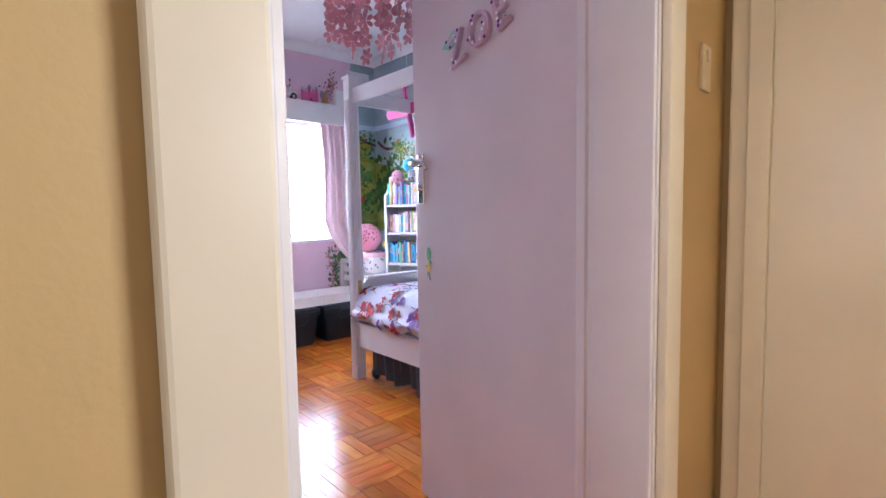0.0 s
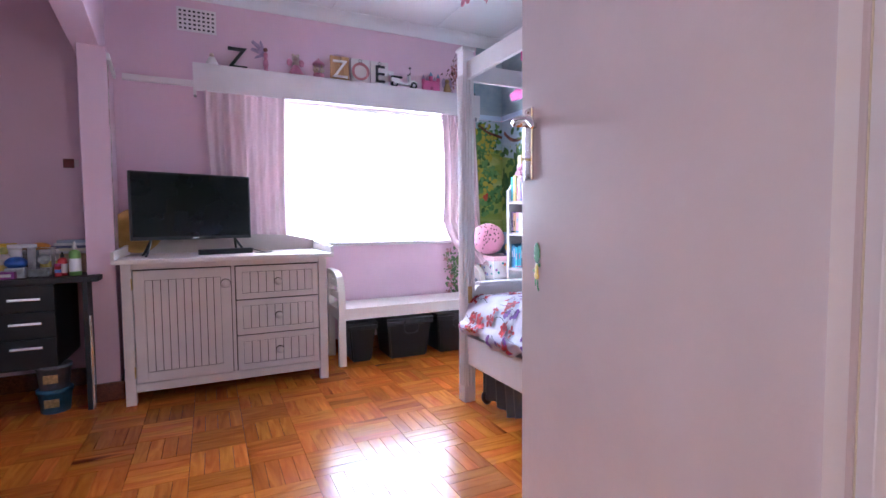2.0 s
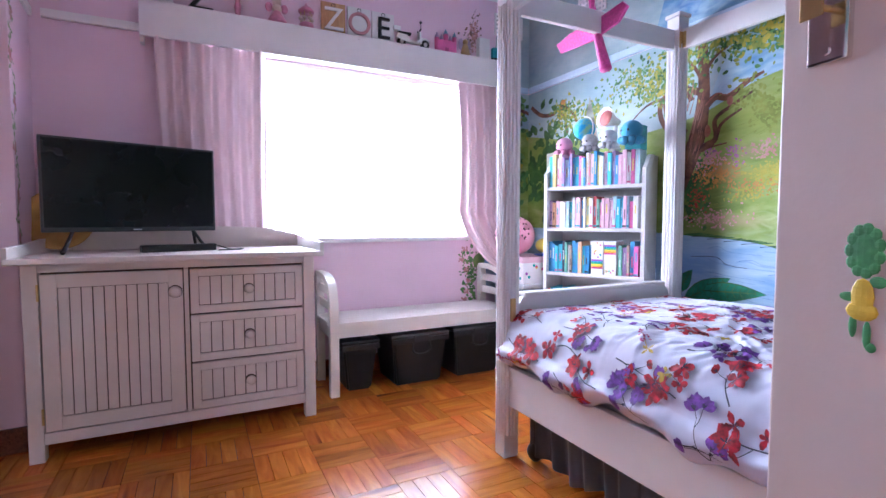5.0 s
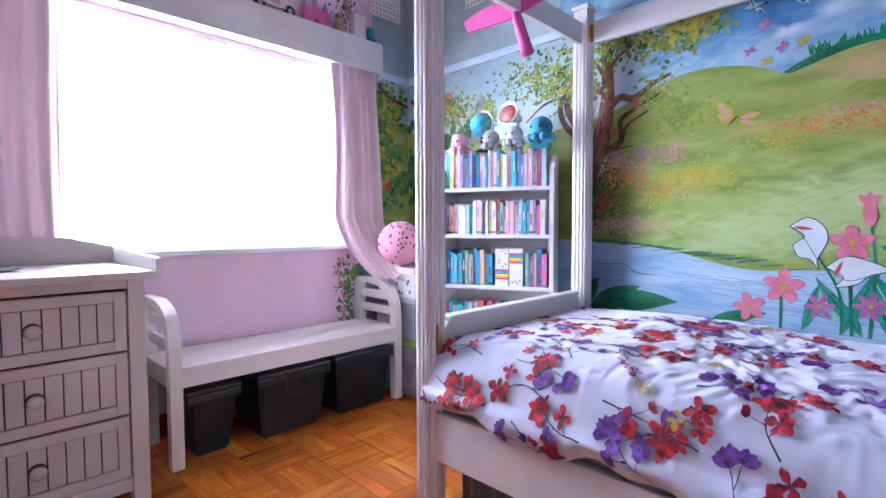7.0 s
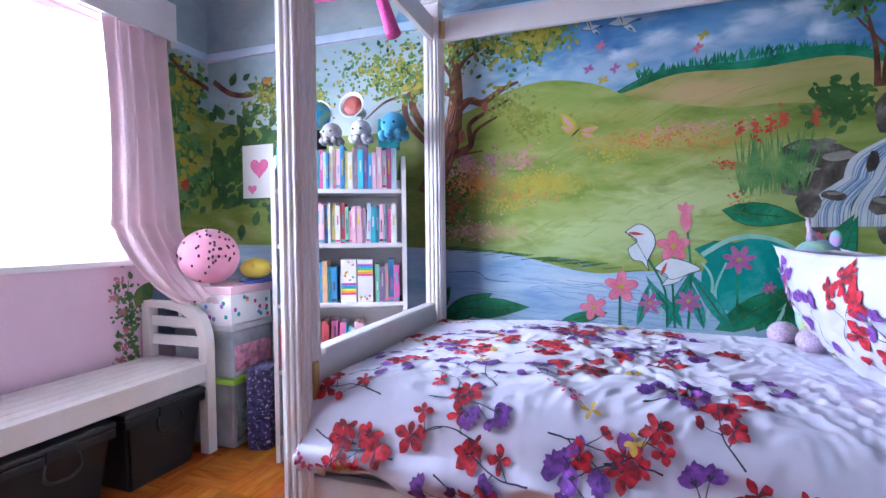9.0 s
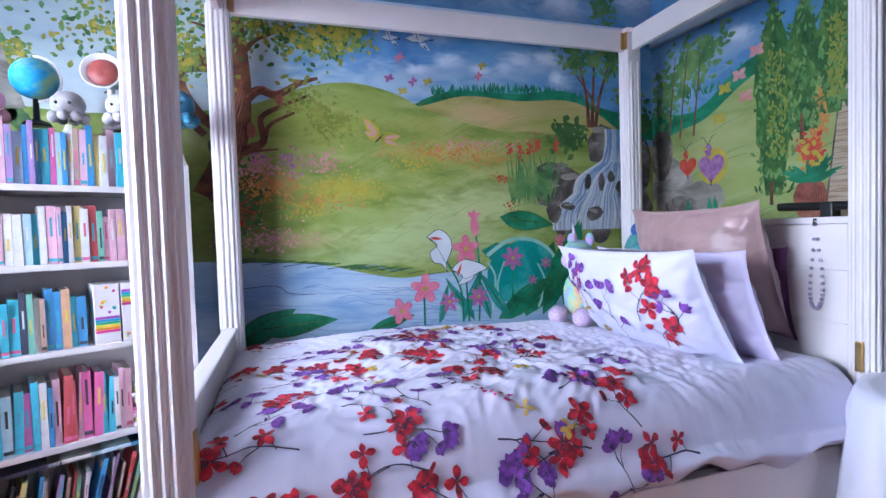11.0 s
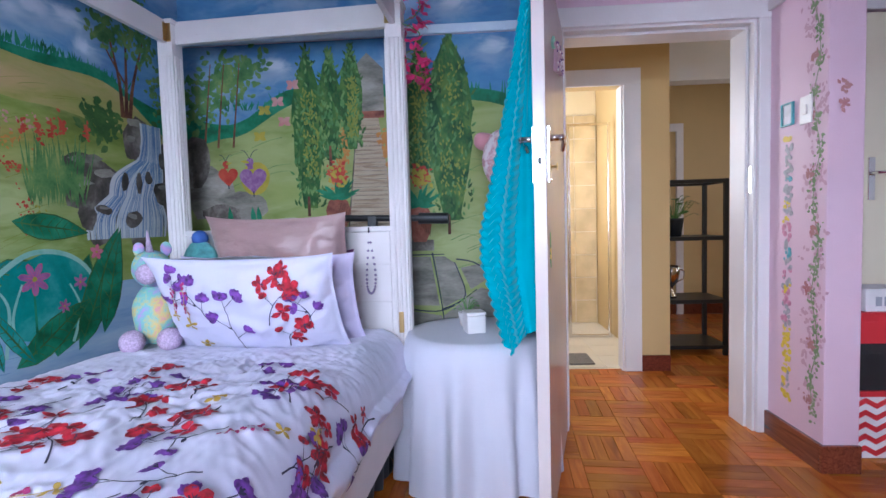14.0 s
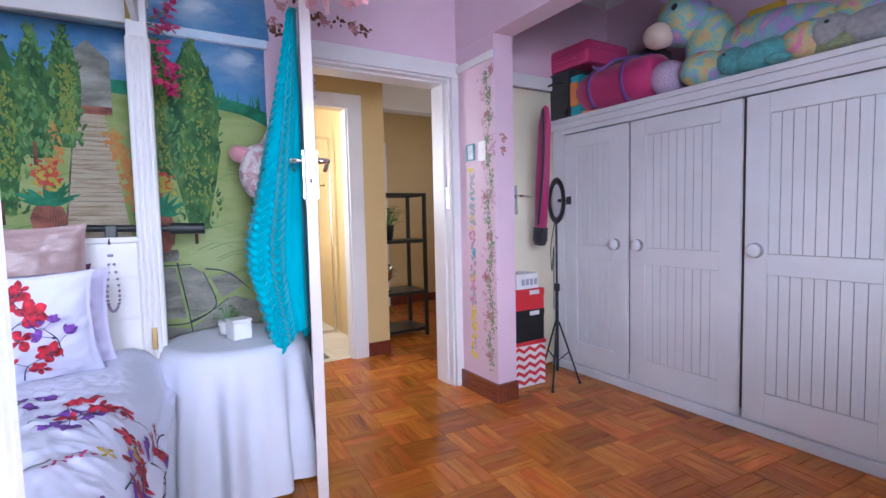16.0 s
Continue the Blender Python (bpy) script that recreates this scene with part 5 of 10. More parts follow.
def book(x, y, z, w, h, d, ci, tilt=0.0, flat=False, group="books in the bookcase"):
    """A book standing with its spine to the front (-y) at local x of the bookcase."""
    col, nm = COLS[ci]
    m = BM @ Matrix.Translation((x, y, z)) @ pose(0, 0, 0, 0, tilt, 0)
    t = thing("book", m, "%s book %s" % (nm, "lying flat in a pile in the bookcase" if flat else "standing spine out in the white bookcase"), "book", group)
    cm = mat("book_cover_" + nm.replace(" ", "_"), col, 0.4, 0.12, 30)
    bm = B()
    if flat:
        box(bm, 0, d * 0.9, 0, d, 0, 0.002)
        box(bm, 0, d * 0.9, 0, d, w - 0.002, w)
        box(bm, 0, d * 0.9, 0, 0.003, 0.002, w - 0.002)
        part("cover", bm, cm, t)
        part("pages", box(B(), 0.003, d * 0.9 - 0.003, 0.003, d - 0.003, 0.002, w - 0.002), PAGES, t)
        return
    k = min(0.002, w * 0.15)
    box(bm, 0, k, 0.002, d, 0, h)
    box(bm, w - k, w, 0.002, d, 0, h)
    box(bm, 0, w, 0, 0.0025, 0, h, 0.0008)
    part("cover", bm, cm, t)
    part("pages", box(B(), k, w - k, 0.0026, d - 0.004, 0.003, h - 0.004), PAGES, t)
    b = random.random()
    ob = mat("book_label_%d" % int(b * 5), [(0.8, 0.8, 0.78), (0.75, 0.6, 0.1), (0.05, 0.05, 0.06), (0.7, 0.15, 0.3), (0.1, 0.4, 0.5)][int(b * 5)], 0.5)
    z0 = h * random.uniform(0.25, 0.5)
    part("title_bar", box(B(), w * 0.36, w * 0.64, -0.0006, 0.0, z0, z0 + h * random.uniform(0.2, 0.4)), ob, t)
    if b > 0.5:
        part("band", box(B(), 0.0005, w - 0.0005, -0.0005, 0.0, h * 0.04, h * 0.10), ob, t)


random.seed(21)
pal = {4: (0, 5, 4, 0, 8, 9, 1, 3, 2, 0, 2, 9, 1, 4, 12, 6), 3: (10, 11, 3, 4, 3, 9, 0, 0, 3, 9, 1, 4, 5, 4, 6), 2: (1, 1, 11, 0, 7, 10, 4, 12), 1: (6, 3, 2, 0, 0, 0, 4, 1, 3, 6), 0: (7, 12, 6, 10, 4, 1, 12, 8)}
for s, z in enumerate(SH):
    x = -HWB + 0.024
    hmax = {4: 0.20, 3: 0.185, 2: 0.20, 1: 0.22, 0: 0.23}[s]
    i = 0
    while x < HWB - 0.045:
        if s == 2 and -0.03 < x < 0.02:
            x = 0.155
        if s == 1 and x > 0.08:
            break
        w = random.uniform(0.012, 0.025) if s else random.uniform(0.006, 0.014)
        h = hmax * random.uniform(0.80, 1.0)
        c = pal[s][i % len(pal[s])] if random.random() < 0.72 else random.choice((4, 4, 9, 9, 0, 0, 1, 3, 3, 5, 8, 2))
        book(x, random.uniform(0.012, 0.03), z, w, h, random.uniform(0.12, 0.16), c, random.uniform(6, 16) if s == 0 else random.choice((0, 0, 0, 0, random.uniform(0, 3))))
        x += w + (0.001 if s else 0.008)
        i += 1
for k in range(9):
    book(0.09 + random.uniform(0, 0.02), 0.01 + random.uniform(0, 0.012), 0.42 + k * 0.0165, 0.0155, 0, 0.17, random.choice((4, 3, 5, 9, 2, 4)), 0, True)
for k in range(5):
    book(-0.25 + k * 0.11, 0.01, 0.36 + 0.0 * k, 0.012, 0, 0.16, (7, 4, 9, 1, 0)[k], 0, True)
# two spotted box sets
for k, x in enumerate((0.0, 0.075)):
    t = thing("boxed_set", BM @ Matrix.Translation((x, 0.01, 0.72)), "white boxed book set with a rainbow stripe band", "book set")
    part("case", box(B(), 0, 0.07, 0, 0.13, 0, 0.195, 0.001), mat("white_card", (0.78, 0.75, 0.76), 0.5), t)
    for i, c in enumerate(((0.6, 0.03, 0.25), (0.75, 0.3, 0.02), (0.75, 0.6, 0.03), (0.05, 0.45, 0.2), (0.03, 0.3, 0.55), (0.35, 0.05, 0.4))):
        zz = (0.035 if k == 0 else 0.12) + i * 0.009
        part("stripe", box(B(), 0.001, 0.069, -0.0006, 0, zz, zz + 0.0085), mat("stripe_%d" % i, c, 0.5), t)
    for i in range(9):
        part("dot", ball(B(), (random.uniform(0.008, 0.062), 0, random.uniform(0.01, 0.03) if k else random.uniform(0.10, 0.19)), 0.005, 1, 0.12, 1, 8, 5), mat("stripe_%d" % (i % 6), (0, 0, 0)), t)

# ---- painted walls ----
class Wallpaint:
    """Flat brushwork on a wall: at(u, v, d) gives the place d off the wall. Every stroke layer lies a little proud of the last."""

    def __init__(self, root, at):
        self.root, self.at, self.layer, self.bm, self.cur, self.k = root, at, 0, None, None, 0

    def begin(self, name, material, label=""):
        self.end()
        self.bm, self.cur = B(), (name, material, label)
        self.layer += 1
        self.k0 = self.k
        return self

    def end(self):
        if self.cur:
            ob = part(self.cur[0], self.bm, self.cur[1], self.root, self.cur[2], world=True)
            if self.k - self.k0 > 3:
                tagged(ob, self.cur[2], "", "", "stuff")
        self.cur = None

    def p(self, u, v):
        return self.bm.verts.new(self.at(u, v, 0.00002 * self.layer + 0.0000006 * (self.k % 29)))

    def poly(self, pts):
        self.k += 1
        self.bm.faces.new([self.p(u, v) for u, v in pts])

    def blob(self, u, v, ru, rv, a=0.0, n=16, rough=0.12):
        ca, sa = math.cos(a), math.sin(a)
        pts = []
        for k in range(n):
            t = 2 * math.pi * k / n
            r = 1 + random.uniform(-rough, rough)
            x, y = ru * r * math.cos(t), rv * r * math.sin(t)
            pts.append((u + x * ca - y * sa, v + x * sa + y * ca))
        self.poly(pts)

    def band(self, lo, hi, n=60):
        """The strip between two lines, each a few (u, v) points with the same span."""
        a, b = spline([(*q, 0) for q in lo], n // (len(lo) - 1)), spline([(*q, 0) for q in hi], n // (len(hi) - 1))
        m = min(len(a), len(b))
        va = [self.p(a[int(i * (len(a) - 1) / (m - 1))].x, a[int(i * (len(a) - 1) / (m - 1))].y) for i in range(m)]
        vb = [self.p(b[int(i * (len(b) - 1) / (m - 1))].x, b[int(i * (len(b) - 1) / (m - 1))].y) for i in range(m)]
        for i in range(m - 1):
            self.bm.faces.new((va[i], va[i + 1], vb[i + 1], vb[i]))

    def leaf(self, u, v, a, ln, wd, bend=0.0):
        ca, sa = math.cos(a), math.sin(a)
        L, R = [], []
        n = 6
        for k in range(n + 1):
            t = k / n
            w = wd * math.sin(math.pi * t ** 0.8)
            x, o = ln * t, bend * ln * math.sin(math.pi * t * 0.5) ** 2
            L.append((u + x * ca - (o + w) * sa, v + x * sa + (o + w) * ca))
            R.append((u + x * ca - (o - w) * sa, v + x * sa + (o - w) * ca))
        self.poly(L + R[-2:0:-1])

    def stroke(self, pts, w0, w1=None):
        w1 = w0 if w1 is None else w1
        self.k += 1
        q = spline([(*p, 0) for p in pts], 7)
        prev = None
        for i, c in enumerate(q):
            d = (q[min(i + 1, len(q) - 1)] - q[max(i - 1, 0)]).normalized()
            w = w0 + (w1 - w0) * i / len(q)
            a, b = self.p(c.x - d.y * w, c.y + d.x * w), self.p(c.x + d.y * w, c.y - d.x * w)
            if prev:
                self.bm.faces.new((prev[0], a, b, prev[1]))
            prev = (a, b)

    def dabs(self, u, v, ru, rv, n, size, along=None, gauss=True):
        """Many small brush dabs in a soft cloud."""
        for _ in range(n):
            if gauss:
                x, y = random.gauss(0, 0.5), random.gauss(0, 0.5)
            else:
                x, y = random.uniform(-1, 1), random.uniform(-1, 1)
            a = random.uniform(0, 6.28) if along is None else along + random.gauss(0, 0.4)
            s = size * random.uniform(0.6, 1.4)
            self.leaf(u + x * ru, v + y * rv, a, s, s * 0.3)

    def flower(self, u, v, r, n, a0=0.3, w=0.33):
        for k in range(n):
            self.leaf(u, v, a0 + 6.283 * k / n, r, r * w)


CLOUDW = (0.50, 0.54, 0.60)


def puffs(spots_):
    """Clouds: a bright crest over a greyer belly."""
    out = []
    for u, v, r in spots_:
        out += [(u, v, r * 1.7, r * 0.9, (0.25, 0.33, 0.45), 0.8), (u - r * 0.2, v + r * 0.28, r * 0.85, r * 0.42, CLOUDW, 0.85)]
    return out


C = {
    "sky": soft_paint("mural_sky", [(0.05, 0.12, 0.27), (0.08, 0.19, 0.36), (0.13, 0.25, 0.41), (0.17, 0.29, 0.44)], [(-2.25, 1.85, 0.5, 0.5, (0.33, 0.42, 0.48), 0.95), (-1.6, 1.72, 0.45, 0.12, (0.34, 0.42, 0.50), 0.7)] + puffs([(-1.47, 1.775, 0.07), (-1.32, 1.81, 0.10), (-1.15, 1.785, 0.08), (-1.03, 1.81, 0.09), (-0.94, 1.845, 0.10), (-0.81, 1.865, 0.10), (-1.37, 1.96, 0.07), (-0.72, 2.14, 0.14), (-1.1, 2.2, 0.16), (-1.5, 2.25, 0.16), (-0.75, 1.78, 0.07), (-0.3, 2.2, 0.12)]), 0, 1.6, (1, 1, 2.2), tone=1.12),
    "sky_head": soft_paint("mural_sky_head", [(0.05, 0.13, 0.29), (0.08, 0.20, 0.38), (0.14, 0.27, 0.44)], [(3.1, 1.8, 0.3, 0.25, (0.30, 0.38, 0.44), 0.6)] + puffs([(1.75, 2.3, 0.15), (2.05, 2.2, 0.16), (2.35, 2.35, 0.15), (2.65, 2.2, 0.14), (2.95, 2.3, 0.15), (1.9, 2.12, 0.10), (2.3, 2.1, 0.10), (1.72, 1.9, 0.10), (2.2, 1.85, 0.10), (2.8, 1.85, 0.10)]), 1, 1.6, (1, 1, 2.2), tone=0.95),
    "skypale": paint("mural_pale_sky", [(0.222, 0.311, 0.37), (0.333, 0.4, 0.429), (0.459, 0.488, 0.488)], 1.4, (1, 1, 2.0)),
    "hill": soft_paint("mural_meadow", [(0.15, 0.20, 0.03), (0.21, 0.27, 0.05), (0.27, 0.32, 0.08), (0.34, 0.37, 0.13)], [
        (-2.25, 1.15, 0.30, 0.26, (0.09, 0.13, 0.02), 0.75), (-2.3, 1.0, 0.35, 0.10, (0.16, 0.19, 0.05), 0.6), (-2.05, 1.03, 0.25, 0.05, (0.38, 0.25, 0.15), 0.6),
        (-1.45, 1.04, 0.60, 0.17, (0.40, 0.47, 0.20), 0.9), (-1.15, 1.17, 0.45, 0.12, (0.45, 0.50, 0.22), 0.85), (-1.75, 0.95, 0.35, 0.06, (0.36, 0.43, 0.20), 0.7),
        (-1.75, 1.12, 0.25, 0.05, (0.22, 0.30, 0.05), 0.5), (-1.95, 1.52, 0.35, 0.16, (0.31, 0.35, 0.06), 0.7), (-1.72, 1.62, 0.25, 0.08, (0.25, 0.31, 0.06), 0.6),
        (-1.45, 1.53, 0.25, 0.07, (0.32, 0.31, 0.07), 0.6), (-1.30, 1.42, 0.42, 0.06, (0.50, 0.33, 0.11), 0.6), (-1.05, 1.33, 0.30, 0.05, (0.44, 0.42, 0.16), 0.6),
        (-1.82, 1.25, 0.24, 0.06, (0.46, 0.38, 0.04), 0.6), (-2.15, 1.29, 0.20, 0.08, (0.40, 0.18, 0.08), 0.55), (-2.0, 1.36, 0.12, 0.05, (0.42, 0.24, 0.20), 0.45),
        (-0.78, 1.50, 0.22, 0.12, (0.10, 0.14, 0.02), 0.8), (-0.90, 1.22, 0.14, 0.16, (0.20, 0.25, 0.07), 0.6), (-3.1, 1.3, 0.5, 0.35, (0.09, 0.14, 0.02), 0.6)], 0, 2.6, (1, 1, 3.0), tone=0.86),
    "meadow": soft_paint("mural_light_meadow", [(0.24, 0.31, 0.07), (0.33, 0.39, 0.13), (0.40, 0.45, 0.19)], [
        (2.9, 1.45, 0.25, 0.15, (0.42, 0.46, 0.18), 0.7), (2.75, 1.25, 0.25, 0.10, (0.36, 0.42, 0.12), 0.6), (1.85, 0.95, 0.22, 0.25, (0.47, 0.52, 0.24), 0.85), (1.75, 1.4, 0.2, 0.25, (0.38, 0.42, 0.14), 0.6),
        (3.1, 1.5, 0.15, 0.15, (0.16, 0.20, 0.04), 0.7), (2.15, 1.15, 0.15, 0.2, (0.24, 0.30, 0.08), 0.6), (2.0, 0.85, 0.2, 0.06, (0.20, 0.26, 0.06), 0.5)], 1, 2.2, (1, 1, 3.0), tone=0.72),
    "glow": paint("mural_olive_dab", [(0.13, 0.16, 0.02), (0.24, 0.25, 0.04)], 14),
    "rim": paint("mural_light_rim", [(0.16, 0.34, 0.28), (0.32, 0.46, 0.40)], 10),
    "petalrim": paint("mural_petal_edge", [(0.42, 0.05, 0.14), (0.50, 0.10, 0.20)], 12),
    "vine": paint("mural_vine_green", [(0.16, 0.24, 0.11), (0.30, 0.36, 0.20)], 14),
    "blush": paint("mural_blush", [(0.54, 0.32, 0.40), (0.60, 0.38, 0.46)], 12),
    "warm": soft_paint("mural_warm_hill", [(0.26, 0.27, 0.06), (0.36, 0.31, 0.10), (0.42, 0.33, 0.15)], [(-1.15, 1.60, 0.30, 0.07, (0.50, 0.33, 0.17), 0.8), (-0.85, 1.63, 0.25, 0.05, (0.36, 0.30, 0.12), 0.6), (-1.45, 1.58, 0.15, 0.05, (0.14, 0.13, 0.02), 0.6), (-0.75, 1.57, 0.25, 0.05, (0.24, 0.28, 0.06), 0.7)], 0, 3.0, (1, 1, 3.5), tone=0.86),
    "river": paint("mural_river", [(0.163, 0.266, 0.429), (0.281, 0.37, 0.488), (0.385, 0.444, 0.518)], 2.4, (0.7, 0.7, 4.5)),
    "dark": paint("mural_dark_green", [(0.0148, 0.0518, 0.0148), (0.037, 0.0962, 0.0222), (0.0814, 0.148, 0.037)], 9),
    "mid": paint("mural_leaf_green", [(0.037, 0.111, 0.037), (0.0888, 0.192, 0.0592), (0.178, 0.252, 0.074)], 12),
    "yel": paint("mural_yellow_leaf", [(0.237, 0.222, 0.0222), (0.407, 0.311, 0.037)], 14),
    "org": paint("mural_orange_dab", [(0.333, 0.118, 0.0296), (0.459, 0.222, 0.0444)], 14),
    "red": paint("mural_red_dab", [(0.311, 0.0222, 0.0148), (0.429, 0.074, 0.037)], 14),
    "pink": paint("mural_pink_petal", [(0.459, 0.104, 0.163), (0.503, 0.192, 0.244)], 12),
    "rose": paint("mural_rose_dab", [(0.407, 0.148, 0.163), (0.459, 0.252, 0.237)], 12),
    "mauve": paint("mural_mauve_petal", [(0.222, 0.0592, 0.185), (0.34, 0.133, 0.266)], 14),
    "teal": paint("mural_teal_leaf", [(0.0074, 0.133, 0.111), (0.0148, 0.207, 0.178), (0.074, 0.296, 0.266)], 5),
    "tealdk": paint("mural_dark_teal_leaf", [(0.0074, 0.0666, 0.0222), (0.0148, 0.148, 0.074), (0.037, 0.222, 0.118)], 6),
    "bark": paint("mural_bark", [(0.0444, 0.0148, 0.0111), (0.118, 0.0444, 0.0222), (0.192, 0.0814, 0.037)], 14),
    "rock": paint("mural_rock", [(0.0296, 0.0259, 0.0222), (0.0888, 0.074, 0.0629), (0.222, 0.2, 0.17)], 9),
    "stone": paint("mural_grey_stone", [(0.104, 0.0962, 0.0814), (0.207, 0.192, 0.163), (0.311, 0.296, 0.259)], 5, (1, 1, 3)),
    "white": paint("mural_white_paint", [(0.407, 0.444, 0.488), (0.548, 0.555, 0.562)], 10),
    "ink": paint("mural_ink_line", [(0.0148, 0.0222, 0.037), (0.037, 0.0444, 0.0666)], 10),
    "wash": paint("mural_blue_line", [(0.0888, 0.163, 0.311), (0.163, 0.252, 0.407)], 10),
    "brick": paint("mural_brick_path", [(0.237, 0.163, 0.104), (0.34, 0.266, 0.185), (0.385, 0.326, 0.237)], 8, (1, 1, 9)),
    "terra": paint("mural_terracotta", [(0.118, 0.0296, 0.0222), (0.252, 0.0814, 0.0518), (0.333, 0.163, 0.111)], 9),
    "cyp": paint("mural_cypress", [(0.0074, 0.0444, 0.0148), (0.0296, 0.104, 0.0222), (0.104, 0.163, 0.0296)], 16, (1, 1, 0.6)),
    "purp": paint("mural_purple", [(0.163, 0.0592, 0.207), (0.296, 0.163, 0.311)], 40),
    "gull": paint("mural_gull_grey", [(0.333, 0.355, 0.385), (0.481, 0.488, 0.503)], 12),
}
random.seed(31)
FRAME = I4
mu = thing("mural", (-1.9, YM, 0), "painted garden landscape with hill, river and tree on the wall", "mural")
w1 = Wallpaint(mu, lambda u, v, d: Vector((u, YM - 0.002 - d, v)))
w1.begin("sky", C["sky"]).poly([(-2.5, 1.4), (-0.12, 1.4), (-0.12, 2.028), (-2.5, 2.028)])
w1.begin("pale_sky", C["skypale"]).poly([(XW, 1.4), (-2.3, 1.4), (-2.05, 2.028), (XW, 2.028)])
w1.begin("upper_sky", C["sky"]).poly([(-2.6, 2.077), (-0.12, 2.077), (-0.12, CE - 0.084), (-2.6, CE - 0.084)])
w1.begin("upper_pale_sky", C["skypale"]).poly([(XW, 2.077), (-2.55, 2.077), (-2.35, CE - 0.084), (XW, CE - 0.084)])
w1.begin("far_ridge", C["tealdk"]).band([(-1.6, 1.55), (-1.0, 1.55), (-0.12, 1.5)], [(-1.6, 1.58), (-1.35, 1.70), (-1.0, 1.71), (-0.72, 1.735), (-0.5, 1.66), (-0.12, 1.60)])
for k in range(150):
    u = random.uniform(-1.42, -0.55)
    w1.leaf(u, 1.69 + 0.02 * math.sin(u * 5), 1.57 + random.gauss(0, 0.25), random.uniform(0.03, 0.06), 0.004)
w1.begin("back_hill", C["warm"]).band([(-1.75, 1.0), (-1.0, 1.0), (-0.12, 1.0)], [(-1.75, 1.55), (-1.45, 1.635), (-1.25, 1.685), (-0.98, 1.675), (-0.72, 1.69), (-0.55, 1.64), (-0.35, 1.52), (-0.12, 1.45)])
w1.begin("hill", C["hill"]).band([(XW, 0.75), (-2.5, 0.75), (-1.0, 0.75), (-0.12, 0.75)], [(XW, 1.70), (-2.9, 1.55), (-2.3, 1.58), (-2.0, 1.68), (-1.8, 1.715), (-1.6, 1.68), (-1.42, 1.60), (-1.1, 1.53), (-0.8, 1.52), (-0.12, 1.4)])
w1.begin("brush_streak", C["glow"])
for k in range(120):
    u, v = random.uniform(-2.3, -0.9), random.uniform(0.98, 1.62)
    ln = random.uniform(0.05, 0.22)
    q = 0.25 + 0.3 * math.sin(u * 3)
    w1.stroke([(u, v), (u + ln / 2, v + ln * q * 0.6), (u + ln, v + ln * q)], random.uniform(0.0005, 0.0013), 0.0003)
w1.begin("shadow_grass", C["dark"])
for k in range(40):
    u = random.uniform(-2.33, -1.6)
    w1.stroke([(u, 0.955 - (u + 2.3) * 0.11), (u + 0.1, 0.965 - (u + 2.3) * 0.11)], 0.004, 0.001)
w1.dabs(-2.28, 1.22, 0.10, 0.16, 90, 0.045)
w1.dabs(-3.4, 1.45, 0.4, 0.30, 240, 0.08)
w1.begin("river", C["river"]).band([(XW, 0.3), (-2.0, 0.3), (-0.12, 0.3)], [(XW, 0.98), (-2.6, 0.965), (-2.28, 0.95), (-1.95, 0.925), (-1.62, 0.85), (-1.3, 0.86), (-0.12, 0.86)])
w1.begin("river_line", C["wash"])
for k in range(46):
    u, v = random.uniform(-2.3, -1.35), random.uniform(0.55, 0.90)
    w1.stroke([(u, v), (u + 0.06, v + random.uniform(-0.015, 0.015)), (u + 0.12, v - 0.012), (u + random.uniform(0.16, 0.3), v - 0.02)], 0.0013, 0.0007)
w1.begin("bank_line", C["ink"])
for k in range(10):
    u = -2.28 + 0.09 * k
    w1.stroke([(u, 0.945 - 0.11 * (u + 2.28)), (u + 0.08, 0.945 - 0.11 * (u + 2.2))], 0.0018, 0.001)
w1.stroke([(-2.28, 0.84), (-2.14, 0.845), (-2.08, 0.81), (-1.98, 0.80)], 0.0015)
for name, key, spots_ in (
        ("orange_blossom", "org", ((-2.15, 1.27, 0.14, 0.07, 130), (-1.35, 1.42, 0.25, 0.05, 110), (-1.95, 1.19, 0.16, 0.04, 70), (-1.15, 1.38, 0.12, 0.03, 30))),
        ("yellow_blossom", "yel", ((-1.82, 1.25, 0.16, 0.06, 200), (-1.5, 1.37, 0.14, 0.04, 60), (-1.98, 1.16, 0.12, 0.03, 60), (-1.0, 1.12, 0.06, 0.08, 30))),
        ("pink_blossom", "rose", ((-2.2, 1.35, 0.10, 0.06, 90), (-1.92, 1.37, 0.07, 0.05, 55), (-2.16, 1.05, 0.16, 0.05, 90), (-1.2, 1.46, 0.22, 0.03, 60))),
        ("mauve_blossom", "mauve", ((-2.06, 1.36, 0.05, 0.05, 26), (-2.2, 1.40, 0.05, 0.03, 16))),
        ("red_blossom", "red", ((-2.26, 1.16, 0.05, 0.09, 40), (-1.09, 1.30, 0.05, 0.02, 18), (-1.05, 1.16, 0.03, 0.08, 18)))):
    w1.begin(name, C[key])
    for u, v, a, b, n in spots_:
        w1.dabs(u, v, a, b, int(n * 1.6), 0.013)
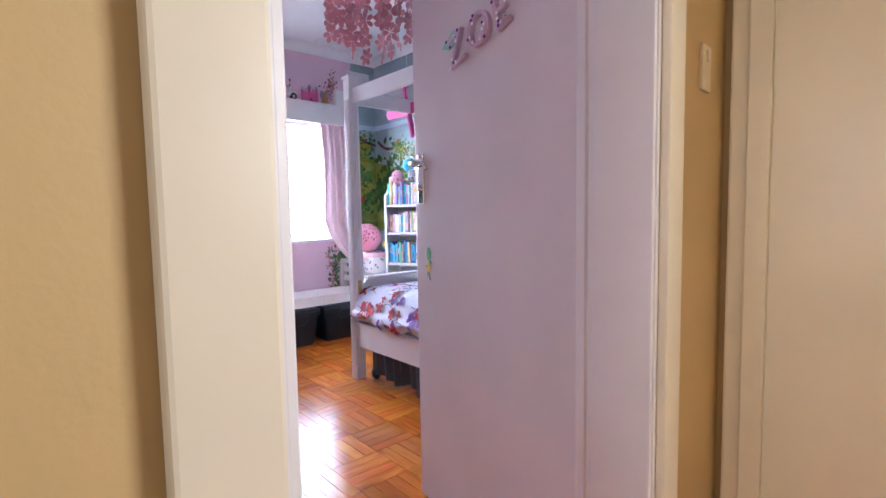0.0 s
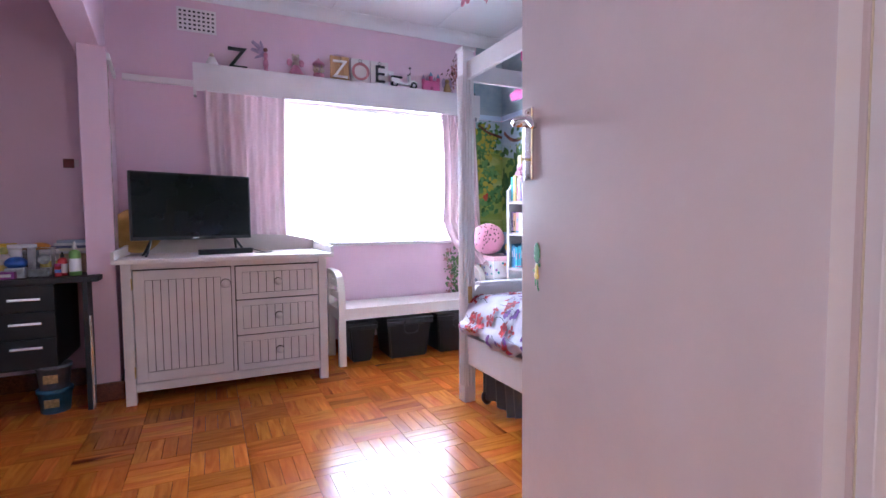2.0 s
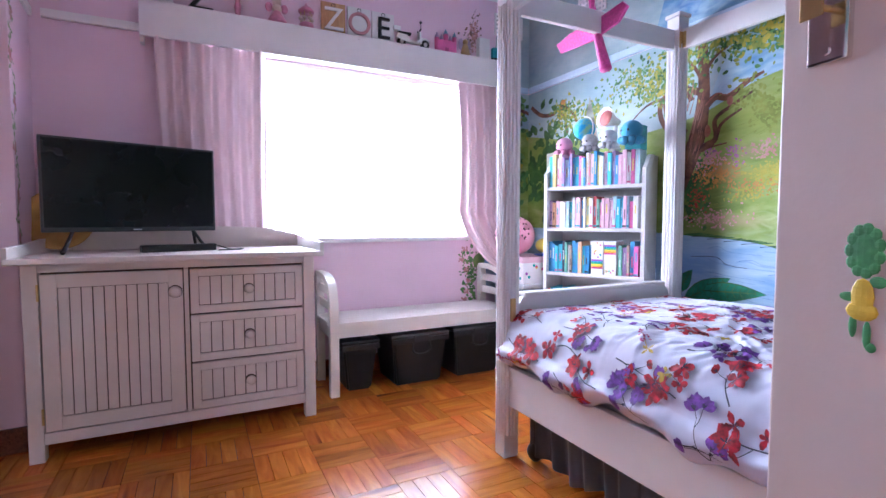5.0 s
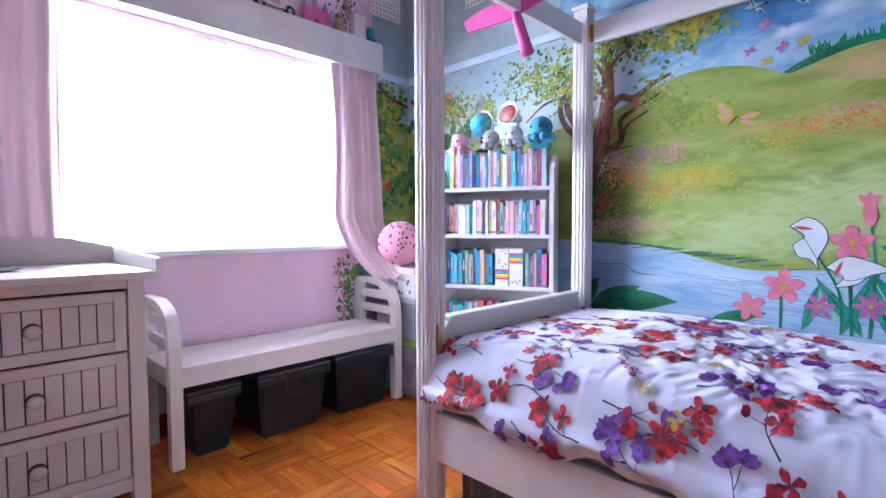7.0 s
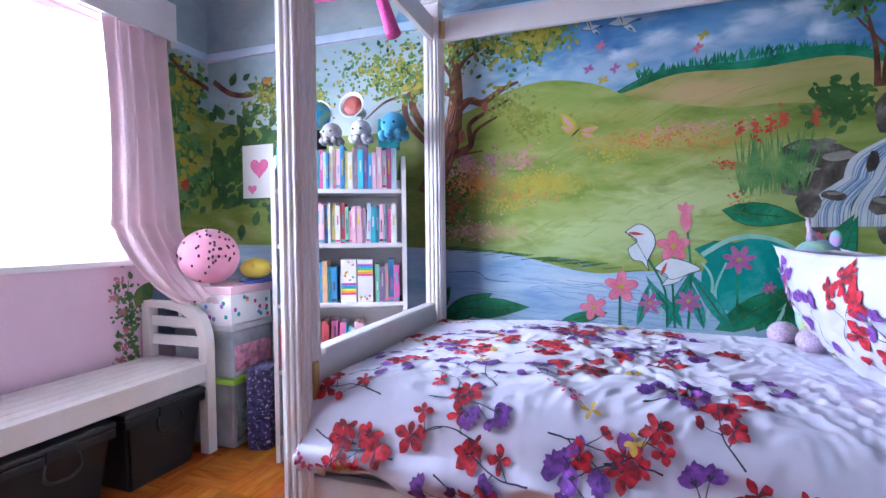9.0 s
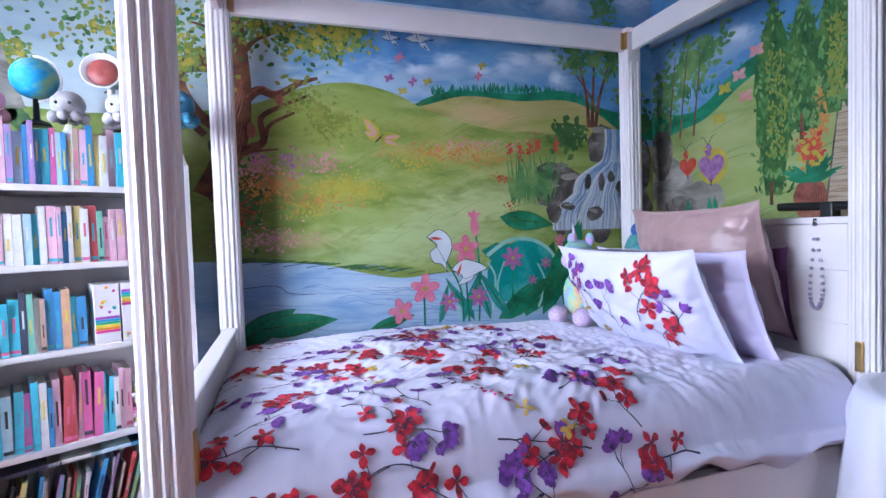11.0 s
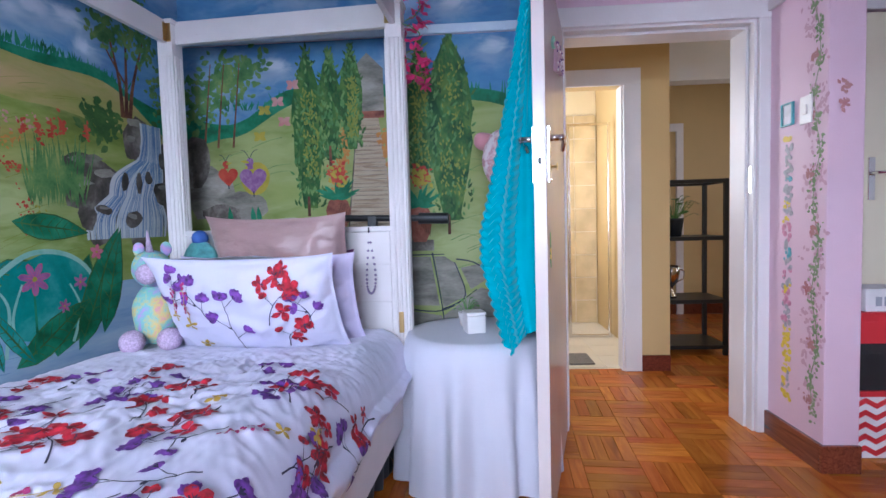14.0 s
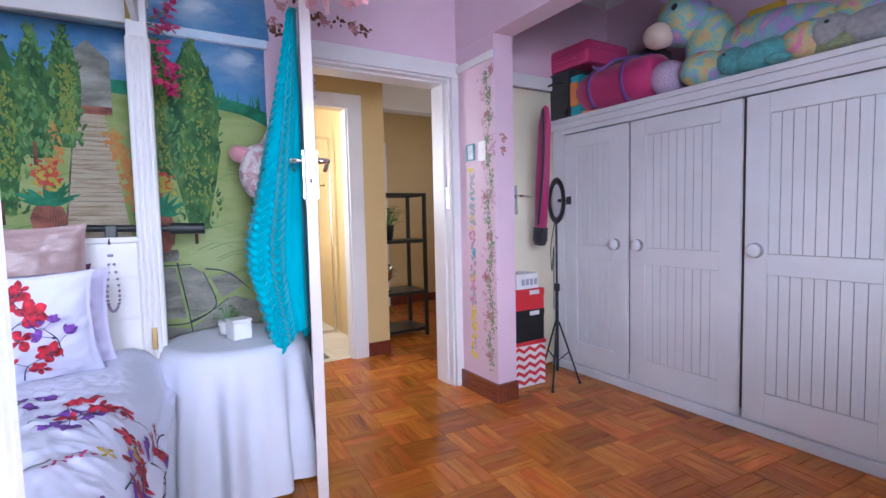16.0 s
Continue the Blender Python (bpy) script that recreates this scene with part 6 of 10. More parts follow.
# the old tree
w1.begin("tree_trunk", C["bark"])
w1.stroke([(-2.38, 1.22), (-2.31, 1.36), (-2.26, 1.48), (-2.24, 1.60), (-2.232, 1.72), (-2.245, 1.95)], 0.060, 0.026)
w1.stroke([(-2.30, 1.67), (-2.35, 1.764), (-2.433, 1.769), (-2.458, 1.668), (-2.402, 1.559), (-2.33, 1.50)], 0.016, 0.022)
w1.stroke([(-2.24, 1.404), (-2.16, 1.45), (-2.165, 1.546), (-2.08, 1.60), (-1.972, 1.649)], 0.018, 0.005)
w1.stroke([(-2.24, 1.60), (-2.17, 1.66), (-2.10, 1.645), (-2.0, 1.70), (-1.93, 1.725)], 0.022, 0.006)
w1.stroke([(-2.33, 1.33), (-2.22, 1.42), (-2.16, 1.45), (-2.13, 1.52), (-2.03, 1.575)], 0.016, 0.005)
w1.stroke([(-2.34, 1.36), (-2.25, 1.40), (-2.10, 1.42)], 0.010, 0.003)
w1.stroke([(-2.24, 1.70), (-2.36, 1.74), (-2.47, 1.72), (-2.50, 1.66), (-2.47, 1.57), (-2.38, 1.47)], 0.020, 0.014)
w1.stroke([(-2.47, 1.72), (-2.60, 1.70), (-2.72, 1.62)], 0.010, 0.003)
w1.stroke([(-2.24, 1.78), (-2.18, 1.86), (-2.10, 1.90)], 0.014, 0.004)
w1.stroke([(-2.24, 1.76), (-2.32, 1.88), (-2.42, 1.92)], 0.012, 0.003)
w1.stroke([(-3.70, 1.92), (-3.58, 1.84), (-3.45, 1.82), (-3.34, 1.85), (-3.24, 1.80), (-3.18, 1.72)], 0.016, 0.012)
w1.stroke([(-3.36, 1.84), (-3.30, 1.75), (-3.28, 1.66)], 0.012, 0.006)
for name, key, n in (("foliage_dark", "mid", 900), ("foliage_dark_green", "dark", 330), ("foliage_olive", "glow", 700), ("foliage_yellow", "yel", 260)):
    w1.begin(name, C[key])
    for u, v, a, b in ((-2.65, 1.86, 0.26, 0.13), (-2.25, 1.93, 0.26, 0.10), (-1.95, 1.88, 0.20, 0.09), (-1.82, 1.93, 0.12, 0.07), (-3.3, 1.78, 0.16, 0.12), (-3.05, 1.72, 0.12, 0.09), (-2.45, 1.78, 0.16, 0.10)):
        w1.dabs(u, v, a, b, n // 7, 0.024)
w1.begin("light_leaf", C["glow"])
for u, v in ((-1.98, 1.60), (-1.86, 1.55), (-1.90, 1.50), (-2.02, 1.68)):
    w1.dabs(u, v, 0.10, 0.05, 46, 0.022)
w1.begin("bark_light", C["terra"])
for k in range(16):
    d = random.uniform(-0.03, 0.04)
    w1.stroke([(-2.30 + d, 1.34 + 0.02 * k), (-2.275 + d, 1.42 + 0.02 * k), (-2.265 + d, 1.48 + 0.02 * k)], 0.003, 0.001)
w1.stroke([(-2.22, 1.63), (-2.16, 1.675), (-2.10, 1.66), (-2.0, 1.715)], 0.005, 0.002)
w1.begin("owl", C["terra"], "small brown owl painted on a branch").blob(-2.205, 1.495, 0.018, 0.032)
w1.begin("owl", C["terra"], "small brown owl painted on a branch").blob(-2.09, 1.625, 0.016, 0.024)
w1.begin("spire", C["stone"]).poly([(-3.06, 1.87), (-3.15, 1.55), (-2.97, 1.55)])
w1.begin("fox_red", C["org"]).blob(-3.33, 1.885, 0.025, 0.02)
# right-hand tree, rocks and waterfall
w1.begin("tree_trunk", C["bark"])
for d in (-0.05, 0, 0.05):
    w1.stroke([(-0.57 + d * 0.4, 1.56), (-0.56 + d * 0.8, 1.72), (-0.55 + d * 2.0, 1.92)], 0.012, 0.004)
w1.stroke([(-0.56, 1.70), (-0.64, 1.80), (-0.68, 1.86)], 0.006, 0.002)
w1.begin("foliage", C["mid"])
for u, v, a, b, n in ((-0.66, 1.90, 0.10, 0.06, 90), (-0.46, 1.92, 0.12, 0.08, 110), (-0.50, 2.18, 0.07, 0.10, 90), (-0.44, 2.30, 0.05, 0.08, 50), (-0.36, 1.72, 0.08, 0.10, 60)):
    w1.dabs(u, v, a, b, n, 0.03)
w1.begin("bush", C["dark"])
w1.dabs(-0.70, 1.52, 0.10, 0.07, 110, 0.035)
w1.dabs(-0.28, 1.58, 0.10, 0.10, 90, 0.035)
w1.begin("rock", C["rock"])
for u, v, a, b in ((-0.78, 1.33, 0.11, 0.05), (-0.80, 1.22, 0.10, 0.08), (-0.70, 1.27, 0.09, 0.07), (-0.52, 1.48, 0.07, 0.10), (-0.30, 1.36, 0.10, 0.16), (-0.30, 1.14, 0.10, 0.10), (-0.66, 1.13, 0.05, 0.03), (-0.74, 1.06, 0.07, 0.04), (-0.53, 1.02, 0.06, 0.05)):
    w1.blob(u, v, a, b, random.uniform(-0.3, 0.3), 14, 0.16)
w1.begin("rock_light", C["stone"])
for u, v, a, b in ((-0.79, 1.36, 0.07, 0.018), (-0.82, 1.27, 0.05, 0.020), (-0.70, 1.31, 0.05, 0.02), (-0.53, 1.55, 0.04, 0.02), (-0.28, 1.47, 0.05, 0.03)):
    w1.blob(u, v, a, b, random.uniform(-0.4, 0.2), 12, 0.25)
for name, key, n, wd in (("waterfall", "gull", 60, 0.008), ("waterfall", "white", 90, 0.0045), ("waterfall_line", "wash", 44, 0.0018)):
    w1.begin(name, C[key], "painted waterfall between dark rocks")
    for k in range(n):
        t = random.random()
        u0, u1, u2, u3 = -0.49 + 0.11 * t, -0.52 + 0.14 * t, -0.66 + 0.29 * t, -0.80 + 0.44 * t
        j = random.uniform(-0.01, 0.01)
        w1.stroke([(u0 + j, 1.555), (u0 + j, 1.47), (u1 + j, 1.385)], wd * 0.8, wd * 0.6)
        w1.stroke([(u1 + j, 1.385), (u2, 1.30 + j), (u2 - 0.03, 1.22)], wd, wd * 0.8)
        w1.stroke([(u2 - 0.03, 1.22), (u3, 1.13 + j), (u3 - 0.01, 1.04)], wd, wd * 0.6)
w1.begin("rock", C["rock"])
for u, v, a, b in ((-0.60, 1.285, 0.020, 0.045), (-0.52, 1.28, 0.018, 0.05), (-0.46, 1.31, 0.022, 0.03), (-0.565, 1.12, 0.052, 0.038), (-0.72, 1.16, 0.040, 0.018), (-0.38, 1.24, 0.05, 0.055), (-0.36, 1.40, 0.03, 0.04), (-0.545, 1.44, 0.045, 0.06), (-0.80, 1.13, 0.04, 0.05)):
    w1.blob(u, v, a, b, random.uniform(-0.3, 0.3), 12, 0.16)
w1.begin("rock_light", C["stone"])
for u, v, a, b in ((-0.57, 1.135, 0.030, 0.012), (-0.37, 1.275, 0.03, 0.012), (-0.55, 1.475, 0.025, 0.014), (-0.72, 1.168, 0.025, 0.007)):
    w1.blob(u, v, a, b, random.uniform(-0.3, 0.3), 12, 0.2)
w1.begin("reed_grass", C["mid"])
for k in range(90):
    u = random.uniform(-1.03, -0.80)
    w1.leaf(u, 1.16 + random.uniform(0, 0.06), 1.57 + random.gauss(0, 0.16), random.uniform(0.12, 0.26), 0.004)
w1.begin("reed_flower", C["red"])
for u, v in ((-1.04, 1.44), (-0.98, 1.43), (-0.93, 1.45), (-0.89, 1.47), (-0.78, 1.47)):
    w1.dabs(u, v, 0.010, 0.035, 26, 0.016)
# lilies and big leaves by the water
def petals(w, name, key, edge, u, v, r, n, a0):
    """A flat flower of round petals with a darker edge and a few lines."""
    for nm, mt, k in ((name + "_edge", edge, 1.0), (name, key, 0.88)):
        w.begin(nm, C[mt], "painted flower by the river")
        for i in range(n):
            a = a0 + 6.2832 * i / n
            w.blob(u + r * 0.52 * math.cos(a), v + r * 0.52 * math.sin(a), r * 0.48 * k, r * (0.30 if n < 6 else 0.20) * k, a, 14, 0.05)
    w.begin(name + "_heart", C["yel"]).blob(u, v, r * 0.16, r * 0.16, 0, 10)
    w.begin(name + "_line", C[edge])
    for i in range(n):
        a = a0 + 6.2832 * i / n
        w.stroke([(u + r * 0.15 * math.cos(a), v + r * 0.15 * math.sin(a)), (u + r * 0.6 * math.cos(a), v + r * 0.6 * math.sin(a))], 0.0012, 0.0006)


def broad_leaf(w, u, v, a, ln, wd, bend, key="tealdk"):
    """A big painted leaf: dark rim, teal blade, dark midrib and side veins."""
    for nm, mt, k in (("leaf_rim", "dark", 1.0), ("big_leaf", key, 0.90)):
        w.begin(nm, C[mt], "big painted leaf").leaf(u, v, a, ln * (0.985 if k < 1 else 1), wd * k, bend)
    w.begin("leaf_vein", C["dark"]).leaf(u, v, a, ln * 0.96, 0.0035, bend)
    ca, sa = math.cos(a), math.sin(a)
    for k in range(1, 9):
        t = k / 9.5
        o = bend * ln * math.sin(math.pi * t * 0.5) ** 2
        x0, y0 = u + ln * t * ca - o * sa, v + ln * t * sa + o * ca
        for q in (-1, 1):
            ww = wd * math.sin(math.pi * t ** 0.8) * 0.85
            x1, y1 = x0 + ww * 0.7 * ca - q * ww * sa, y0 + ww * 0.7 * sa + q * ww * ca
            w.stroke([(x0, y0), ((x0 + x1) / 2, (y0 + y1) / 2 + 0.004), (x1, y1)], 0.0016, 0.0006)


broad_leaf(w1, -0.97, 0.62, 1.25, 0.40, 0.10, -0.10)
broad_leaf(w1, -1.20, 0.955, -0.10, 0.44, 0.075, -0.28, "teal")
w1.begin("pool_leaf", C["teal"], "wide round painted leaf").blob(-0.98, 0.84, 0.19, 0.155, 0.15, 24, 0.03)
w1.begin("leaf_light", C["rim"])
w1.stroke([(-1.17, 0.93), (-1.05, 1.0), (-0.92, 0.995), (-0.82, 0.93), (-0.775, 0.82), (-0.80, 0.70)], 0.010, 0.007)
for pts in ([(-1.10, 0.66), (-1.12, 0.78), (-1.08, 0.90)], [(-1.28, 0.70), (-1.20, 0.84), (-1.25, 0.93)], [(-1.33, 0.66), (-1.30, 0.78), (-1.34, 0.86)], [(-0.90, 0.66), (-0.86, 0.78), (-0.90, 0.88)], [(-1.15, 0.66), (-1.13, 0.82), (-1.17, 0.90)]):
    w1.stroke(pts, 0.007, 0.003)
broad_leaf(w1, -1.10, 1.115, -0.22, 0.30, 0.050, 0.06)
broad_leaf(w1, -0.88, 0.62, 1.02, 0.52, 0.065, 0.10)
broad_leaf(w1, -0.76, 0.66, 1.25, 0.44, 0.055, 0.05)
broad_leaf(w1, -1.12, 0.62, 0.45, 0.36, 0.055, 0.10)
for u, a, ln, wd, bd in ((-1.24, 2.0, 0.26, 0.022, 0.15), (-1.30, 1.3, 0.30, 0.022, -0.1), (-1.42, 1.2, 0.20, 0.018, 0.1), (-1.16, 1.75, 0.24, 0.022, 0.1), (-1.05, 2.3, 0.30, 0.025, -0.1)):
    broad_leaf(w1, u, 0.62, a, ln, wd, bd, "teal")
for u, v, a, ln, wd in ((-2.32, 0.60, 0.45, 0.30, 0.055), (-2.24, 0.665, 0.0, 0.36, 0.05), (-2.36, 0.64, 0.9, 0.16, 0.04), (-1.75, 0.62, 0.2, 0.22, 0.028)):
    broad_leaf(w1, u, v, a, ln, wd, 0.05)
w1.begin("stem", C["tealdk"])
for pts in ([(-1.30, 0.62), (-1.31, 0.78), (-1.38, 0.92)], [(-1.22, 0.62), (-1.21, 0.85), (-1.225, 1.03)], [(-1.49, 0.62), (-1.49, 0.75)], [(-1.27, 0.62), (-1.285, 0.90)], [(-1.04, 0.62), (-1.04, 0.86)]):
    w1.stroke(pts, 0.005, 0.004)
for pts, sp in (([(-1.468, 1.029), (-1.412, 1.062), (-1.362, 1.03), (-1.348, 0.975), (-1.378, 0.90), (-1.372, 0.862), (-1.40, 0.90), (-1.437, 0.91), (-1.455, 0.955), (-1.42, 0.99)], (-1.455, 1.025, -0.12)), ([(-1.352, 0.872), (-1.30, 0.915), (-1.235, 0.905), (-1.175, 0.872), (-1.225, 0.848), (-1.26, 0.815), (-1.32, 0.80), (-1.30, 0.84)], (-1.325, 0.84, 1.2))):
    q = [(p.x, p.y) for p in spline([(*c, 0) for c in pts + pts[:1]], 5)]
    w1.begin("lily", C["white"], "white arum lily with a fine dark outline").poly(q[:-1])
    w1.begin("lily_outline", C["ink"]).stroke(q, 0.0016)
    w1.stroke([pts[0], ((pts[0][0] + pts[4][0]) / 2, pts[0][1] - 0.045), pts[4]], 0.0012)
    w1.begin("lily_spadix", C["red"]).leaf(sp[0], sp[1], sp[2], 0.065, 0.007)
petals(w1, "pink_bloom", "pink", "petalrim", -1.278, 0.967, 0.068, 5, 0.35)
petals(w1, "pink_bloom", "pink", "petalrim", -1.484, 0.790, 0.072, 5, 0.25)
petals(w1, "mauve_bloom", "mauve", "petalrim", -1.035, 0.912, 0.060, 7, 0.2)
petals(w1, "mauve_bloom", "mauve", "petalrim", -1.219, 0.736, 0.052, 7, 0.5)
petals(w1, "mauve_bloom", "mauve", "petalrim", -1.368, 0.722, 0.050, 6, 0.1)
petals(w1, "mauve_bloom", "pink", "petalrim", -1.60, 0.695, 0.060, 5, 0.6)
petals(w1, "small_bloom", "pink", "petalrim", -0.773, 0.991, 0.032, 5, 0.1)
petals(w1, "small_bloom", "mauve", "petalrim", -0.856, 0.881, 0.032, 6, 0.4)
petals(w1, "small_bloom", "mauve", "petalrim", -0.93, 0.80, 0.026, 6, 0.2)
w1.begin("bud", C["pink"], "pink lily bud")
w1.leaf(-1.228, 1.02, 1.62, 0.125, 0.022)
for a in (0.7, 1.5, 2.3):
    w1.leaf(-1.234, 1.11, a, 0.045, 0.012)
# butterflies and birds
w1.begin("butterfly", C["yel"], "yellow painted butterfly with pink wing edges")
for a, ln, wd in ((2.25, 0.115, 0.026), (2.75, 0.075, 0.022), (0.15, 0.095, 0.024), (-0.35, 0.085, 0.020)):
    w1.leaf(-1.67, 1.475, a, ln, wd)
w1.begin("butterfly_mark", C["rose"])
for a, ln, wd in ((2.25, 0.085, 0.010), (2.75, 0.055, 0.008), (0.15, 0.070, 0.009), (-0.35, 0.060, 0.008)):
    w1.leaf(-1.67 + 0.02 * math.cos(a), 1.475 + 0.02 * math.sin(a), a, ln, wd)
w1.begin("butterfly_body", C["bark"]).leaf(-1.695, 1.455, 0.75, 0.06, 0.004)
for u, v, key in ((-1.57, 1.84, "pink"), (-1.62, 1.745, "mauve"), (-1.51, 1.735, "mauve"), (-1.44, 1.74, "yel"), (-1.17, 1.83, "yel"), (-1.19, 1.78, "pink"), (-1.56, 1.69, "yel")):
    w1.begin("butterfly", C[key], "small painted butterfly")
    a0 = random.uniform(0, 1)
    for a in (0.5, 2.4, -0.5, 3.6):
        w1.leaf(u, v, a + a0, 0.026, 0.007)
w1.begin("bird", C["gull"], "white seagull painted in the sky")
for u, v, s in ((-1.61, 1.92, 0.8), (-1.48, 1.925, 1.2)):
    w1.leaf(u - 0.05 * s, v, 0.1, 0.10 * s, 0.012 * s)
    w1.leaf(u, v, 1.9, 0.06 * s, 0.012 * s)
    w1.leaf(u, v, -0.7, 0.06 * s, 0.010 * s)
w1.begin("bird_outline", C["ink"])
for u, v, s in ((-1.61, 1.92, 0.8), (-1.48, 1.925, 1.2)):
    w1.stroke([(u - 0.05 * s, v), (u, v - 0.012 * s), (u + 0.05 * s, v + 0.005)], 0.0015)
    w1.leaf(u + 0.045 * s, v, 0.3, 0.02 * s, 0.005)
    w1.stroke([(u, v), (u - 0.02 * s, v + 0.055 * s)], 0.0018)
    w1.leaf(u + 0.02 * s, v - 0.02 * s, -0.7, 0.025, 0.004)
w1.end()

# strip of the landscape on the window wall, and roses under the sill
mv = thing("mural", (XW, 3.1, 0), "painted dark trees beside the window", "mural")
w3 = Wallpaint(mv, lambda u, v, d: Vector((XW + 0.002 + d, u, v)))
w3.begin("sky", C["skypale"]).poly([(2.99, 1.75), (YM, 1.75), (YM, 2.028), (2.99, 2.028)])
w3.begin("upper_sky", C["skypale"]).poly([(2.93, 2.077), (YM, 2.077), (YM, CE - 0.084), (3.0, CE - 0.084)])
w3.begin("grass", C["hill"]).poly([(2.86, 0.98), (YM, 0.98), (YM, 1.76), (2.86, 1.76)])
w3.begin("river", C["river"]).poly([(2.86, 0.5), (YM, 0.5), (YM, 0.98), (2.86, 1.0)])
for key, n in (("dark", 260), ("mid", 200), ("yel", 70)):
    w3.begin("foliage", C[key])
    w3.dabs(3.08, 1.85, 0.14, 0.14, n // 2, 0.05)
    w3.dabs(3.05, 1.45, 0.18, 0.25, n // 2, 0.06)
w3.begin("branch", C["bark"])
w3.stroke([(3.02, 1.98), (3.12, 1.92), (3.2, 1.90), (YM, 1.88)], 0.010, 0.014)
w3.begin("red_bloom", C["red"]).dabs(3.1, 1.32, 0.02, 0.02, 12, 0.03)
w3.begin("vine", C["mid"])
for k in range(5):
    w3.stroke([(2.74, 0.42 + 0.08 * k), (2.72 + random.uniform(-0.04, 0.06), 0.50 + 0.08 * k)], 0.003, 0.001)
w3.dabs(2.74, 0.62, 0.07, 0.22, 120, 0.03)
w3.leaf(2.78, 0.68, 0.9, 0.16, 0.05)
w3.begin("rose_bloom", C["rose"])
for v in (0.44, 0.50, 0.58, 0.66, 0.74, 0.82):
    w3.dabs(2.69 + random.uniform(-0.03, 0.04), v, 0.025, 0.02, 18, 0.016)
w3.end()
mw = thing("mural", (XW, 2.8, 2.2), "painted rose vine over the pelmet end", "mural")
w4 = Wallpaint(mw, lambda u, v, d: Vector((XW + 0.002 + d, u, v)))
w4.begin("vine", C["bark"])
for k in range(7):
    w4.stroke([(2.76, 2.24 + 0.05 * k), (2.72 + random.uniform(-0.06, 0.08), 2.30 + 0.05 * k)], 0.002, 0.001)
w4.dabs(2.76, 2.42, 0.07, 0.12, 70, 0.02)
w4.begin("rose_bloom", C["rose"]).dabs(2.77, 2.40, 0.05, 0.10, 70, 0.018)
w4.end()

# ---- headboard wall ----
FRAME = EAST
mh = thing("mural", (XD, 2.4, 0), "painted garden with cypresses, path and flower pots", "mural")
w2 = Wallpaint(mh, lambda u, v, d: Vector((XD - 0.002 - d, u, v)))
w2.begin("sky", C["sky_head"]).poly([(1.575, 1.45), (YM + 0.1, 1.45), (YM + 0.1, 1.988), (1.575, 1.988)])
w2.begin("upper_sky", C["sky_head"]).poly([(1.545, 2.037), (YM + 0.1, 2.037), (YM + 0.1, CE - 0.084), (1.60, CE - 0.084)])
w2.begin("far_hedge", C["tealdk"]).band([(1.575, 1.4), (2.3, 1.4), (YM + 0.1, 1.4)], [(1.575, 1.67), (1.75, 1.72), (2.2, 1.76), (2.7, 1.76), (2.95, 1.62), (3.1, 1.60), (YM + 0.1, 1.68)])
for k in range(120):
    u = random.uniform(1.6, 3.1)
    w2.leaf(u, 1.66, 1.57 + random.gauss(0, 0.3), 0.05 + (0.05 if u < 2.8 else 0), 0.004)
w2.begin("meadow", C["meadow"]).band([(1.575, 0.2), (2.3, 0.2), (YM + 0.1, 0.2)], [(1.575, 1.60), (1.75, 1.66), (2.2, 1.70), (2.65, 1.70), (2.95, 1.55), (3.1, 1.52), (YM + 0.1, 1.45)])
w2.begin("brush_streak", C["mid"])
for k in range(60):
    u, v = random.uniform(1.6, 3.1), random.uniform(0.75, 1.5)
    w2.stroke([(u, v), (u - 0.08, v + 0.03), (u - 0.16, v + random.uniform(0, 0.06))], 0.0015, 0.0007)
w2.begin("hillside_tree", C["mid"])
for u, v, a, b, n in ((3.05, 1.82, 0.14, 0.12, 200), (3.18, 1.70, 0.10, 0.14, 140), (2.92, 1.88, 0.08, 0.06, 60)):
    w2.dabs(u, v, a, b, n, 0.035)
w2.begin("hillside_trunk", C["bark"])
for u in (3.0, 3.08, 3.15):
    w2.stroke([(u + 0.02, 1.48), (u, 1.65), (u - 0.03, 1.90)], 0.006, 0.002)
w2.begin("path", C["brick"]).poly([(2.18, 0.95), (2.45, 0.95), (2.375, 1.60), (2.27, 1.60)])
w2.begin("house", C["stone"]).poly([(2.24, 1.62), (2.40, 1.62), (2.40, 1.84), (2.32, 1.92), (2.24, 1.84)])
w2.begin("house_roof", C["terra"]).poly([(2.24, 1.60), (2.40, 1.60), (2.40, 1.635), (2.24, 1.635)])
w2.begin("path_line", C["rock"])
for k in range(30):
    v = 0.97 + k * 0.0205
    h = 0.135 - 0.085 * (v - 0.95) / 0.65
    w2.stroke([(2.32 - h, v), (2.32 + h, v + 0.001)], 0.0007)
w2.stroke([(2.445, 1.0), (2.38, 1.58)], 0.004, 0.002)
w2.begin("flower_bed", C["org"])
for k in range(10):
    w2.dabs(2.46 - 0.007 * k + 0.03, 1.25 + 0.035 * k, 0.025, 0.03, 40, 0.015)
    w2.dabs(2.17 + 0.008 * k, 1.20 + 0.035 * k, 0.03, 0.03, 18, 0.022)
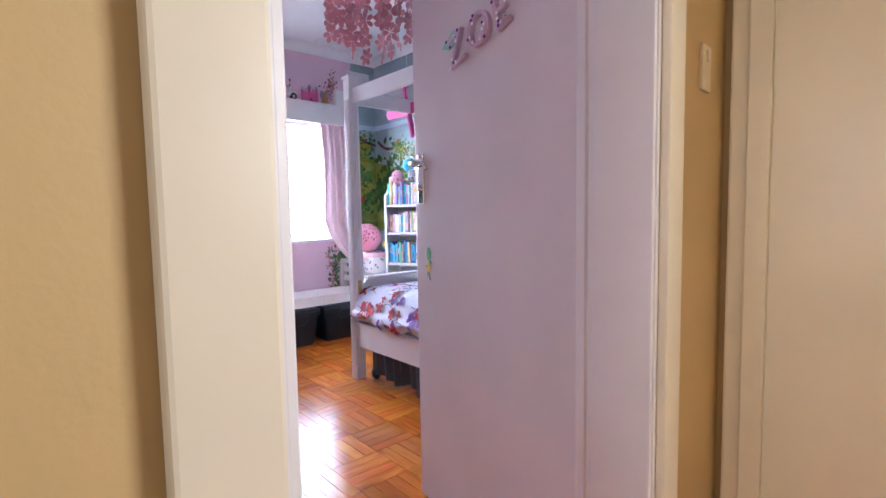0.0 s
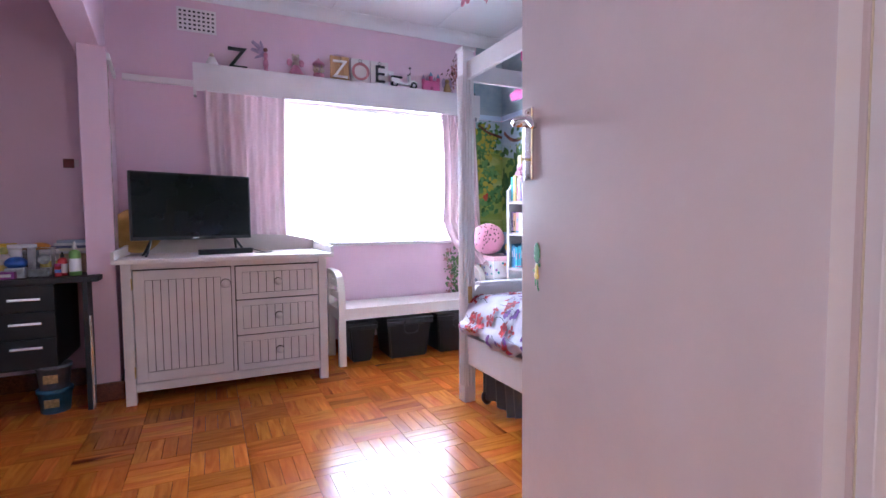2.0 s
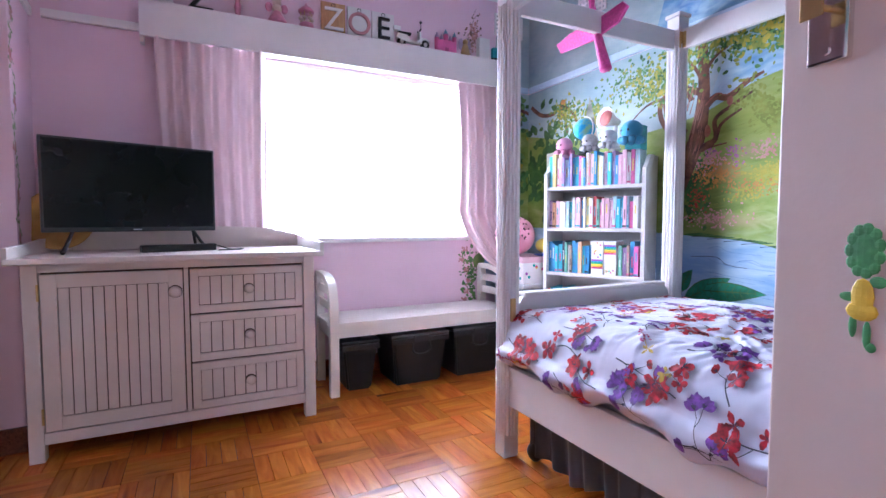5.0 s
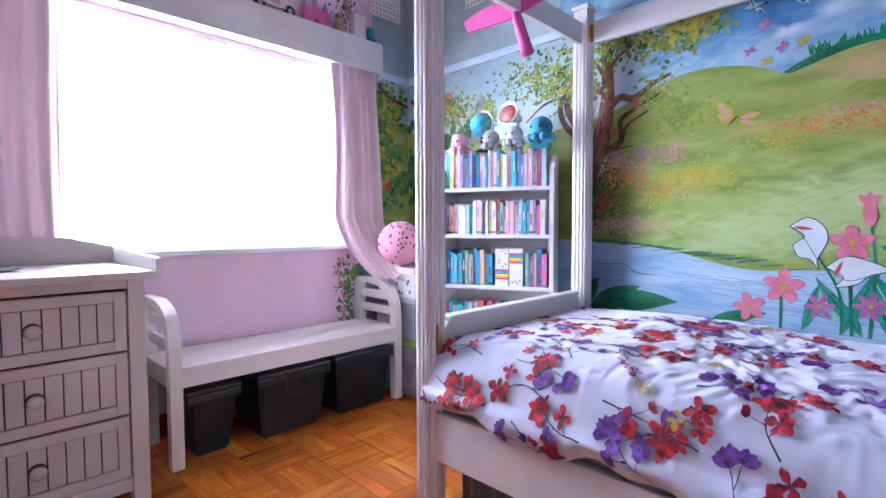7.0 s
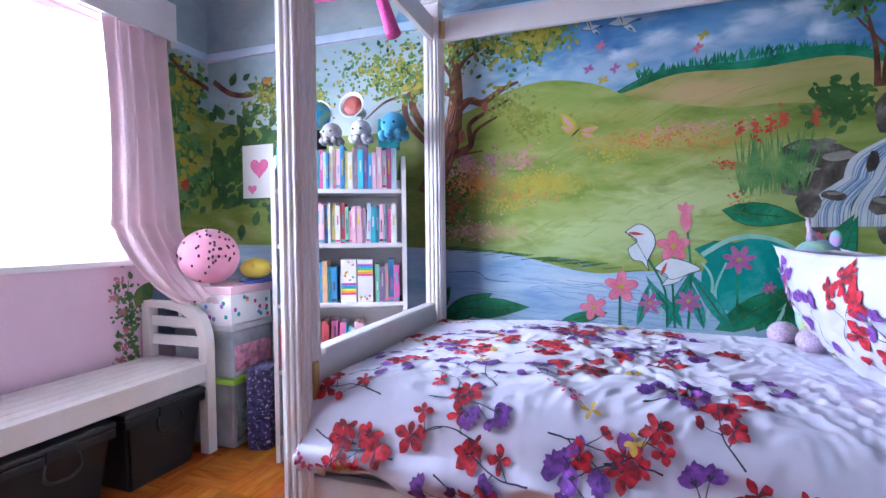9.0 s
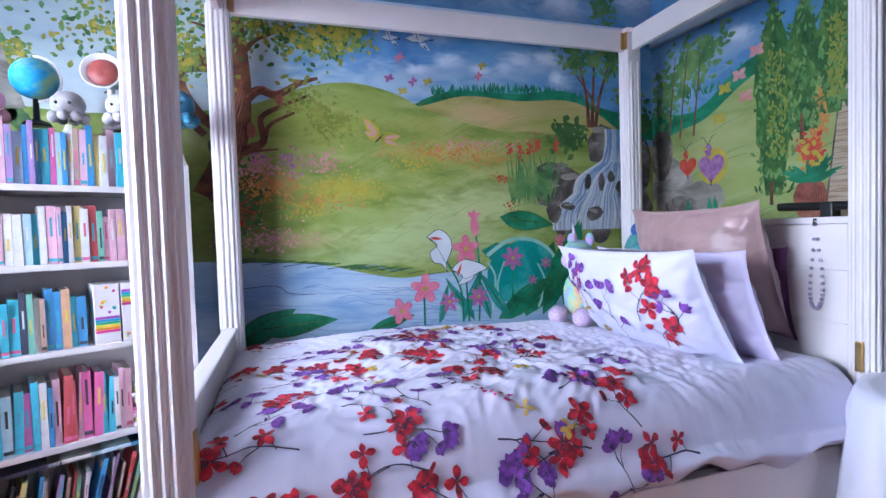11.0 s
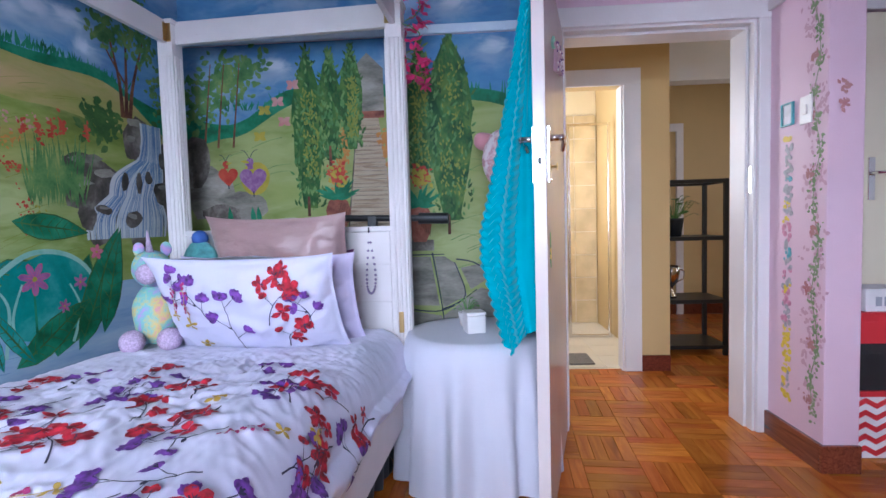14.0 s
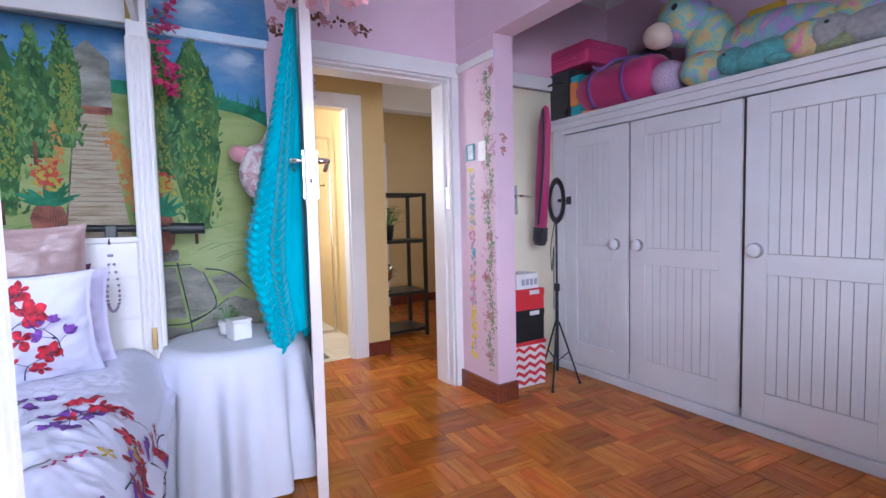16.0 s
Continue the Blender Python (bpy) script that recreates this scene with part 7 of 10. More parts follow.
for name, key, n in (("cypress", "cyp", 1), ("cypress_dark", "dark", 120), ("cypress_light", "mid", 90)):
    w2.begin(name, C[key])
    for u, v0, v1, w in ((2.63, 1.16, 1.95, 0.085), (2.515, 1.40, 1.93, 0.06), (2.405, 1.45, 1.95, 0.06), (2.06, 1.30, 1.96, 0.075), (1.915, 1.08, 2.0, 0.115)):
        if n == 1:
            pts = []
            for k in range(13):
                t = k / 12
                pts.append((w * (math.sin(math.pi * min(1, 0.12 + t * 0.55)) if t < 0.55 else max(0.0, math.cos((t - 0.55) / 0.45 * 1.5708)) ** 0.85) * random.uniform(0.9, 1.1), v0 + (v1 - v0) * t))
            w2.poly([(u - a, b) for a, b in pts] + [(u + a, b) for a, b in pts[-2::-1]])
        else:
            for k in range(n):
                t = random.random() ** 1.2
                ww = w * (0.95 if t < 0.55 else math.cos((t - 0.55) / 0.45 * 1.5) + 0.05)
                w2.leaf(u + random.uniform(-ww, ww), v0 + (v1 - v0) * t, 1.57 + random.gauss(0, 0.5), random.uniform(0.02, 0.045), 0.006)
w2.begin("cypress_glow", C["glow"])
for u, v0, v1, w in ((1.905, 1.2, 1.85, 0.05), (2.06, 1.35, 1.8, 0.03), (2.62, 1.3, 1.75, 0.03), (2.40, 1.5, 1.8, 0.02)):
    for k in range(150):
        w2.leaf(u + random.uniform(-w, w) * 1.3, random.uniform(v0, v1), 1.57 + random.gauss(0, 0.5), 0.020, 0.004)
for u, v in ((2.64, 1.17), (1.93, 1.06), (2.52, 1.42)):
    w2.begin("cypress_trunk", C["bark"]).stroke([(u, v - 0.05), (u, v + 0.05)], 0.008, 0.006)
w2.begin("plinth", C["rock"]).poly([(2.01, 0.93), (2.15, 0.93), (2.15, 0.985), (2.01, 0.985)])
for u, v, q in ((2.08, 1.07, 0.095), (2.49, 1.13, 0.085)):
    w2.begin("pot", C["terra"], "painted terracotta pot").poly([(u + x, v + z) for x, z in ((-0.032, -q), (0.032, -q), (0.056, -q * 0.4), (0.064, q * 0.2), (0.050, q * 0.7), (0.036, q * 0.85), (0.046, q), (-0.046, q), (-0.036, q * 0.85), (-0.050, q * 0.7), (-0.064, q * 0.2), (-0.056, -q * 0.4))])
    w2.begin("pot_shade", C["bark"])
    for k in range(7):
        w2.stroke([(u - 0.05 + 0.008 * k, v - q * 0.7 + 0.01 * k), (u - 0.058 + 0.009 * k, v + q * 0.1), (u - 0.045 + 0.007 * k, v + q * 0.6)], 0.002, 0.001)
w2.begin("pot_plant", C["tealdk"])
for u, v in ((2.08, 1.15), (2.49, 1.20)):
    for k in range(13):
        w2.leaf(u, v, 0.1 + 2.95 * k / 12, random.uniform(0.09, 0.14), 0.011, random.uniform(-0.35, 0.35))
w2.begin("pot_flower", C["red"])
w2.dabs(2.07, 1.30, 0.045, 0.04, 90, 0.022)
w2.dabs(2.49, 1.33, 0.045, 0.04, 90, 0.022)
w2.begin("pot_flower", C["yel"])
w2.dabs(2.07, 1.30, 0.05, 0.04, 22, 0.03)
w2.dabs(2.50, 1.31, 0.04, 0.04, 14, 0.025)
w2.begin("stone_step", C["stone"])
for pts in ([(2.22, 0.40), (2.22, 0.64), (1.98, 0.60), (1.96, 0.42)], [(2.21, 0.66), (2.20, 0.90), (2.03, 0.90), (1.99, 0.65)], [(1.97, 0.44), (1.97, 0.60), (1.78, 0.74), (1.66, 0.70), (1.66, 0.44)], [(2.01, 0.90), (1.97, 0.64), (1.85, 0.70), (1.90, 0.86), (1.96, 0.90)], [(1.88, 0.84), (1.83, 0.73), (1.72, 0.80), (1.78, 0.86)]):
    w2.poly(pts)
w2.begin("stone_line", C["ink"])
for pts in ([(2.22, 0.65), (1.98, 0.625), (1.80, 0.73)], [(2.02, 0.92), (1.975, 0.63), (1.965, 0.42)], [(1.98, 0.63), (1.86, 0.70), (1.91, 0.87)], [(1.90, 0.885), (1.80, 0.86), (1.70, 0.77)], [(2.21, 0.91), (1.96, 0.91)]):
    w2.stroke(pts, 0.004, 0.002)
w2.begin("boulder", C["stone"])
w2.blob(2.98, 1.18, 0.13, 0.075, 0, 18, 0.08)
w2.blob(3.16, 1.25, 0.13, 0.14, 0, 18, 0.1)
w2.begin("boulder_shadow", C["rock"])
w2.blob(3.22, 1.42, 0.08, 0.13, 0, 14, 0.12)
w2.blob(3.10, 1.14, 0.10, 0.05, 0, 14, 0.12)
w2.begin("sprout", C["tealdk"])
for u in (2.90, 3.05, 2.93):
    w2.leaf(u, 1.08, 1.5, 0.10, 0.014)
for name, key, u, v, s, lb in (("heart_bird", "red", 3.055, 1.335, 0.055, "red heart-shaped painted bird"), ("heart_bird", "purp", 2.925, 1.315, 0.075, "purple heart-shaped painted bird")):
    if key == "purp":
        w2.begin("heart_edge", C["yel"])
        w2.blob(u - 0.012, v + 0.005, s * 1.0, s * 1.12, 0.2, 18, 0.03)
    w2.begin(name, C[key], lb)
    pts = []
    for k in range(24):
        t = 2 * math.pi * k / 24
        pts.append((u + s * 0.062 * 16 * math.sin(t) ** 3 * 0.95, v + s * 0.062 * (13 * math.cos(t) - 5 * math.cos(2 * t) - 2 * math.cos(3 * t) - math.cos(4 * t))))
    w2.poly(pts)
    w2.blob(u + s * 0.2, v + s * 1.15, s * 0.3, s * 0.3)
    w2.stroke([(u + s * 0.15, v + s * 0.7), (u + s * 0.2, v + s * 1.1)], s * 0.2, s * 0.16)
    w2.begin("beak", C["yel"]).leaf(u + s * 0.2, v + s * 1.15, 0.2 if key == "purp" else 3.0, s * 0.65, s * 0.1)
    w2.begin("antenna", C["ink"])
    for d in (-0.3, 0.3):
        w2.stroke([(u + s * 0.2, v + s * 1.4), (u + s * (0.2 + d), v + s * 1.9), (u + s * (0.2 + d * 2), v + s * 2.0)], 0.0018, 0.001)
    w2.stroke([(u, v - s * 0.8), (u, v - s * 1.15)], 0.003)
for u, v, key in ((2.88, 1.53, "yel"), (2.78, 1.70, "rose"), (2.70, 1.78, "rose"), (2.75, 1.60, "rose"), (2.85, 1.66, "yel")):
    w2.begin("butterfly", C[key], "small painted butterfly")
    for a in (0.6, 2.5, -0.6, 3.7):
        w2.leaf(u, v, a, 0.038, 0.013)
w2.end()
# rose sprays over the door
mr = thing("mural", (XD, 1.2, 2.1), "painted rose spray on the pink wall over the door", "mural")
w5 = Wallpaint(mr, lambda u, v, d: Vector((XD - 0.002 - d, u, v)))
w5.begin("rose_leaf", C["bark"])
for u, v in ((1.5, 2.1), (1.05, 2.19), (1.12, 2.20), (1.28, 2.22), (1.45, 2.3), (1.5, 2.45)):
    w5.dabs(u, v, 0.06, 0.03, 14, 0.03)
w5.begin("rose", C["rose"])
for u, v in ((1.52, 2.14), (1.50, 2.3), (1.08, 2.19), (1.47, 2.22), (1.25, 2.2), (1.53, 2.42)):
    w5.dabs(u, v, 0.025, 0.025, 22, 0.022)
w5.end()
# rose vine on the pillar
mp_ = thing("mural", (-0.3, YP, 0), "painted rose vine climbing the pink pillar", "mural")
w6 = Wallpaint(mp_, lambda u, v, d: Vector((u, YP + 0.002 + d, v)))
w6.begin("vine_blush", C["blush"])
for k in range(60):
    w6.dabs(-0.40 + random.uniform(-0.06, 0.05), random.uniform(0.24, 1.95), 0.03, 0.03, 5, 0.022)
w6.begin("vine", C["vine"])
vp = [(-0.415 + 0.02 * math.sin(k * 1.9), 0.24 + k * 0.12) for k in range(15)]
w6.stroke(vp, 0.003, 0.002)
for u, v in vp:
    w6.dabs(u, v, 0.026, 0.06, 26, 0.018)
w6.begin("rose_bloom", C["rose"])
for k, (u, v) in enumerate(vp):
    if k % 2 == 0:
        w6.dabs(u + random.choice((-0.05, 0.03)), v + 0.03, 0.020, 0.020, 34, 0.016)
w6.end()
me_ = thing("mural", (-0.475, 0.33, 1.6), "painted rose on the pillar end", "mural")
w7 = Wallpaint(me_, lambda u, v, d: Vector((-0.477 - d, u, v)))
w7.begin("rose_bloom", C["rose"])
for v in (1.56, 1.50):
    w7.dabs(0.34, v, 0.02, 0.02, 20, 0.018)
w7.end()
# rose vine on the nib wall's end
mn = thing("mural", (-3.40, YP, 0), "painted rose vine on the corner of the short wall", "mural")
w8 = Wallpaint(mn, lambda u, v, d: Vector((u, YP + 0.037 + d, v)))
w8.begin("vine", C["vine"])
vp = [(-3.44 + 0.025 * math.sin(k * 1.7), 0.95 + k * 0.1) for k in range(12)]
w8.stroke(vp, 0.003, 0.002)
for u, v in vp:
    w8.dabs(u, v, 0.025, 0.05, 14, 0.024)
w8.begin("rose_bloom", C["rose"])
for u, v in vp[::2]:
    w8.dabs(u, v, 0.022, 0.025, 24, 0.02)
w8.end()
FRAME = I4

# ---- wardrobe along the alcove; its own frame: x out of the front, y along it ----
FRAME = EAST @ pose(0, -0.41, 0, 0, 0, 90)
WARD = mat("cool_white_wardrobe_paint", (0.70, 0.67, 0.70), 0.45, 0.06, 4.0, 0.06, 45, spots=((0.45, 0.38, 0.34), 30.0, 0.77))
wd = thing("wardrobe", (-0.3, 1.3, 0), "large worn white wooden wardrobe with four beadboard doors", "wardrobe")
WY0, WY1 = 0.10, 2.70
# dark colour here shades the gaps between the doors
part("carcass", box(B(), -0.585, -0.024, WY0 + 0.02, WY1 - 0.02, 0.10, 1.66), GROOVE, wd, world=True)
for y in (WY0, WY1 - 0.02):
    part("side_panel", box(B(), -0.588, -0.002, y, y + 0.02, 0.0, 1.70, 0.002), WARD, wd, world=True)
part("plinth", box(B(), -0.56, 0.014, WY0 - 0.005, WY1, 0.0, 0.056, 0.004), WARD, wd, world=True)
part("top_rail", box(B(), -0.022, 0.0, WY0 + 0.02, WY1 - 0.02, 1.672, 1.71, 0.002), WARD, wd, world=True)
part("top_board", box(B(), -0.588, 0.03, WY0 - 0.02, WY1 + 0.02, 1.75, 1.78, 0.004), WARD, wd, world=True)
part("cornice", box(B(), -0.02, 0.018, WY0 - 0.01, WY1 + 0.01, 1.705, 1.75, 0.006), WARD, wd, world=True)
part("stile", box(B(), -0.022, 0.0, WY0 + 0.02, 0.215, 0.056, 1.672, 0.002), WARD, wd, world=True)


def wardrobe_door(y0, y1, kn, hinge, n):
    fr, t, z0, z1 = 0.105, 0.022, 0.062, 1.664
    bm = B()
    box(bm, -t, 0, y0, y0 + fr, z0, z1, 0.003)
    box(bm, -t, 0, y1 - fr, y1, z0, z1, 0.003)
    for a, b in ((z0, 0.215), (0.80, 0.90), (z1 - 0.095, z1)):
        box(bm, -t, 0, y0 + fr, y1 - fr, a, b, 0.003)
    d = part("door", bm, WARD, wd, world=True)
    w = (y1 - y0 - 2 * fr) / n
    for a, b in ((0.215, 0.80), (0.90, z1 - 0.095)):
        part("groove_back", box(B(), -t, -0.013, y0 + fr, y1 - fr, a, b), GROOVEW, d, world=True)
        for k in range(n):
            part("board", box(B(), -0.0115, -0.0075, y0 + fr + k * w + 0.0018, y0 + fr + (k + 1) * w - 0.0018, a + 0.002, b - 0.002, 0.0015), WARD, d, world=True)
    knob(d, (0, kn, 0.915), 0.034, WARD)
    for z in (0.32, 1.40):
        part("hinge", cyl(B(), (0.004, hinge, z - 0.045), (0.004, hinge, z + 0.045), 0.007, seg=8), WARD, d, "painted-over metal hinge", world=True)
    return d


wardrobe_door(0.222, 0.745, 0.655, 0.218, 7)
wardrobe_door(0.765, 1.418, 0.822, 1.422, 9)
wardrobe_door(1.440, 2.085, 1.492, 2.089, 9)
wardrobe_door(2.105, 2.66, 2.16, 2.664, 8)

# ---- things on top of the wardrobe ----
TIEDYE = paint("tie_dye_plush", [(0.62, 0.22, 0.38), (0.62, 0.48, 0.18), (0.22, 0.50, 0.46), (0.40, 0.28, 0.58), (0.66, 0.34, 0.42)], 9.0, rough=0.95)
CREAMP = cloth("cream_plush", (0.72, 0.58, 0.48), 0, 0.1, 200, 0.95)
MAGN = cloth("magenta_nylon", (0.42, 0.02, 0.13), 0, 0.15, 300, 0.6)
PURN = cloth("violet_nylon", (0.14, 0.05, 0.28), 0, 0.15, 300, 0.6)
PINKV = mat("hot_pink_vinyl", (0.55, 0.05, 0.17), 0.35, 0.1, 6)
TEALP = cloth("teal_plush", (0.12, 0.36, 0.36), 0, 0.3, 90, 0.95, 40)
GREYP = cloth("grey_plush", (0.32, 0.30, 0.31), 0, 0.25, 90, 0.95, 40)
DARKN = cloth("black_nylon", (0.02, 0.018, 0.024), 0, 0.3, 200, 0.6)
ORANGE = mat("orange_vinyl", (0.65, 0.20, 0.05), 0.5, 0.1)
TEALV = mat("teal_vinyl", (0.03, 0.30, 0.36), 0.5, 0.1)
WZT = 1.78


def fuzz(bm, amp, s=18.0):
    for v in bm.verts:
        v.co += v.co.normalized() * amp * noise.noise(v.co * s)
    return bm


sc = thing("suitcase", pose(-0.19, 0.135, WZT, 0, 0, 0), "black wheeled suitcase lying on the wardrobe", "suitcase")
part("shell", box(B(), -0.2, 0.19, -0.13, 0.15, 0.0, 0.34, 0.03), DARKN, sc)
part("zip", box(B(), -0.203, 0.193, -0.133, 0.153, 0.16, 0.175, 0.004), BLACKM, sc)
part("handle", tube(B(), spline([(0.192, -0.05, 0.25), (0.225, -0.04, 0.25), (0.225, 0.06, 0.25), (0.192, 0.07, 0.25)], 5), 0.008), BLACKP, sc, smooth=True)
for y in (-0.09, 0.11):
    part("wheel", cyl(B(), (0.19, y - 0.01, 0.04), (0.19, y + 0.01, 0.04), 0.025, seg=14), BLACKP, sc)
vc = thing("vanity_case", pose(-0.21, 0.23, WZT + 0.341, 0, 0, 0), "hot pink vinyl case on top of the black suitcase", "case")
part("shell", box(B(), -0.2, 0.2, -0.17, 0.2, 0.0, 0.155, 0.025), PINKV, vc)
part("seam", box(B(), -0.203, 0.203, -0.173, 0.203, 0.09, 0.098, 0.002), MAGN, vc)
part("handle", tube(B(), spline([(0.2, -0.06, 0.06), (0.225, -0.05, 0.04), (0.225, 0.07, 0.04), (0.2, 0.08, 0.06)], 5), 0.01), PINKV, vc, smooth=True)
tb = thing("tote_bag", pose(-0.10, 0.335, WZT), "orange and teal bag squeezed between the luggage", "bag")
part("body", box(B(), -0.15, 0.12, -0.045, 0.05, 0, 0.27, 0.02), TEALV, tb)
part("front_pocket", box(B(), 0.12, 0.135, -0.03, 0.035, 0.06, 0.22, 0.006), ORANGE, tb, "orange front pocket")
du = thing("duffel_bag", pose(-0.10, 0.62, WZT, 0, 0, 0), "magenta nylon duffel bag with violet straps lying on the wardrobe", "bag")
bm = B()
lathe(bm, [(0.0, -0.30), (0.09, -0.298), (0.13, -0.28), (0.145, -0.2), (0.15, 0.0), (0.145, 0.2), (0.13, 0.26), (0.09, 0.28), (0, 0.285)], 28, pose(0, 0, 0.14, 90, 0, 0) @ Matrix.Diagonal((1.05, 0.93, 1, 1)))
for v in bm.verts:
    v.co += Vector((0.008 * nz(v.co.y * 9, v.co.z * 9), 0, 0.008 * nz(v.co.y * 7, v.co.x * 9, 1, 3)))
    v.co.z = max(v.co.z, 0.002)
part("body", bm, MAGN, du, smooth=True)
for y in (-0.12, 0.13):
    part("strap", tube(B(), [(0.17 * math.cos(a), y, 0.14 + 0.15 * math.sin(a)) for a in [-1.0 + 0.2 * k for k in range(16)]], 0.009, 6), PURN, du, "violet webbing strap", True)
part("handle", tube(B(), spline([(0.08, -0.12, 0.27), (0.17, -0.08, 0.26), (0.19, 0.0, 0.22), (0.17, 0.09, 0.26), (0.08, 0.13, 0.27)], 6), 0.009, 6), PURN, du, "violet webbing handle", True)
part("zip", tube(B(), [(0.02, -0.26 + 0.05 * k, 0.275 + 0.005 * math.sin(k)) for k in range(11)], 0.006, 6), PURN, du)
bk = solo("backpack", fuzz(ball(B(), (0, 0, 0), 0.17, 0.75, 1.5, 0.62, 24, 16), 0.03, 9), DARKN, "soft black bag slumped behind the duffel bag", "bag", smooth=True, m=pose(-0.27, 0.60, WZT + 0.285))
solo("folded_blanket", box(B(), -0.19, 0.19, -0.30, 0.28, 0, 0.145, 0.03), DARKN, "dark folded blanket under the black bag", "blanket", m=pose(-0.38, 0.66, WZT))

po = thing("plush_unicorn", pose(-0.16, 1.02, WZT), "large pastel tie-dye plush unicorn lying on the wardrobe", "plush toy")
part("head", fuzz(ball(B(), (0.02, 0.0, 0.42), 0.145, 0.95, 1.05, 1.0, 24, 16), 0.01), TIEDYE, po, smooth=True)
part("muzzle", fuzz(ball(B(), (0.12, -0.09, 0.345), 0.085, 1.0, 1.05, 0.85, 20, 12), 0.006), CREAMP, po, "cream plush muzzle", True)
part("eye", ball(B(), (0.145, 0.02, 0.455), 0.022, 0.5, 1, 1.2), BLACKP, po, "shiny black eye", True)
for y in (-0.07, 0.10):
    part("ear", ball(B(), (-0.02, y, 0.575), 0.05, 0.5, 0.7, 1.2), TIEDYE, po, smooth=True)
part("horn", cyl(B(), (0.06, -0.06, 0.54), (0.09, -0.16, 0.60), 0.022, 0.004), mat("lilac_satin_horn", (0.55, 0.42, 0.68), 0.35), po, "lilac satin horn", True)
part("neck", fuzz(ball(B(), (-0.03, 0.12, 0.26), 0.13, 0.9, 1.0, 1.5, 20, 12), 0.01), TIEDYE, po, smooth=True)
part("body", fuzz(ball(B(), (-0.06, 0.42, 0.20), 0.145, 0.9, 2.1, 0.95, 28, 16), 0.014), TIEDYE, po, smooth=True)
for y, x in ((0.17, 0.12), (0.25, 0.05), (0.66, 0.10), (0.70, -0.04)):
    part("leg", fuzz(ball(B(), (x, y, 0.09), 0.09, 1.1, 1.35, 1.0, 18, 12), 0.01), TIEDYE, po, smooth=True)
part("tail", fuzz(ball(B(), (-0.05, 0.80, 0.20), 0.07, 0.8, 1.8, 1.2, 18, 12), 0.02), TIEDYE, po, smooth=True)
LILG = mat("lilac_glitter", (0.55, 0.42, 0.58), 0.25, 0.35, 160, 0.5, 220)
solo("glitter_ball", ball(B(), (0, 0, 0.10), 0.10, seg=24, rings=16), LILG, "lilac glitter ball at the wardrobe's front edge", "ball", smooth=True, m=pose(-0.07, 0.97, WZT))


def plush(name, m, r, mt, label, ears=True, eyes=True):
    """A small sitting soft toy: body, head, ears, feet."""
    t = thing(name, m, label, "plush toy")
    part("body", fuzz(ball(B(), (0, 0, r * 0.9), r, 1, 1.1, 0.9, 18, 12), r * 0.07, 30), mt, t, smooth=True)
    part("head", fuzz(ball(B(), (r * 0.35, 0, r * 1.95), r * 0.75, 1, 1.1, 0.95, 18, 12), r * 0.05, 30), mt, t, smooth=True)
    for s in (-1, 1):
        if ears:
            part("ear", ball(B(), (r * 0.2, s * r * 0.6, r * 2.6), r * 0.28, 0.6, 1, 1.1), mt, t, smooth=True)
        part("foot", ball(B(), (r * 0.8, s * r * 0.6, r * 0.33), r * 0.33, 1.3, 1, 1), mt, t, smooth=True)
        if eyes:
            part("eye", ball(B(), (r * 1.02, s * r * 0.3, r * 2.05), r * 0.1), BLACKP, t, "small black eye", True)
    return t


def flop(name, m, r, mt, label):
    """A soft toy lying flat on its belly."""
    t = thing(name, m, label, "plush toy")
    part("body", fuzz(ball(B(), (0, 0, r * 0.75), r, 1.0, 1.7, 0.75, 20, 12), r * 0.08, 25), mt, t, smooth=True)
    part("head", fuzz(ball(B(), (r * 0.2, -r * 1.5, r * 0.85), r * 0.75, 1, 1, 0.9, 18, 12), r * 0.06, 30), mt, t, smooth=True)
    for x in (-0.7, 0.7):
        part("flipper", ball(B(), (r * x, r * 0.8, r * 0.3), r * 0.45, 1.3, 1.2, 0.55), mt, t, smooth=True)
    part("eye", ball(B(), (r * 0.85, -r * 1.6, r * 1.1), r * 0.09), BLACKP, t, "small black eye", True)
    return t


flop("plush_turtle", pose(-0.06, 1.50, WZT), 0.10, TEALP, "mottled teal plush turtle on the wardrobe")
flop("plush_seal", pose(-0.10, 1.92, WZT, 0, 0, 15), 0.11, GREYP, "grey plush seal lying on the wardrobe")
flop("plush_snake", pose(-0.05, 1.76, WZT, 0, 0, -10), 0.07, cloth("olive_plush", (0.28, 0.30, 0.16), 0, 0.3, 90, 0.95, 40), "olive plush toy lying on the wardrobe")
solo("black_bag", fuzz(ball(B(), (0, 0, 0.13), 0.14, 1, 1.9, 0.9, 22, 14), 0.02), DARKN, "black bag behind the soft toys", "bag", smooth=True, m=pose(-0.40, 1.95, WZT))
yc = thing("yellow_card", pose(-0.46, 1.30, WZT, 0, 0, 90), "yellow card box standing behind the unicorn", "box")
part("carton", box(B(), -0.09, 0.09, -0.02, 0.02, 0, 0.46, 0.004), mat("yellow_card", (0.70, 0.46, 0.04), 0.6), yc)
part("print", box(B(), -0.04, 0.06, -0.0225, -0.0205, 0.36, 0.40), mat("dark_print", (0.12, 0.06, 0.03), 0.6), yc, "dark printed bar")
solo("orange_folder", box(B(), -0.06, 0.1, -0.07, 0.07, 0, 0.012, 0.002), ORANGE, "flat orange folder at the wardrobe's edge", "folder", m=pose(-0.08, 0.44, WZT + 0.0, 0, 0, 20))

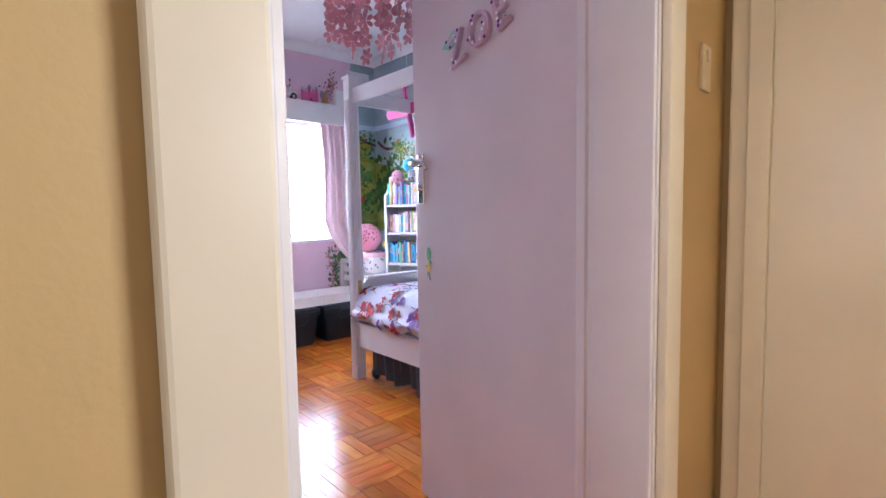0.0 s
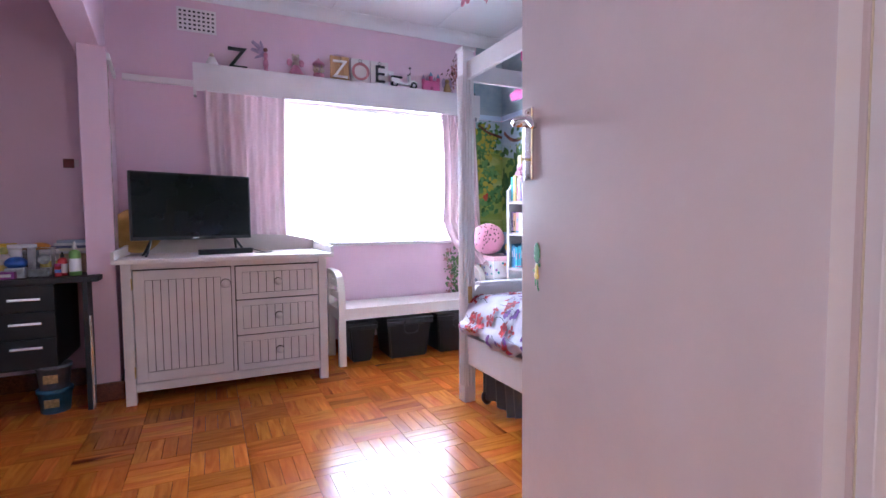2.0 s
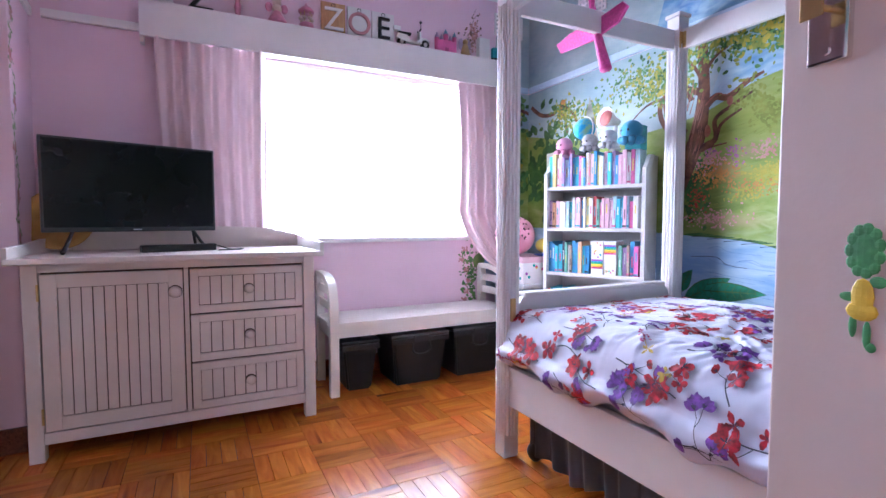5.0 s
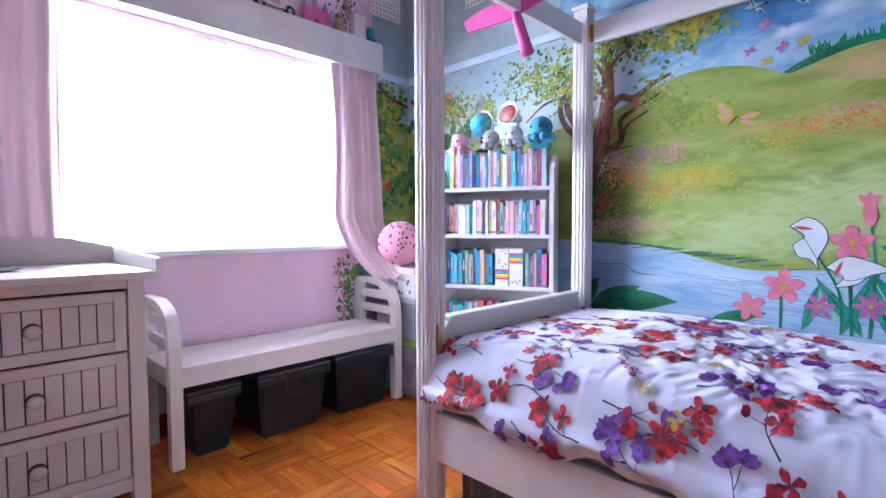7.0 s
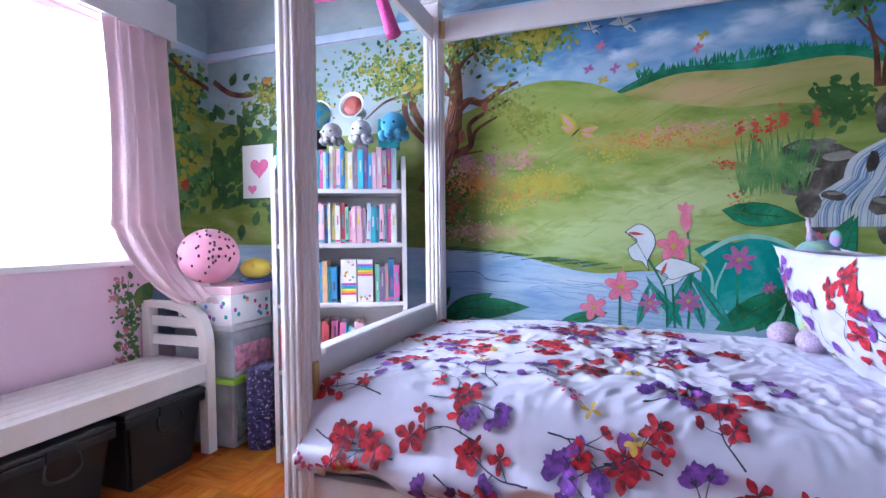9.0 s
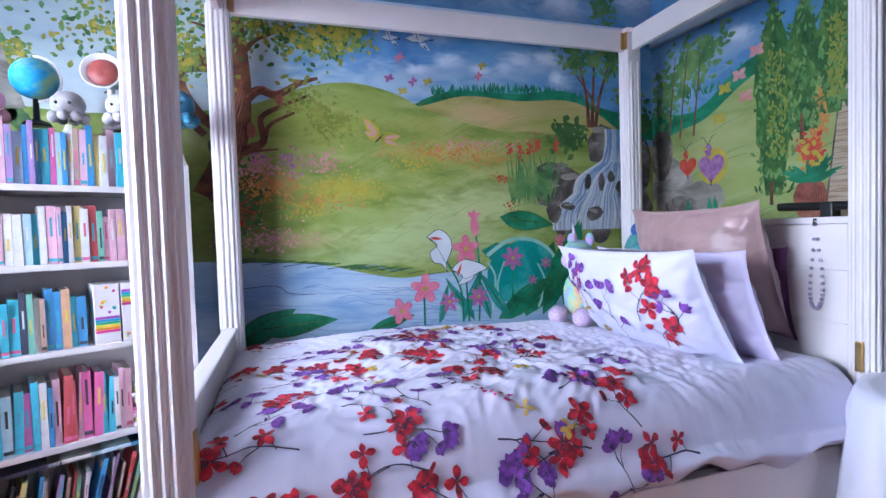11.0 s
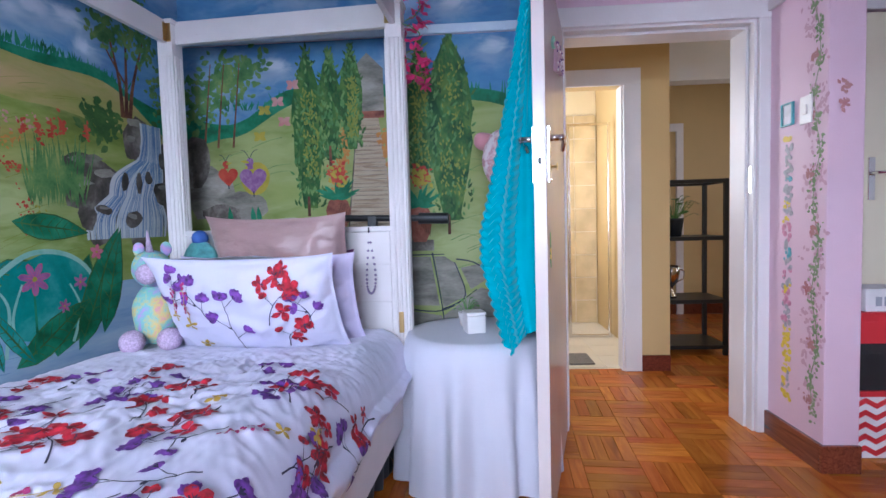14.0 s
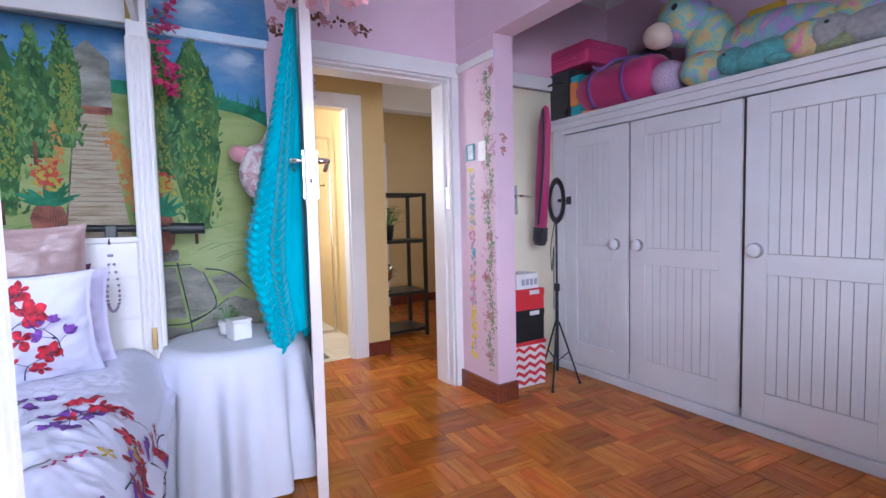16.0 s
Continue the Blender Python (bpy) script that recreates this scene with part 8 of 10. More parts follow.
# ---- beside the wardrobe: bag, ring light, boxes ----
FRAME = EAST
gb = thing("long_bag", pose(-0.33, -0.07, 0.93, 0, -4, 0), "long magenta bag with black end hanging on a door", "bag")
bm = B()
lathe(bm, [(0, 0.10), (0.05, 0.10), (0.055, 0.4), (0.05, 0.75), (0.03, 0.86), (0, 0.88)], 18, Matrix.Diagonal((1.0, 0.6, 1, 1)))
part("body", bm, MAGN, gb, smooth=True)
bm = B()
lathe(bm, [(0, -0.02), (0.04, -0.015), (0.056, 0.02), (0.056, 0.10), (0, 0.101)], 18, Matrix.Diagonal((1.03, 0.65, 1, 1)))
part("end", bm, DARKN, gb, "black padded end", True)
part("strap", tube(B(), spline([(-0.02, 0.035, 0.85), (-0.05, 0.045, 0.5), (-0.02, 0.04, 0.12)], 6), 0.008, 6), DARKN, gb, smooth=True)

rl = thing("ring_light", pose(-0.45, -0.10, 0, 0, 0, -24), "black ring light on a folding tripod stand", "ring light")
bm = B()
sheet(bm, 48, 9, lambda u, v: Vector(((0.125 + 0.022 * math.cos(v * 6.2832)) * math.cos(u * 6.2832), 0.011 * math.sin(v * 6.2832), 1.20 + (0.125 + 0.022 * math.cos(v * 6.2832)) * math.sin(u * 6.2832))), True)
part("ring", bm, BLACKP, rl, smooth=True)
bm = B()
sheet(bm, 48, 3, lambda u, v: Vector(((0.111 + 0.028 * v) * math.cos(u * 6.2832), -0.0125, 1.20 + (0.111 + 0.028 * v) * math.sin(u * 6.2832))), True)
part("diffuser", bm, mat("milky_diffuser", (0.62, 0.62, 0.75), 0.4), rl, "milky ring diffuser switched off")
part("pole", cyl(cyl(B(), (0, 0.0, 0.62), (0, 0, 1.07), 0.007), (0, 0, 0.10), (0, 0, 0.66), 0.011), BLACKM, rl)
part("clamp", box(B(), -0.014, 0.014, -0.016, 0.016, 0.62, 0.67, 0.004), BLACKP, rl)
part("phone_holder", box(box(B(), -0.012, 0.012, -0.07, -0.012, 1.19, 1.21, 0.003), -0.04, 0.04, -0.085, -0.07, 1.175, 1.225, 0.003), BLACKP, rl)
for k in range(3):
    a = 0.5 + 2.094 * k
    leg = part("leg", tube(B(), [(0.012 * math.cos(a), 0.012 * math.sin(a), 0.42), (0.15 * math.cos(a), 0.15 * math.sin(a), 0.012)], 0.006), BLACKM, rl)
    part("rubber_foot", ball(B(), (0.15 * math.cos(a), 0.15 * math.sin(a), 0.011), 0.011), BLACKP, leg)
    part("stay", tube(B(), [(0.0, 0.0, 0.16), (0.08 * math.cos(a), 0.08 * math.sin(a), 0.22)], 0.004), BLACKM, rl)
part("cord", tube(B(), spline([(0, 0.012, 1.06), (0.05, 0.02, 0.9), (0.03, 0.02, 0.75), (0.01, 0.015, 0.9), (0.02, 0.013, 0.5)], 8), 0.003, 6), BLACKP, rl, smooth=True)

REDC = mat("red_card", (0.55, 0.02, 0.03), 0.5, 0.08)
WCARD = mat("white_card", (0.72, 0.70, 0.72), 0.5, 0.05)
BX0, BX1, BYA, BYB = -0.36, -0.13, -0.08, 0.20
cb = thing("chevron_box", pose(-0.245, 0.06, 0), "tall red and white chevron gift box on the floor", "box")
part("carton", box(B(), BX0, BX1, BYA, BYB, 0.002, 0.29, 0.003), mat("teal_card", (0.03, 0.32, 0.36), 0.5), cb, "teal card sides", world=True)
part("front_panel", box(B(), BX0 - 0.003, BX0 - 0.0005, BYA + 0.004, BYB - 0.004, 0.004, 0.272), WCARD, cb, world=True)
nzg, wz = 6, (BYB - BYA - 0.008) / 6
for r in range(5):
    bm = B()
    o = []
    for k in range(nzg + 1):
        o.append((k * wz, 0.012 + r * 0.052 + (0.026 if k % 2 else 0.0)))
    up = [(x, z + 0.026) for x, z in o][::-1]
    for k in range(nzg):
        prism(bm, [o[k], o[k + 1], (o[k + 1][0], o[k + 1][1] + 0.024), (o[k][0], o[k][1] + 0.024)], 0.002, Matrix.Translation((BX0 - 0.0035, BYA + 0.004, 0)) @ pose(0, 0, 0, 0, 0, 90))
    part("chevron", bm, REDC, cb, "red zigzag band", world=True)
part("lid", box(B(), BX0 - 0.004, BX1 + 0.004, BYA - 0.004, BYB + 0.004, 0.272, 0.296, 0.002), REDC, cb, "red lid", world=True)
for nm, z0, z1, mt, lm, lab in (("shoe_box", 0.297, 0.50, BLACKM, BLACKP, "black shoe box stacked on the chevron box"), ("shoe_box", 0.501, 0.635, REDC, REDC, "red shoe box stacked on the black one")):
    t = thing(nm, pose(-0.245, 0.05, z0), lab, "shoe box", "stacked shoe boxes")
    part("carton", box(B(), BX0 + 0.005, BX1, BYA + 0.005, BYB - 0.01, z0, z1 - 0.03, 0.002), mt, t, world=True)
    part("lid", box(B(), BX0 + 0.002, BX1 + 0.003, BYA + 0.002, BYB - 0.007, z1 - 0.04, z1, 0.003), lm, t, world=True)
    part("label", box(B(), BX0 - 0.0005, BX0 + 0.0018, BYA + 0.05, BYA + 0.13, z1 - 0.035, z1 - 0.008), WCARD, t, "small white printed mark", world=True)
t = thing("small_box", pose(-0.27, 0.05, 0.636), "small white patterned box on top of the shoe boxes", "box")
part("carton", box(B(), BX0 + 0.02, BX1 - 0.06, BYA + 0.04, BYB - 0.06, 0.636, 0.735, 0.003), WCARD, t, world=True)
for k in range(4):
    part("print", box(B(), BX0 + 0.018, BX0 + 0.0195, BYA + 0.05 + 0.035 * k, BYA + 0.075 + 0.035 * k, 0.66, 0.70), mat("grey_print", (0.35, 0.36, 0.42), 0.6), t, world=True)

# ---- on the pillar ----
t = thing("picture_frame", pose(-0.235, YP + 0.001, 1.505), "small teal picture frame on the pillar", "picture frame")
bm = B()
for a in ((-0.04, -0.033, -0.05, 0.05), (0.033, 0.04, -0.05, 0.05), (-0.033, 0.033, 0.043, 0.05), (-0.033, 0.033, -0.05, -0.043)):
    box(bm, a[0], a[1], 0, 0.012, a[2], a[3], 0.001)
part("frame", bm, mat("teal_frame_paint", (0.10, 0.34, 0.38), 0.4), t)
part("picture", box(B(), -0.033, 0.033, 0.0, 0.005, -0.043, 0.043), mat("pale_picture", (0.60, 0.58, 0.66), 0.4, 0.2, 30), t, "pale picture")
t = thing("light_switch", pose(-0.355, YP + 0.001, 1.50), "white plastic light switch on the pillar", "light switch")
part("plate", box(B(), -0.036, 0.036, 0, 0.008, -0.058, 0.058, 0.003), WHITE, t)
part("rocker", box(B(), -0.012, 0.012, 0.008, 0.013, -0.02, 0.02, 0.002), WHITE, t)
# a height chart of stickers
t = thing("sticker_chart", pose(-0.235, YP + 0.001, 0.2), "tall sticker height chart of owls and branches on the pillar", "sticker")
random.seed(21)
SC = [mat("sticker_teal", (0.12, 0.42, 0.50), 0.5, 0.3, 60), mat("sticker_yellow", (0.70, 0.55, 0.12), 0.5, 0.3, 60), mat("sticker_grey", (0.40, 0.38, 0.42), 0.5, 0.3, 60), mat("sticker_pink", (0.62, 0.25, 0.38), 0.5, 0.3, 60)]
z = 0.03
while z < 1.22:
    k = random.choice((0, 1, 2, 2, 3))
    bm = B()
    for q in range(random.choice((3, 4, 5))):
        cx, cz, r = random.uniform(-0.028, 0.028), z + random.uniform(-0.02, 0.02), random.uniform(0.006, 0.014)
        cyl(bm, (cx, 0.0, cz), (cx, 0.0015 + 0.0002 * q, cz), r, seg=9)
    part("sticker", bm, SC[k], t)
    z += random.uniform(0.02, 0.034)

# ---- round bedside table under a cloth ----
FRAME = I4
TX, TY, TR = -0.45, 1.80, 0.285
WCLOTH = cloth("white_tablecloth", (0.62, 0.61, 0.70), 0.0, 0.04, 500, 0.85)
rt = thing("round_table", (TX, TY, 0), "round side table beside the bed, hidden by its cloth", "table")
part("tabletop", cyl(B(), (0, 0, 0.575), (0, 0, 0.6), TR - 0.012, seg=40), FURN, rt)
for k in range(3):
    a = 0.4 + 2.094 * k
    part("leg", cyl(B(), (0.16 * math.cos(a), 0.16 * math.sin(a), 0), (0.14 * math.cos(a), 0.14 * math.sin(a), 0.575), 0.016), FURN, rt)


def drape(u, v):
    a = u * 6.28319
    if v < 0.25:
        r = TR * (v / 0.25) ** 0.9
        return Vector((r * math.cos(a), r * math.sin(a), 0.607 + 0.0015 * nz(math.cos(a) * r * 12, math.sin(a) * r * 12)))
    t = (v - 0.25) / 0.75
    f = (0.028 * math.sin(a * 11 + 0.6 * math.sin(a * 2)) + 0.014 * math.sin(a * 19 + 1.3)) * min(1, t * 1.6) ** 1.2
    r = TR + 0.014 * min(1, t * 8) + 0.035 * t + f
    return Vector((r * math.cos(a), r * math.sin(a), 0.605 - 0.59 * t - 0.012 * math.exp(-t * 20) * 0 - 0.004))


solo("tablecloth", sheet(B(), 220, 34, drape, True), WCLOTH, "white cloth draped over the round table to the floor", "tablecloth", smooth=True, m=pose(TX, TY, 0))
t = thing("small_white_tub", pose(TX - 0.06, TY - 0.01, 0.611, 0, 0, 20), "small white square plastic tub on the round table", "tub")
part("body", box(B(), -0.04, 0.04, -0.04, 0.04, 0, 0.075, 0.008), WHITE, t)
part("lid", box(B(), -0.042, 0.042, -0.042, 0.042, 0.075, 0.088, 0.005), WHITE, t)
LEAF = mat("green_leaf", (0.08, 0.20, 0.035), 0.45, 0.4, 40)


def leaves(parent, c, n, ln, spread, h, seed):
    random.seed(seed)
    for k in range(n):
        a, e = random.uniform(0, 6.28), random.uniform(0.2, spread)
        d = Vector((math.cos(a) * math.sin(e), math.sin(a) * math.sin(e), math.cos(e)))
        p0 = Vector(c)
        p1 = p0 + d * h * random.uniform(0.6, 1)
        p2 = p1 + (d + Vector((0, 0, -0.9))).normalized() * ln * 0.5
        bm = B()
        tube(bm, [p0, p1], 0.0018, 5)
        s = d.cross(Vector((0, 0, 1))).normalized() * ln * 0.22
        v = [bm.verts.new(q) for q in (p1, (p1 + p2) / 2 + s + d * 0.004, p2, (p1 + p2) / 2 - s + d * 0.004)]
        bm.faces.new(v)
        part("leaf", bm, LEAF, parent)


t = thing("small_plant", pose(TX + 0.07, TY + 0.03, 0.611), "small green potted plant on the round table", "plant")
part("pot", lathe(B(), [(0.03, 0), (0.04, 0.06), (0.036, 0.06), (0.034, 0.05), (0, 0.05)], 18), WHITE, t, smooth=True)
leaves(t, (0, 0, 0.05), 16, 0.05, 1.1, 0.08, 4)

# ---- on the door: ribbed towel and drawstring bag ----
TOWEL = cloth("turquoise_towel", (0.0, 0.33, 0.41), 0, 0.12, 350, 0.95)
dm = EAST @ pose(XD + 0.03, D1 - 0.014, 0.008, 0, 0, 180 - 14.5)


def towel(u, v):
    a = u * 6.28319
    z = 1.955 - 1.40 * v
    w = 0.03 + 0.20 * min(1, v * 1.5) ** 1.1 - 0.10 * max(0, v - 0.75) / 0.25
    lx = 0.03 + 0.10 * min(1, v * 2)
    f = 1 + (0.13 * math.sin(a * 7 + 2 * v) + 0.06 * math.sin(a * 13 + 1)) * min(1, v * 3)
    dz = 0.10 * max(0, v - 0.8) / 0.2 * math.sin(a + 0.7)
    rib = 0.0062 * math.sin(6.2832 * (z / 0.034 + 1.6 * abs(((u * 9) % 1) - 0.5))) + 0.004 * math.sin(u * 9 * 6.2832)
    rx, ry = lx * f + rib, w / 2 * min(f, 1.1) + rib
    if math.sin(a) > 0.35:
        rx, ry = lx * f, w / 2 * min(f, 1.1)
    return Vector((0.70 - lx * 0.6 + rx * math.cos(a), -0.049 - w / 2 + ry * math.sin(a), z + dz))


tw = thing("towel", dm, "turquoise ribbed bath towel hanging from a hook on the door", "towel")
tw.matrix_basis = dm
bm = sheet(B(), 250, 330, towel, True)
part("cloth", bm, TOWEL, tw, "", True)
part("label", box(B(), 0.66, 0.69, -0.185, -0.182, 0.62, 0.65), DARKN, tw, "small black sewn label")
part("hook", tube(B(), [(0.68, -0.04, 1.965), (0.68, -0.06, 1.955), (0.68, -0.075, 1.97)], 0.006), CHROME, tw, "chrome door hook", True)
BAGC = paint("pink_white_pattern_cotton", [(0.62, 0.56, 0.56), (0.68, 0.60, 0.60), (0.45, 0.22, 0.25), (0.66, 0.58, 0.58)], 16.0, rough=0.9)
dbg = thing("drawstring_bag", dm, "white and pink patterned drawstring bag hanging on the door", "bag")
dbg.matrix_basis = dm
part("pouch", fuzz(ball(B(), (0.40, -0.215, 1.33), 0.115, 0.85, 0.95, 1.15, 24, 16), 0.02, 12), BAGC, dbg, smooth=True)
part("gather", fuzz(ball(B(), (0.40, -0.31, 1.41), 0.05, 0.8, 1, 0.8), 0.01), cloth("dusty_rose_cotton", (0.50, 0.22, 0.25), 0, 0.2), dbg, "dusty pink gathered corner", True)
part("cord", tube(B(), spline([(0.42, -0.05, 1.90), (0.41, -0.09, 1.7), (0.40, -0.22, 1.45)], 6), 0.012, 6), BAGC, dbg, smooth=True)

# ---- hall shelf ----
FRAME = EAST
hs = thing("metal_shelf", (1.43, 0.165, 0), "black metal open shelf in the hall", "shelf")
SX0, SX1, SY0, SY1 = 1.25, 1.62, -0.10, 0.36
for x in (SX0, SX1 - 0.03):
    for y in (SY0, SY1 - 0.03):
        part("upright", box(B(), x, x + 0.03, y, y + 0.03, 0, 1.34, 0.002), BLACKM, hs, world=True)
for z in (0.05, 0.40, 0.88):
    part("shelf", box(B(), SX0 - 0.002, SX1 + 0.002, SY0 - 0.002, SY1 + 0.002, z, z + 0.03, 0.003), BLACKM, hs, world=True)
for x in (SX0, SX1 - 0.03):
    part("top_rail", box(B(), x + 0.001, x + 0.029, SY0 + 0.03, SY1 - 0.03, 1.31, 1.339, 0.002), BLACKM, hs, world=True)
for y in (SY0, SY1 - 0.03):
    part("top_rail", box(B(), SX0 + 0.03, SX1 - 0.03, y + 0.001, y + 0.029, 1.31, 1.339, 0.002), BLACKM, hs, world=True)
t = thing("potted_plant", pose(1.40, 0.24, 0.91), "leafy green plant in a black pot on the hall shelf", "plant")
part("pot", lathe(B(), [(0.05, 0), (0.068, 0.13), (0.07, 0.14), (0.062, 0.14), (0.06, 0.11), (0, 0.11)], 20), BLACKP, t, smooth=True)
leaves(t, (0, 0, 0.11), 46, 0.09, 1.15, 0.22, 9)
t = thing("trophy_cup", pose(1.38, 0.27, 0.43), "silver trophy cup on the hall shelf", "trophy")
part("cup", lathe(B(), [(0.04, 0), (0.042, 0.02), (0.012, 0.05), (0.015, 0.09), (0.045, 0.12), (0.06, 0.2), (0.062, 0.25), (0.056, 0.25), (0.05, 0.2), (0, 0.13)], 22), CHROME, t, smooth=True)
for s in (-1, 1):
    part("handle", tube(B(), spline([(0, s * 0.055, 0.22), (0, s * 0.095, 0.21), (0, s * 0.09, 0.15), (0, s * 0.045, 0.125)], 5), 0.005), CHROME, t, smooth=True)
FRAME = I4

# ---- outside the window ----
GLOW = mat("white_hazy_daylight", (0.93, 0.96, 1.0), 0.9, 0.02, 0.5, 0.0, 10, emit=3.0)
struct("backdrop", box(B(), -5.2, -5.1, -2.5, 6.5, -1.0, 6.0), GLOW, "bright white hazy daylight outside the window", "backdrop")

# ---- bathroom past the hall ----
FRAME = EAST
TILEC = mat("cream_floor_tile", (0.70, 0.64, 0.52), 0.3, 0.06, 5)
TILEW = mat("beige_wall_tile", (0.62, 0.48, 0.27), 0.25, 0.25, 5)
bf = struct("bathroom_floor", box(B(), 0.95, 2.5, 0.5, 1.86, -0.02, 0.001), TILEB, "grouted bathroom floor", "floor")
for i in range(5):
    for j in range(4):
        x0, y0 = 0.96 + i * 0.305, 0.565 + j * 0.32
        part("tile", box(B(), x0, x0 + 0.300, y0, y0 + 0.315, 0.001, 0.007, 0.001), TILEC, bf)
bw = struct("bathroom_tiling", box(B(), 2.475, 2.499, 0.57, 1.85, 0, 2.1), TILEB, "grouted beige tiling on the bathroom wall", "wall")
for i in range(6):
    for j in range(9):
        y0, z0 = 0.575 + i * 0.212, 0.01 + j * 0.232
        part("tile", box(B(), 2.468, 2.475, y0, y0 + 0.207, z0, z0 + 0.227, 0.001), TILEW, bw)
solo("bath_mat", box(B(), 1.02, 1.30, 0.95, 1.5, 0.0075, 0.018, 0.004), cloth("grey_mat", (0.16, 0.14, 0.12), 0, 0.4, 300, 0.95, 60), "small grey mat on the bathroom tiles", "mat")
t = thing("shower_screen", (1.85, 0.9, 0.007), "chrome-framed glass shower screen", "shower screen")
for y in (0.60, 0.95):
    part("upright", box(B(), 1.84, 1.865, y, y + 0.025, 0.007, 1.9, 0.003), CHROME, t, world=True)
for z in (0.01, 1.875):
    part("rail", box(B(), 1.842, 1.863, 0.625, 0.95, z, z + 0.025, 0.003), CHROME, t, world=True)
pane = part("pane", box(B(), 1.85, 1.855, 0.625, 0.95, 0.035, 1.875), glassy("shower_glass"), t, "clear glass pane", world=True)
pane.visible_shadow = False
FRAME = I4

# ---- ornaments on the pelmet ----
PZ, PX = 2.226, -3.702


def on_pelmet(name, y, label, cat="figurine"):
    return thing(name, pose(PX, y, PZ, 0, 0, 90), label, cat)


PINKM = mat("painted_pink_resin", (0.55, 0.20, 0.30), 0.4, 0.25, 30)
SKINM = mat("cream_resin", (0.62, 0.48, 0.40), 0.4, 0.2, 30)
LILM = mat("lilac_resin", (0.36, 0.26, 0.40), 0.4, 0.3, 30)
GOLDR = mat("gold_resin", (0.40, 0.25, 0.10), 0.4, 0.3, 30)
t = on_pelmet("bell_ornament", 0.78, "small white and cream bell ornament on the pelmet")
part("skirt", lathe(B(), [(0.042, 0), (0.040, 0.02), (0.02, 0.06), (0, 0.065)], 18), WHITE, t, smooth=True)
part("top", ball(B(), (0, 0, 0.075), 0.016), SKINM, t, smooth=True)
t = on_pelmet("letter_z", 0.95, "black wooden letter Z standing on the pelmet", "letter")
letter("letter_block", "Z", 0.22, 0.025, BLACKP, t, pose(0, 0, 0.002))
t = on_pelmet("fairy_figurine", 1.15, "winged fairy ornament in a pink dress on the pelmet")
part("dress", lathe(B(), [(0.028, 0.0), (0.014, 0.02), (0.02, 0.06), (0.012, 0.10), (0.018, 0.13), (0.006, 0.15), (0, 0.15)], 14), PINKM, t, smooth=True)
part("head", ball(B(), (0, 0, 0.165), 0.016), mat("brown_resin", (0.14, 0.05, 0.04), 0.5), t, smooth=True)
for a, ln in ((0.5, 0.11), (0.9, 0.14), (1.3, 0.12), (-0.1, 0.07)):
    part("wing", prism(B(), [(0, 0.12), (-ln * math.cos(a) - 0.01, 0.12 + ln * math.sin(a) - 0.02), (-ln * math.cos(a), 0.12 + ln * math.sin(a)), (-ln * 0.4 * math.cos(a), 0.14 + ln * 0.5 * math.sin(a))], 0.003, Matrix.Translation((0, 0.006 + 0.004 * ln * 10, 0))), LILM, t, "translucent lilac wing")
t = on_pelmet("angel_ornament", 1.37, "pink-skirted angel bear ornament on the pelmet")
part("skirt", lathe(B(), [(0.056, 0), (0.058, 0.015), (0.03, 0.06), (0.02, 0.08), (0, 0.085)], 20), PINKM, t, smooth=True)
part("body", ball(B(), (0, 0, 0.09), 0.028), SKINM, t, smooth=True)
part("head", ball(B(), (0, 0, 0.13), 0.027), SKINM, t, smooth=True)
for s in (-1, 1):
    part("ear", ball(B(), (s * 0.02, 0, 0.155), 0.01), SKINM, t, smooth=True)
    part("wing", ball(B(), (s * 0.045, 0.01, 0.10), 0.022, 1, 0.3, 1.3), PINKM, t, smooth=True)
t = on_pelmet("carousel_ornament", 1.545, "small pink carousel ornament on the pelmet")
part("base", lathe(B(), [(0.042, 0), (0.044, 0.03), (0.038, 0.035), (0, 0.035)], 22), PINKM, t, smooth=True)
part("canopy", lathe(B(), [(0.046, 0.10), (0.048, 0.112), (0.03, 0.13), (0.008, 0.145), (0.003, 0.16), (0, 0.16)], 22), PINKM, t, smooth=True)
for k in range(6):
    part("rod", cyl(B(), (0.034 * math.cos(k * 1.047), 0.034 * math.sin(k * 1.047), 0.034), (0.034 * math.cos(k * 1.047), 0.034 * math.sin(k * 1.047), 0.102), 0.0025, seg=6), BRASS, t)
    part("horse", ball(B(), (0.034 * math.cos(k * 1.047), 0.034 * math.sin(k * 1.047), 0.062), 0.011, 1.3, 0.8, 1), SKINM, t, smooth=True)
WOODP = wood("plaque_wood", (0.30, 0.15, 0.07), (0.45, 0.25, 0.12), 0.6, 0.0, (30, 3, 3))
PALEP = mat("pale_plaque", (0.66, 0.62, 0.62), 0.5, 0.05)
for ch, y, pm_, lm_, lb in (("Z", 1.715, WOODP, WHITE, "wooden plaque with a white letter Z on the pelmet"), ("O", 1.885, PALEP, mat("dusty_pink_letter", (0.48, 0.20, 0.22), 0.5), "white plaque with a dusty pink letter O on the pelmet"), ("E", 2.05, PALEP, BLACKP, "white plaque with a black letter E on the pelmet")):
    t = on_pelmet("letter_plaque", y, lb, "plaque")
    part("board", box(B(), -0.078, 0.078, 0, 0.014, 0, 0.195, 0.002), pm_, t)
    letter("letter", ch, 0.20, 0.012, lm_, t, pose(0, -0.007, 0.025))
    part("hanger", tube(B(), [(0.012 * math.cos(a), -0.002, 0.178 + 0.012 * math.sin(a)) for a in [0.4 * k for k in range(17)]], 0.002, 5), BLACKM, t)
t = on_pelmet("scooter_model", 2.27, "white and black model motor scooter on the pelmet", "model")
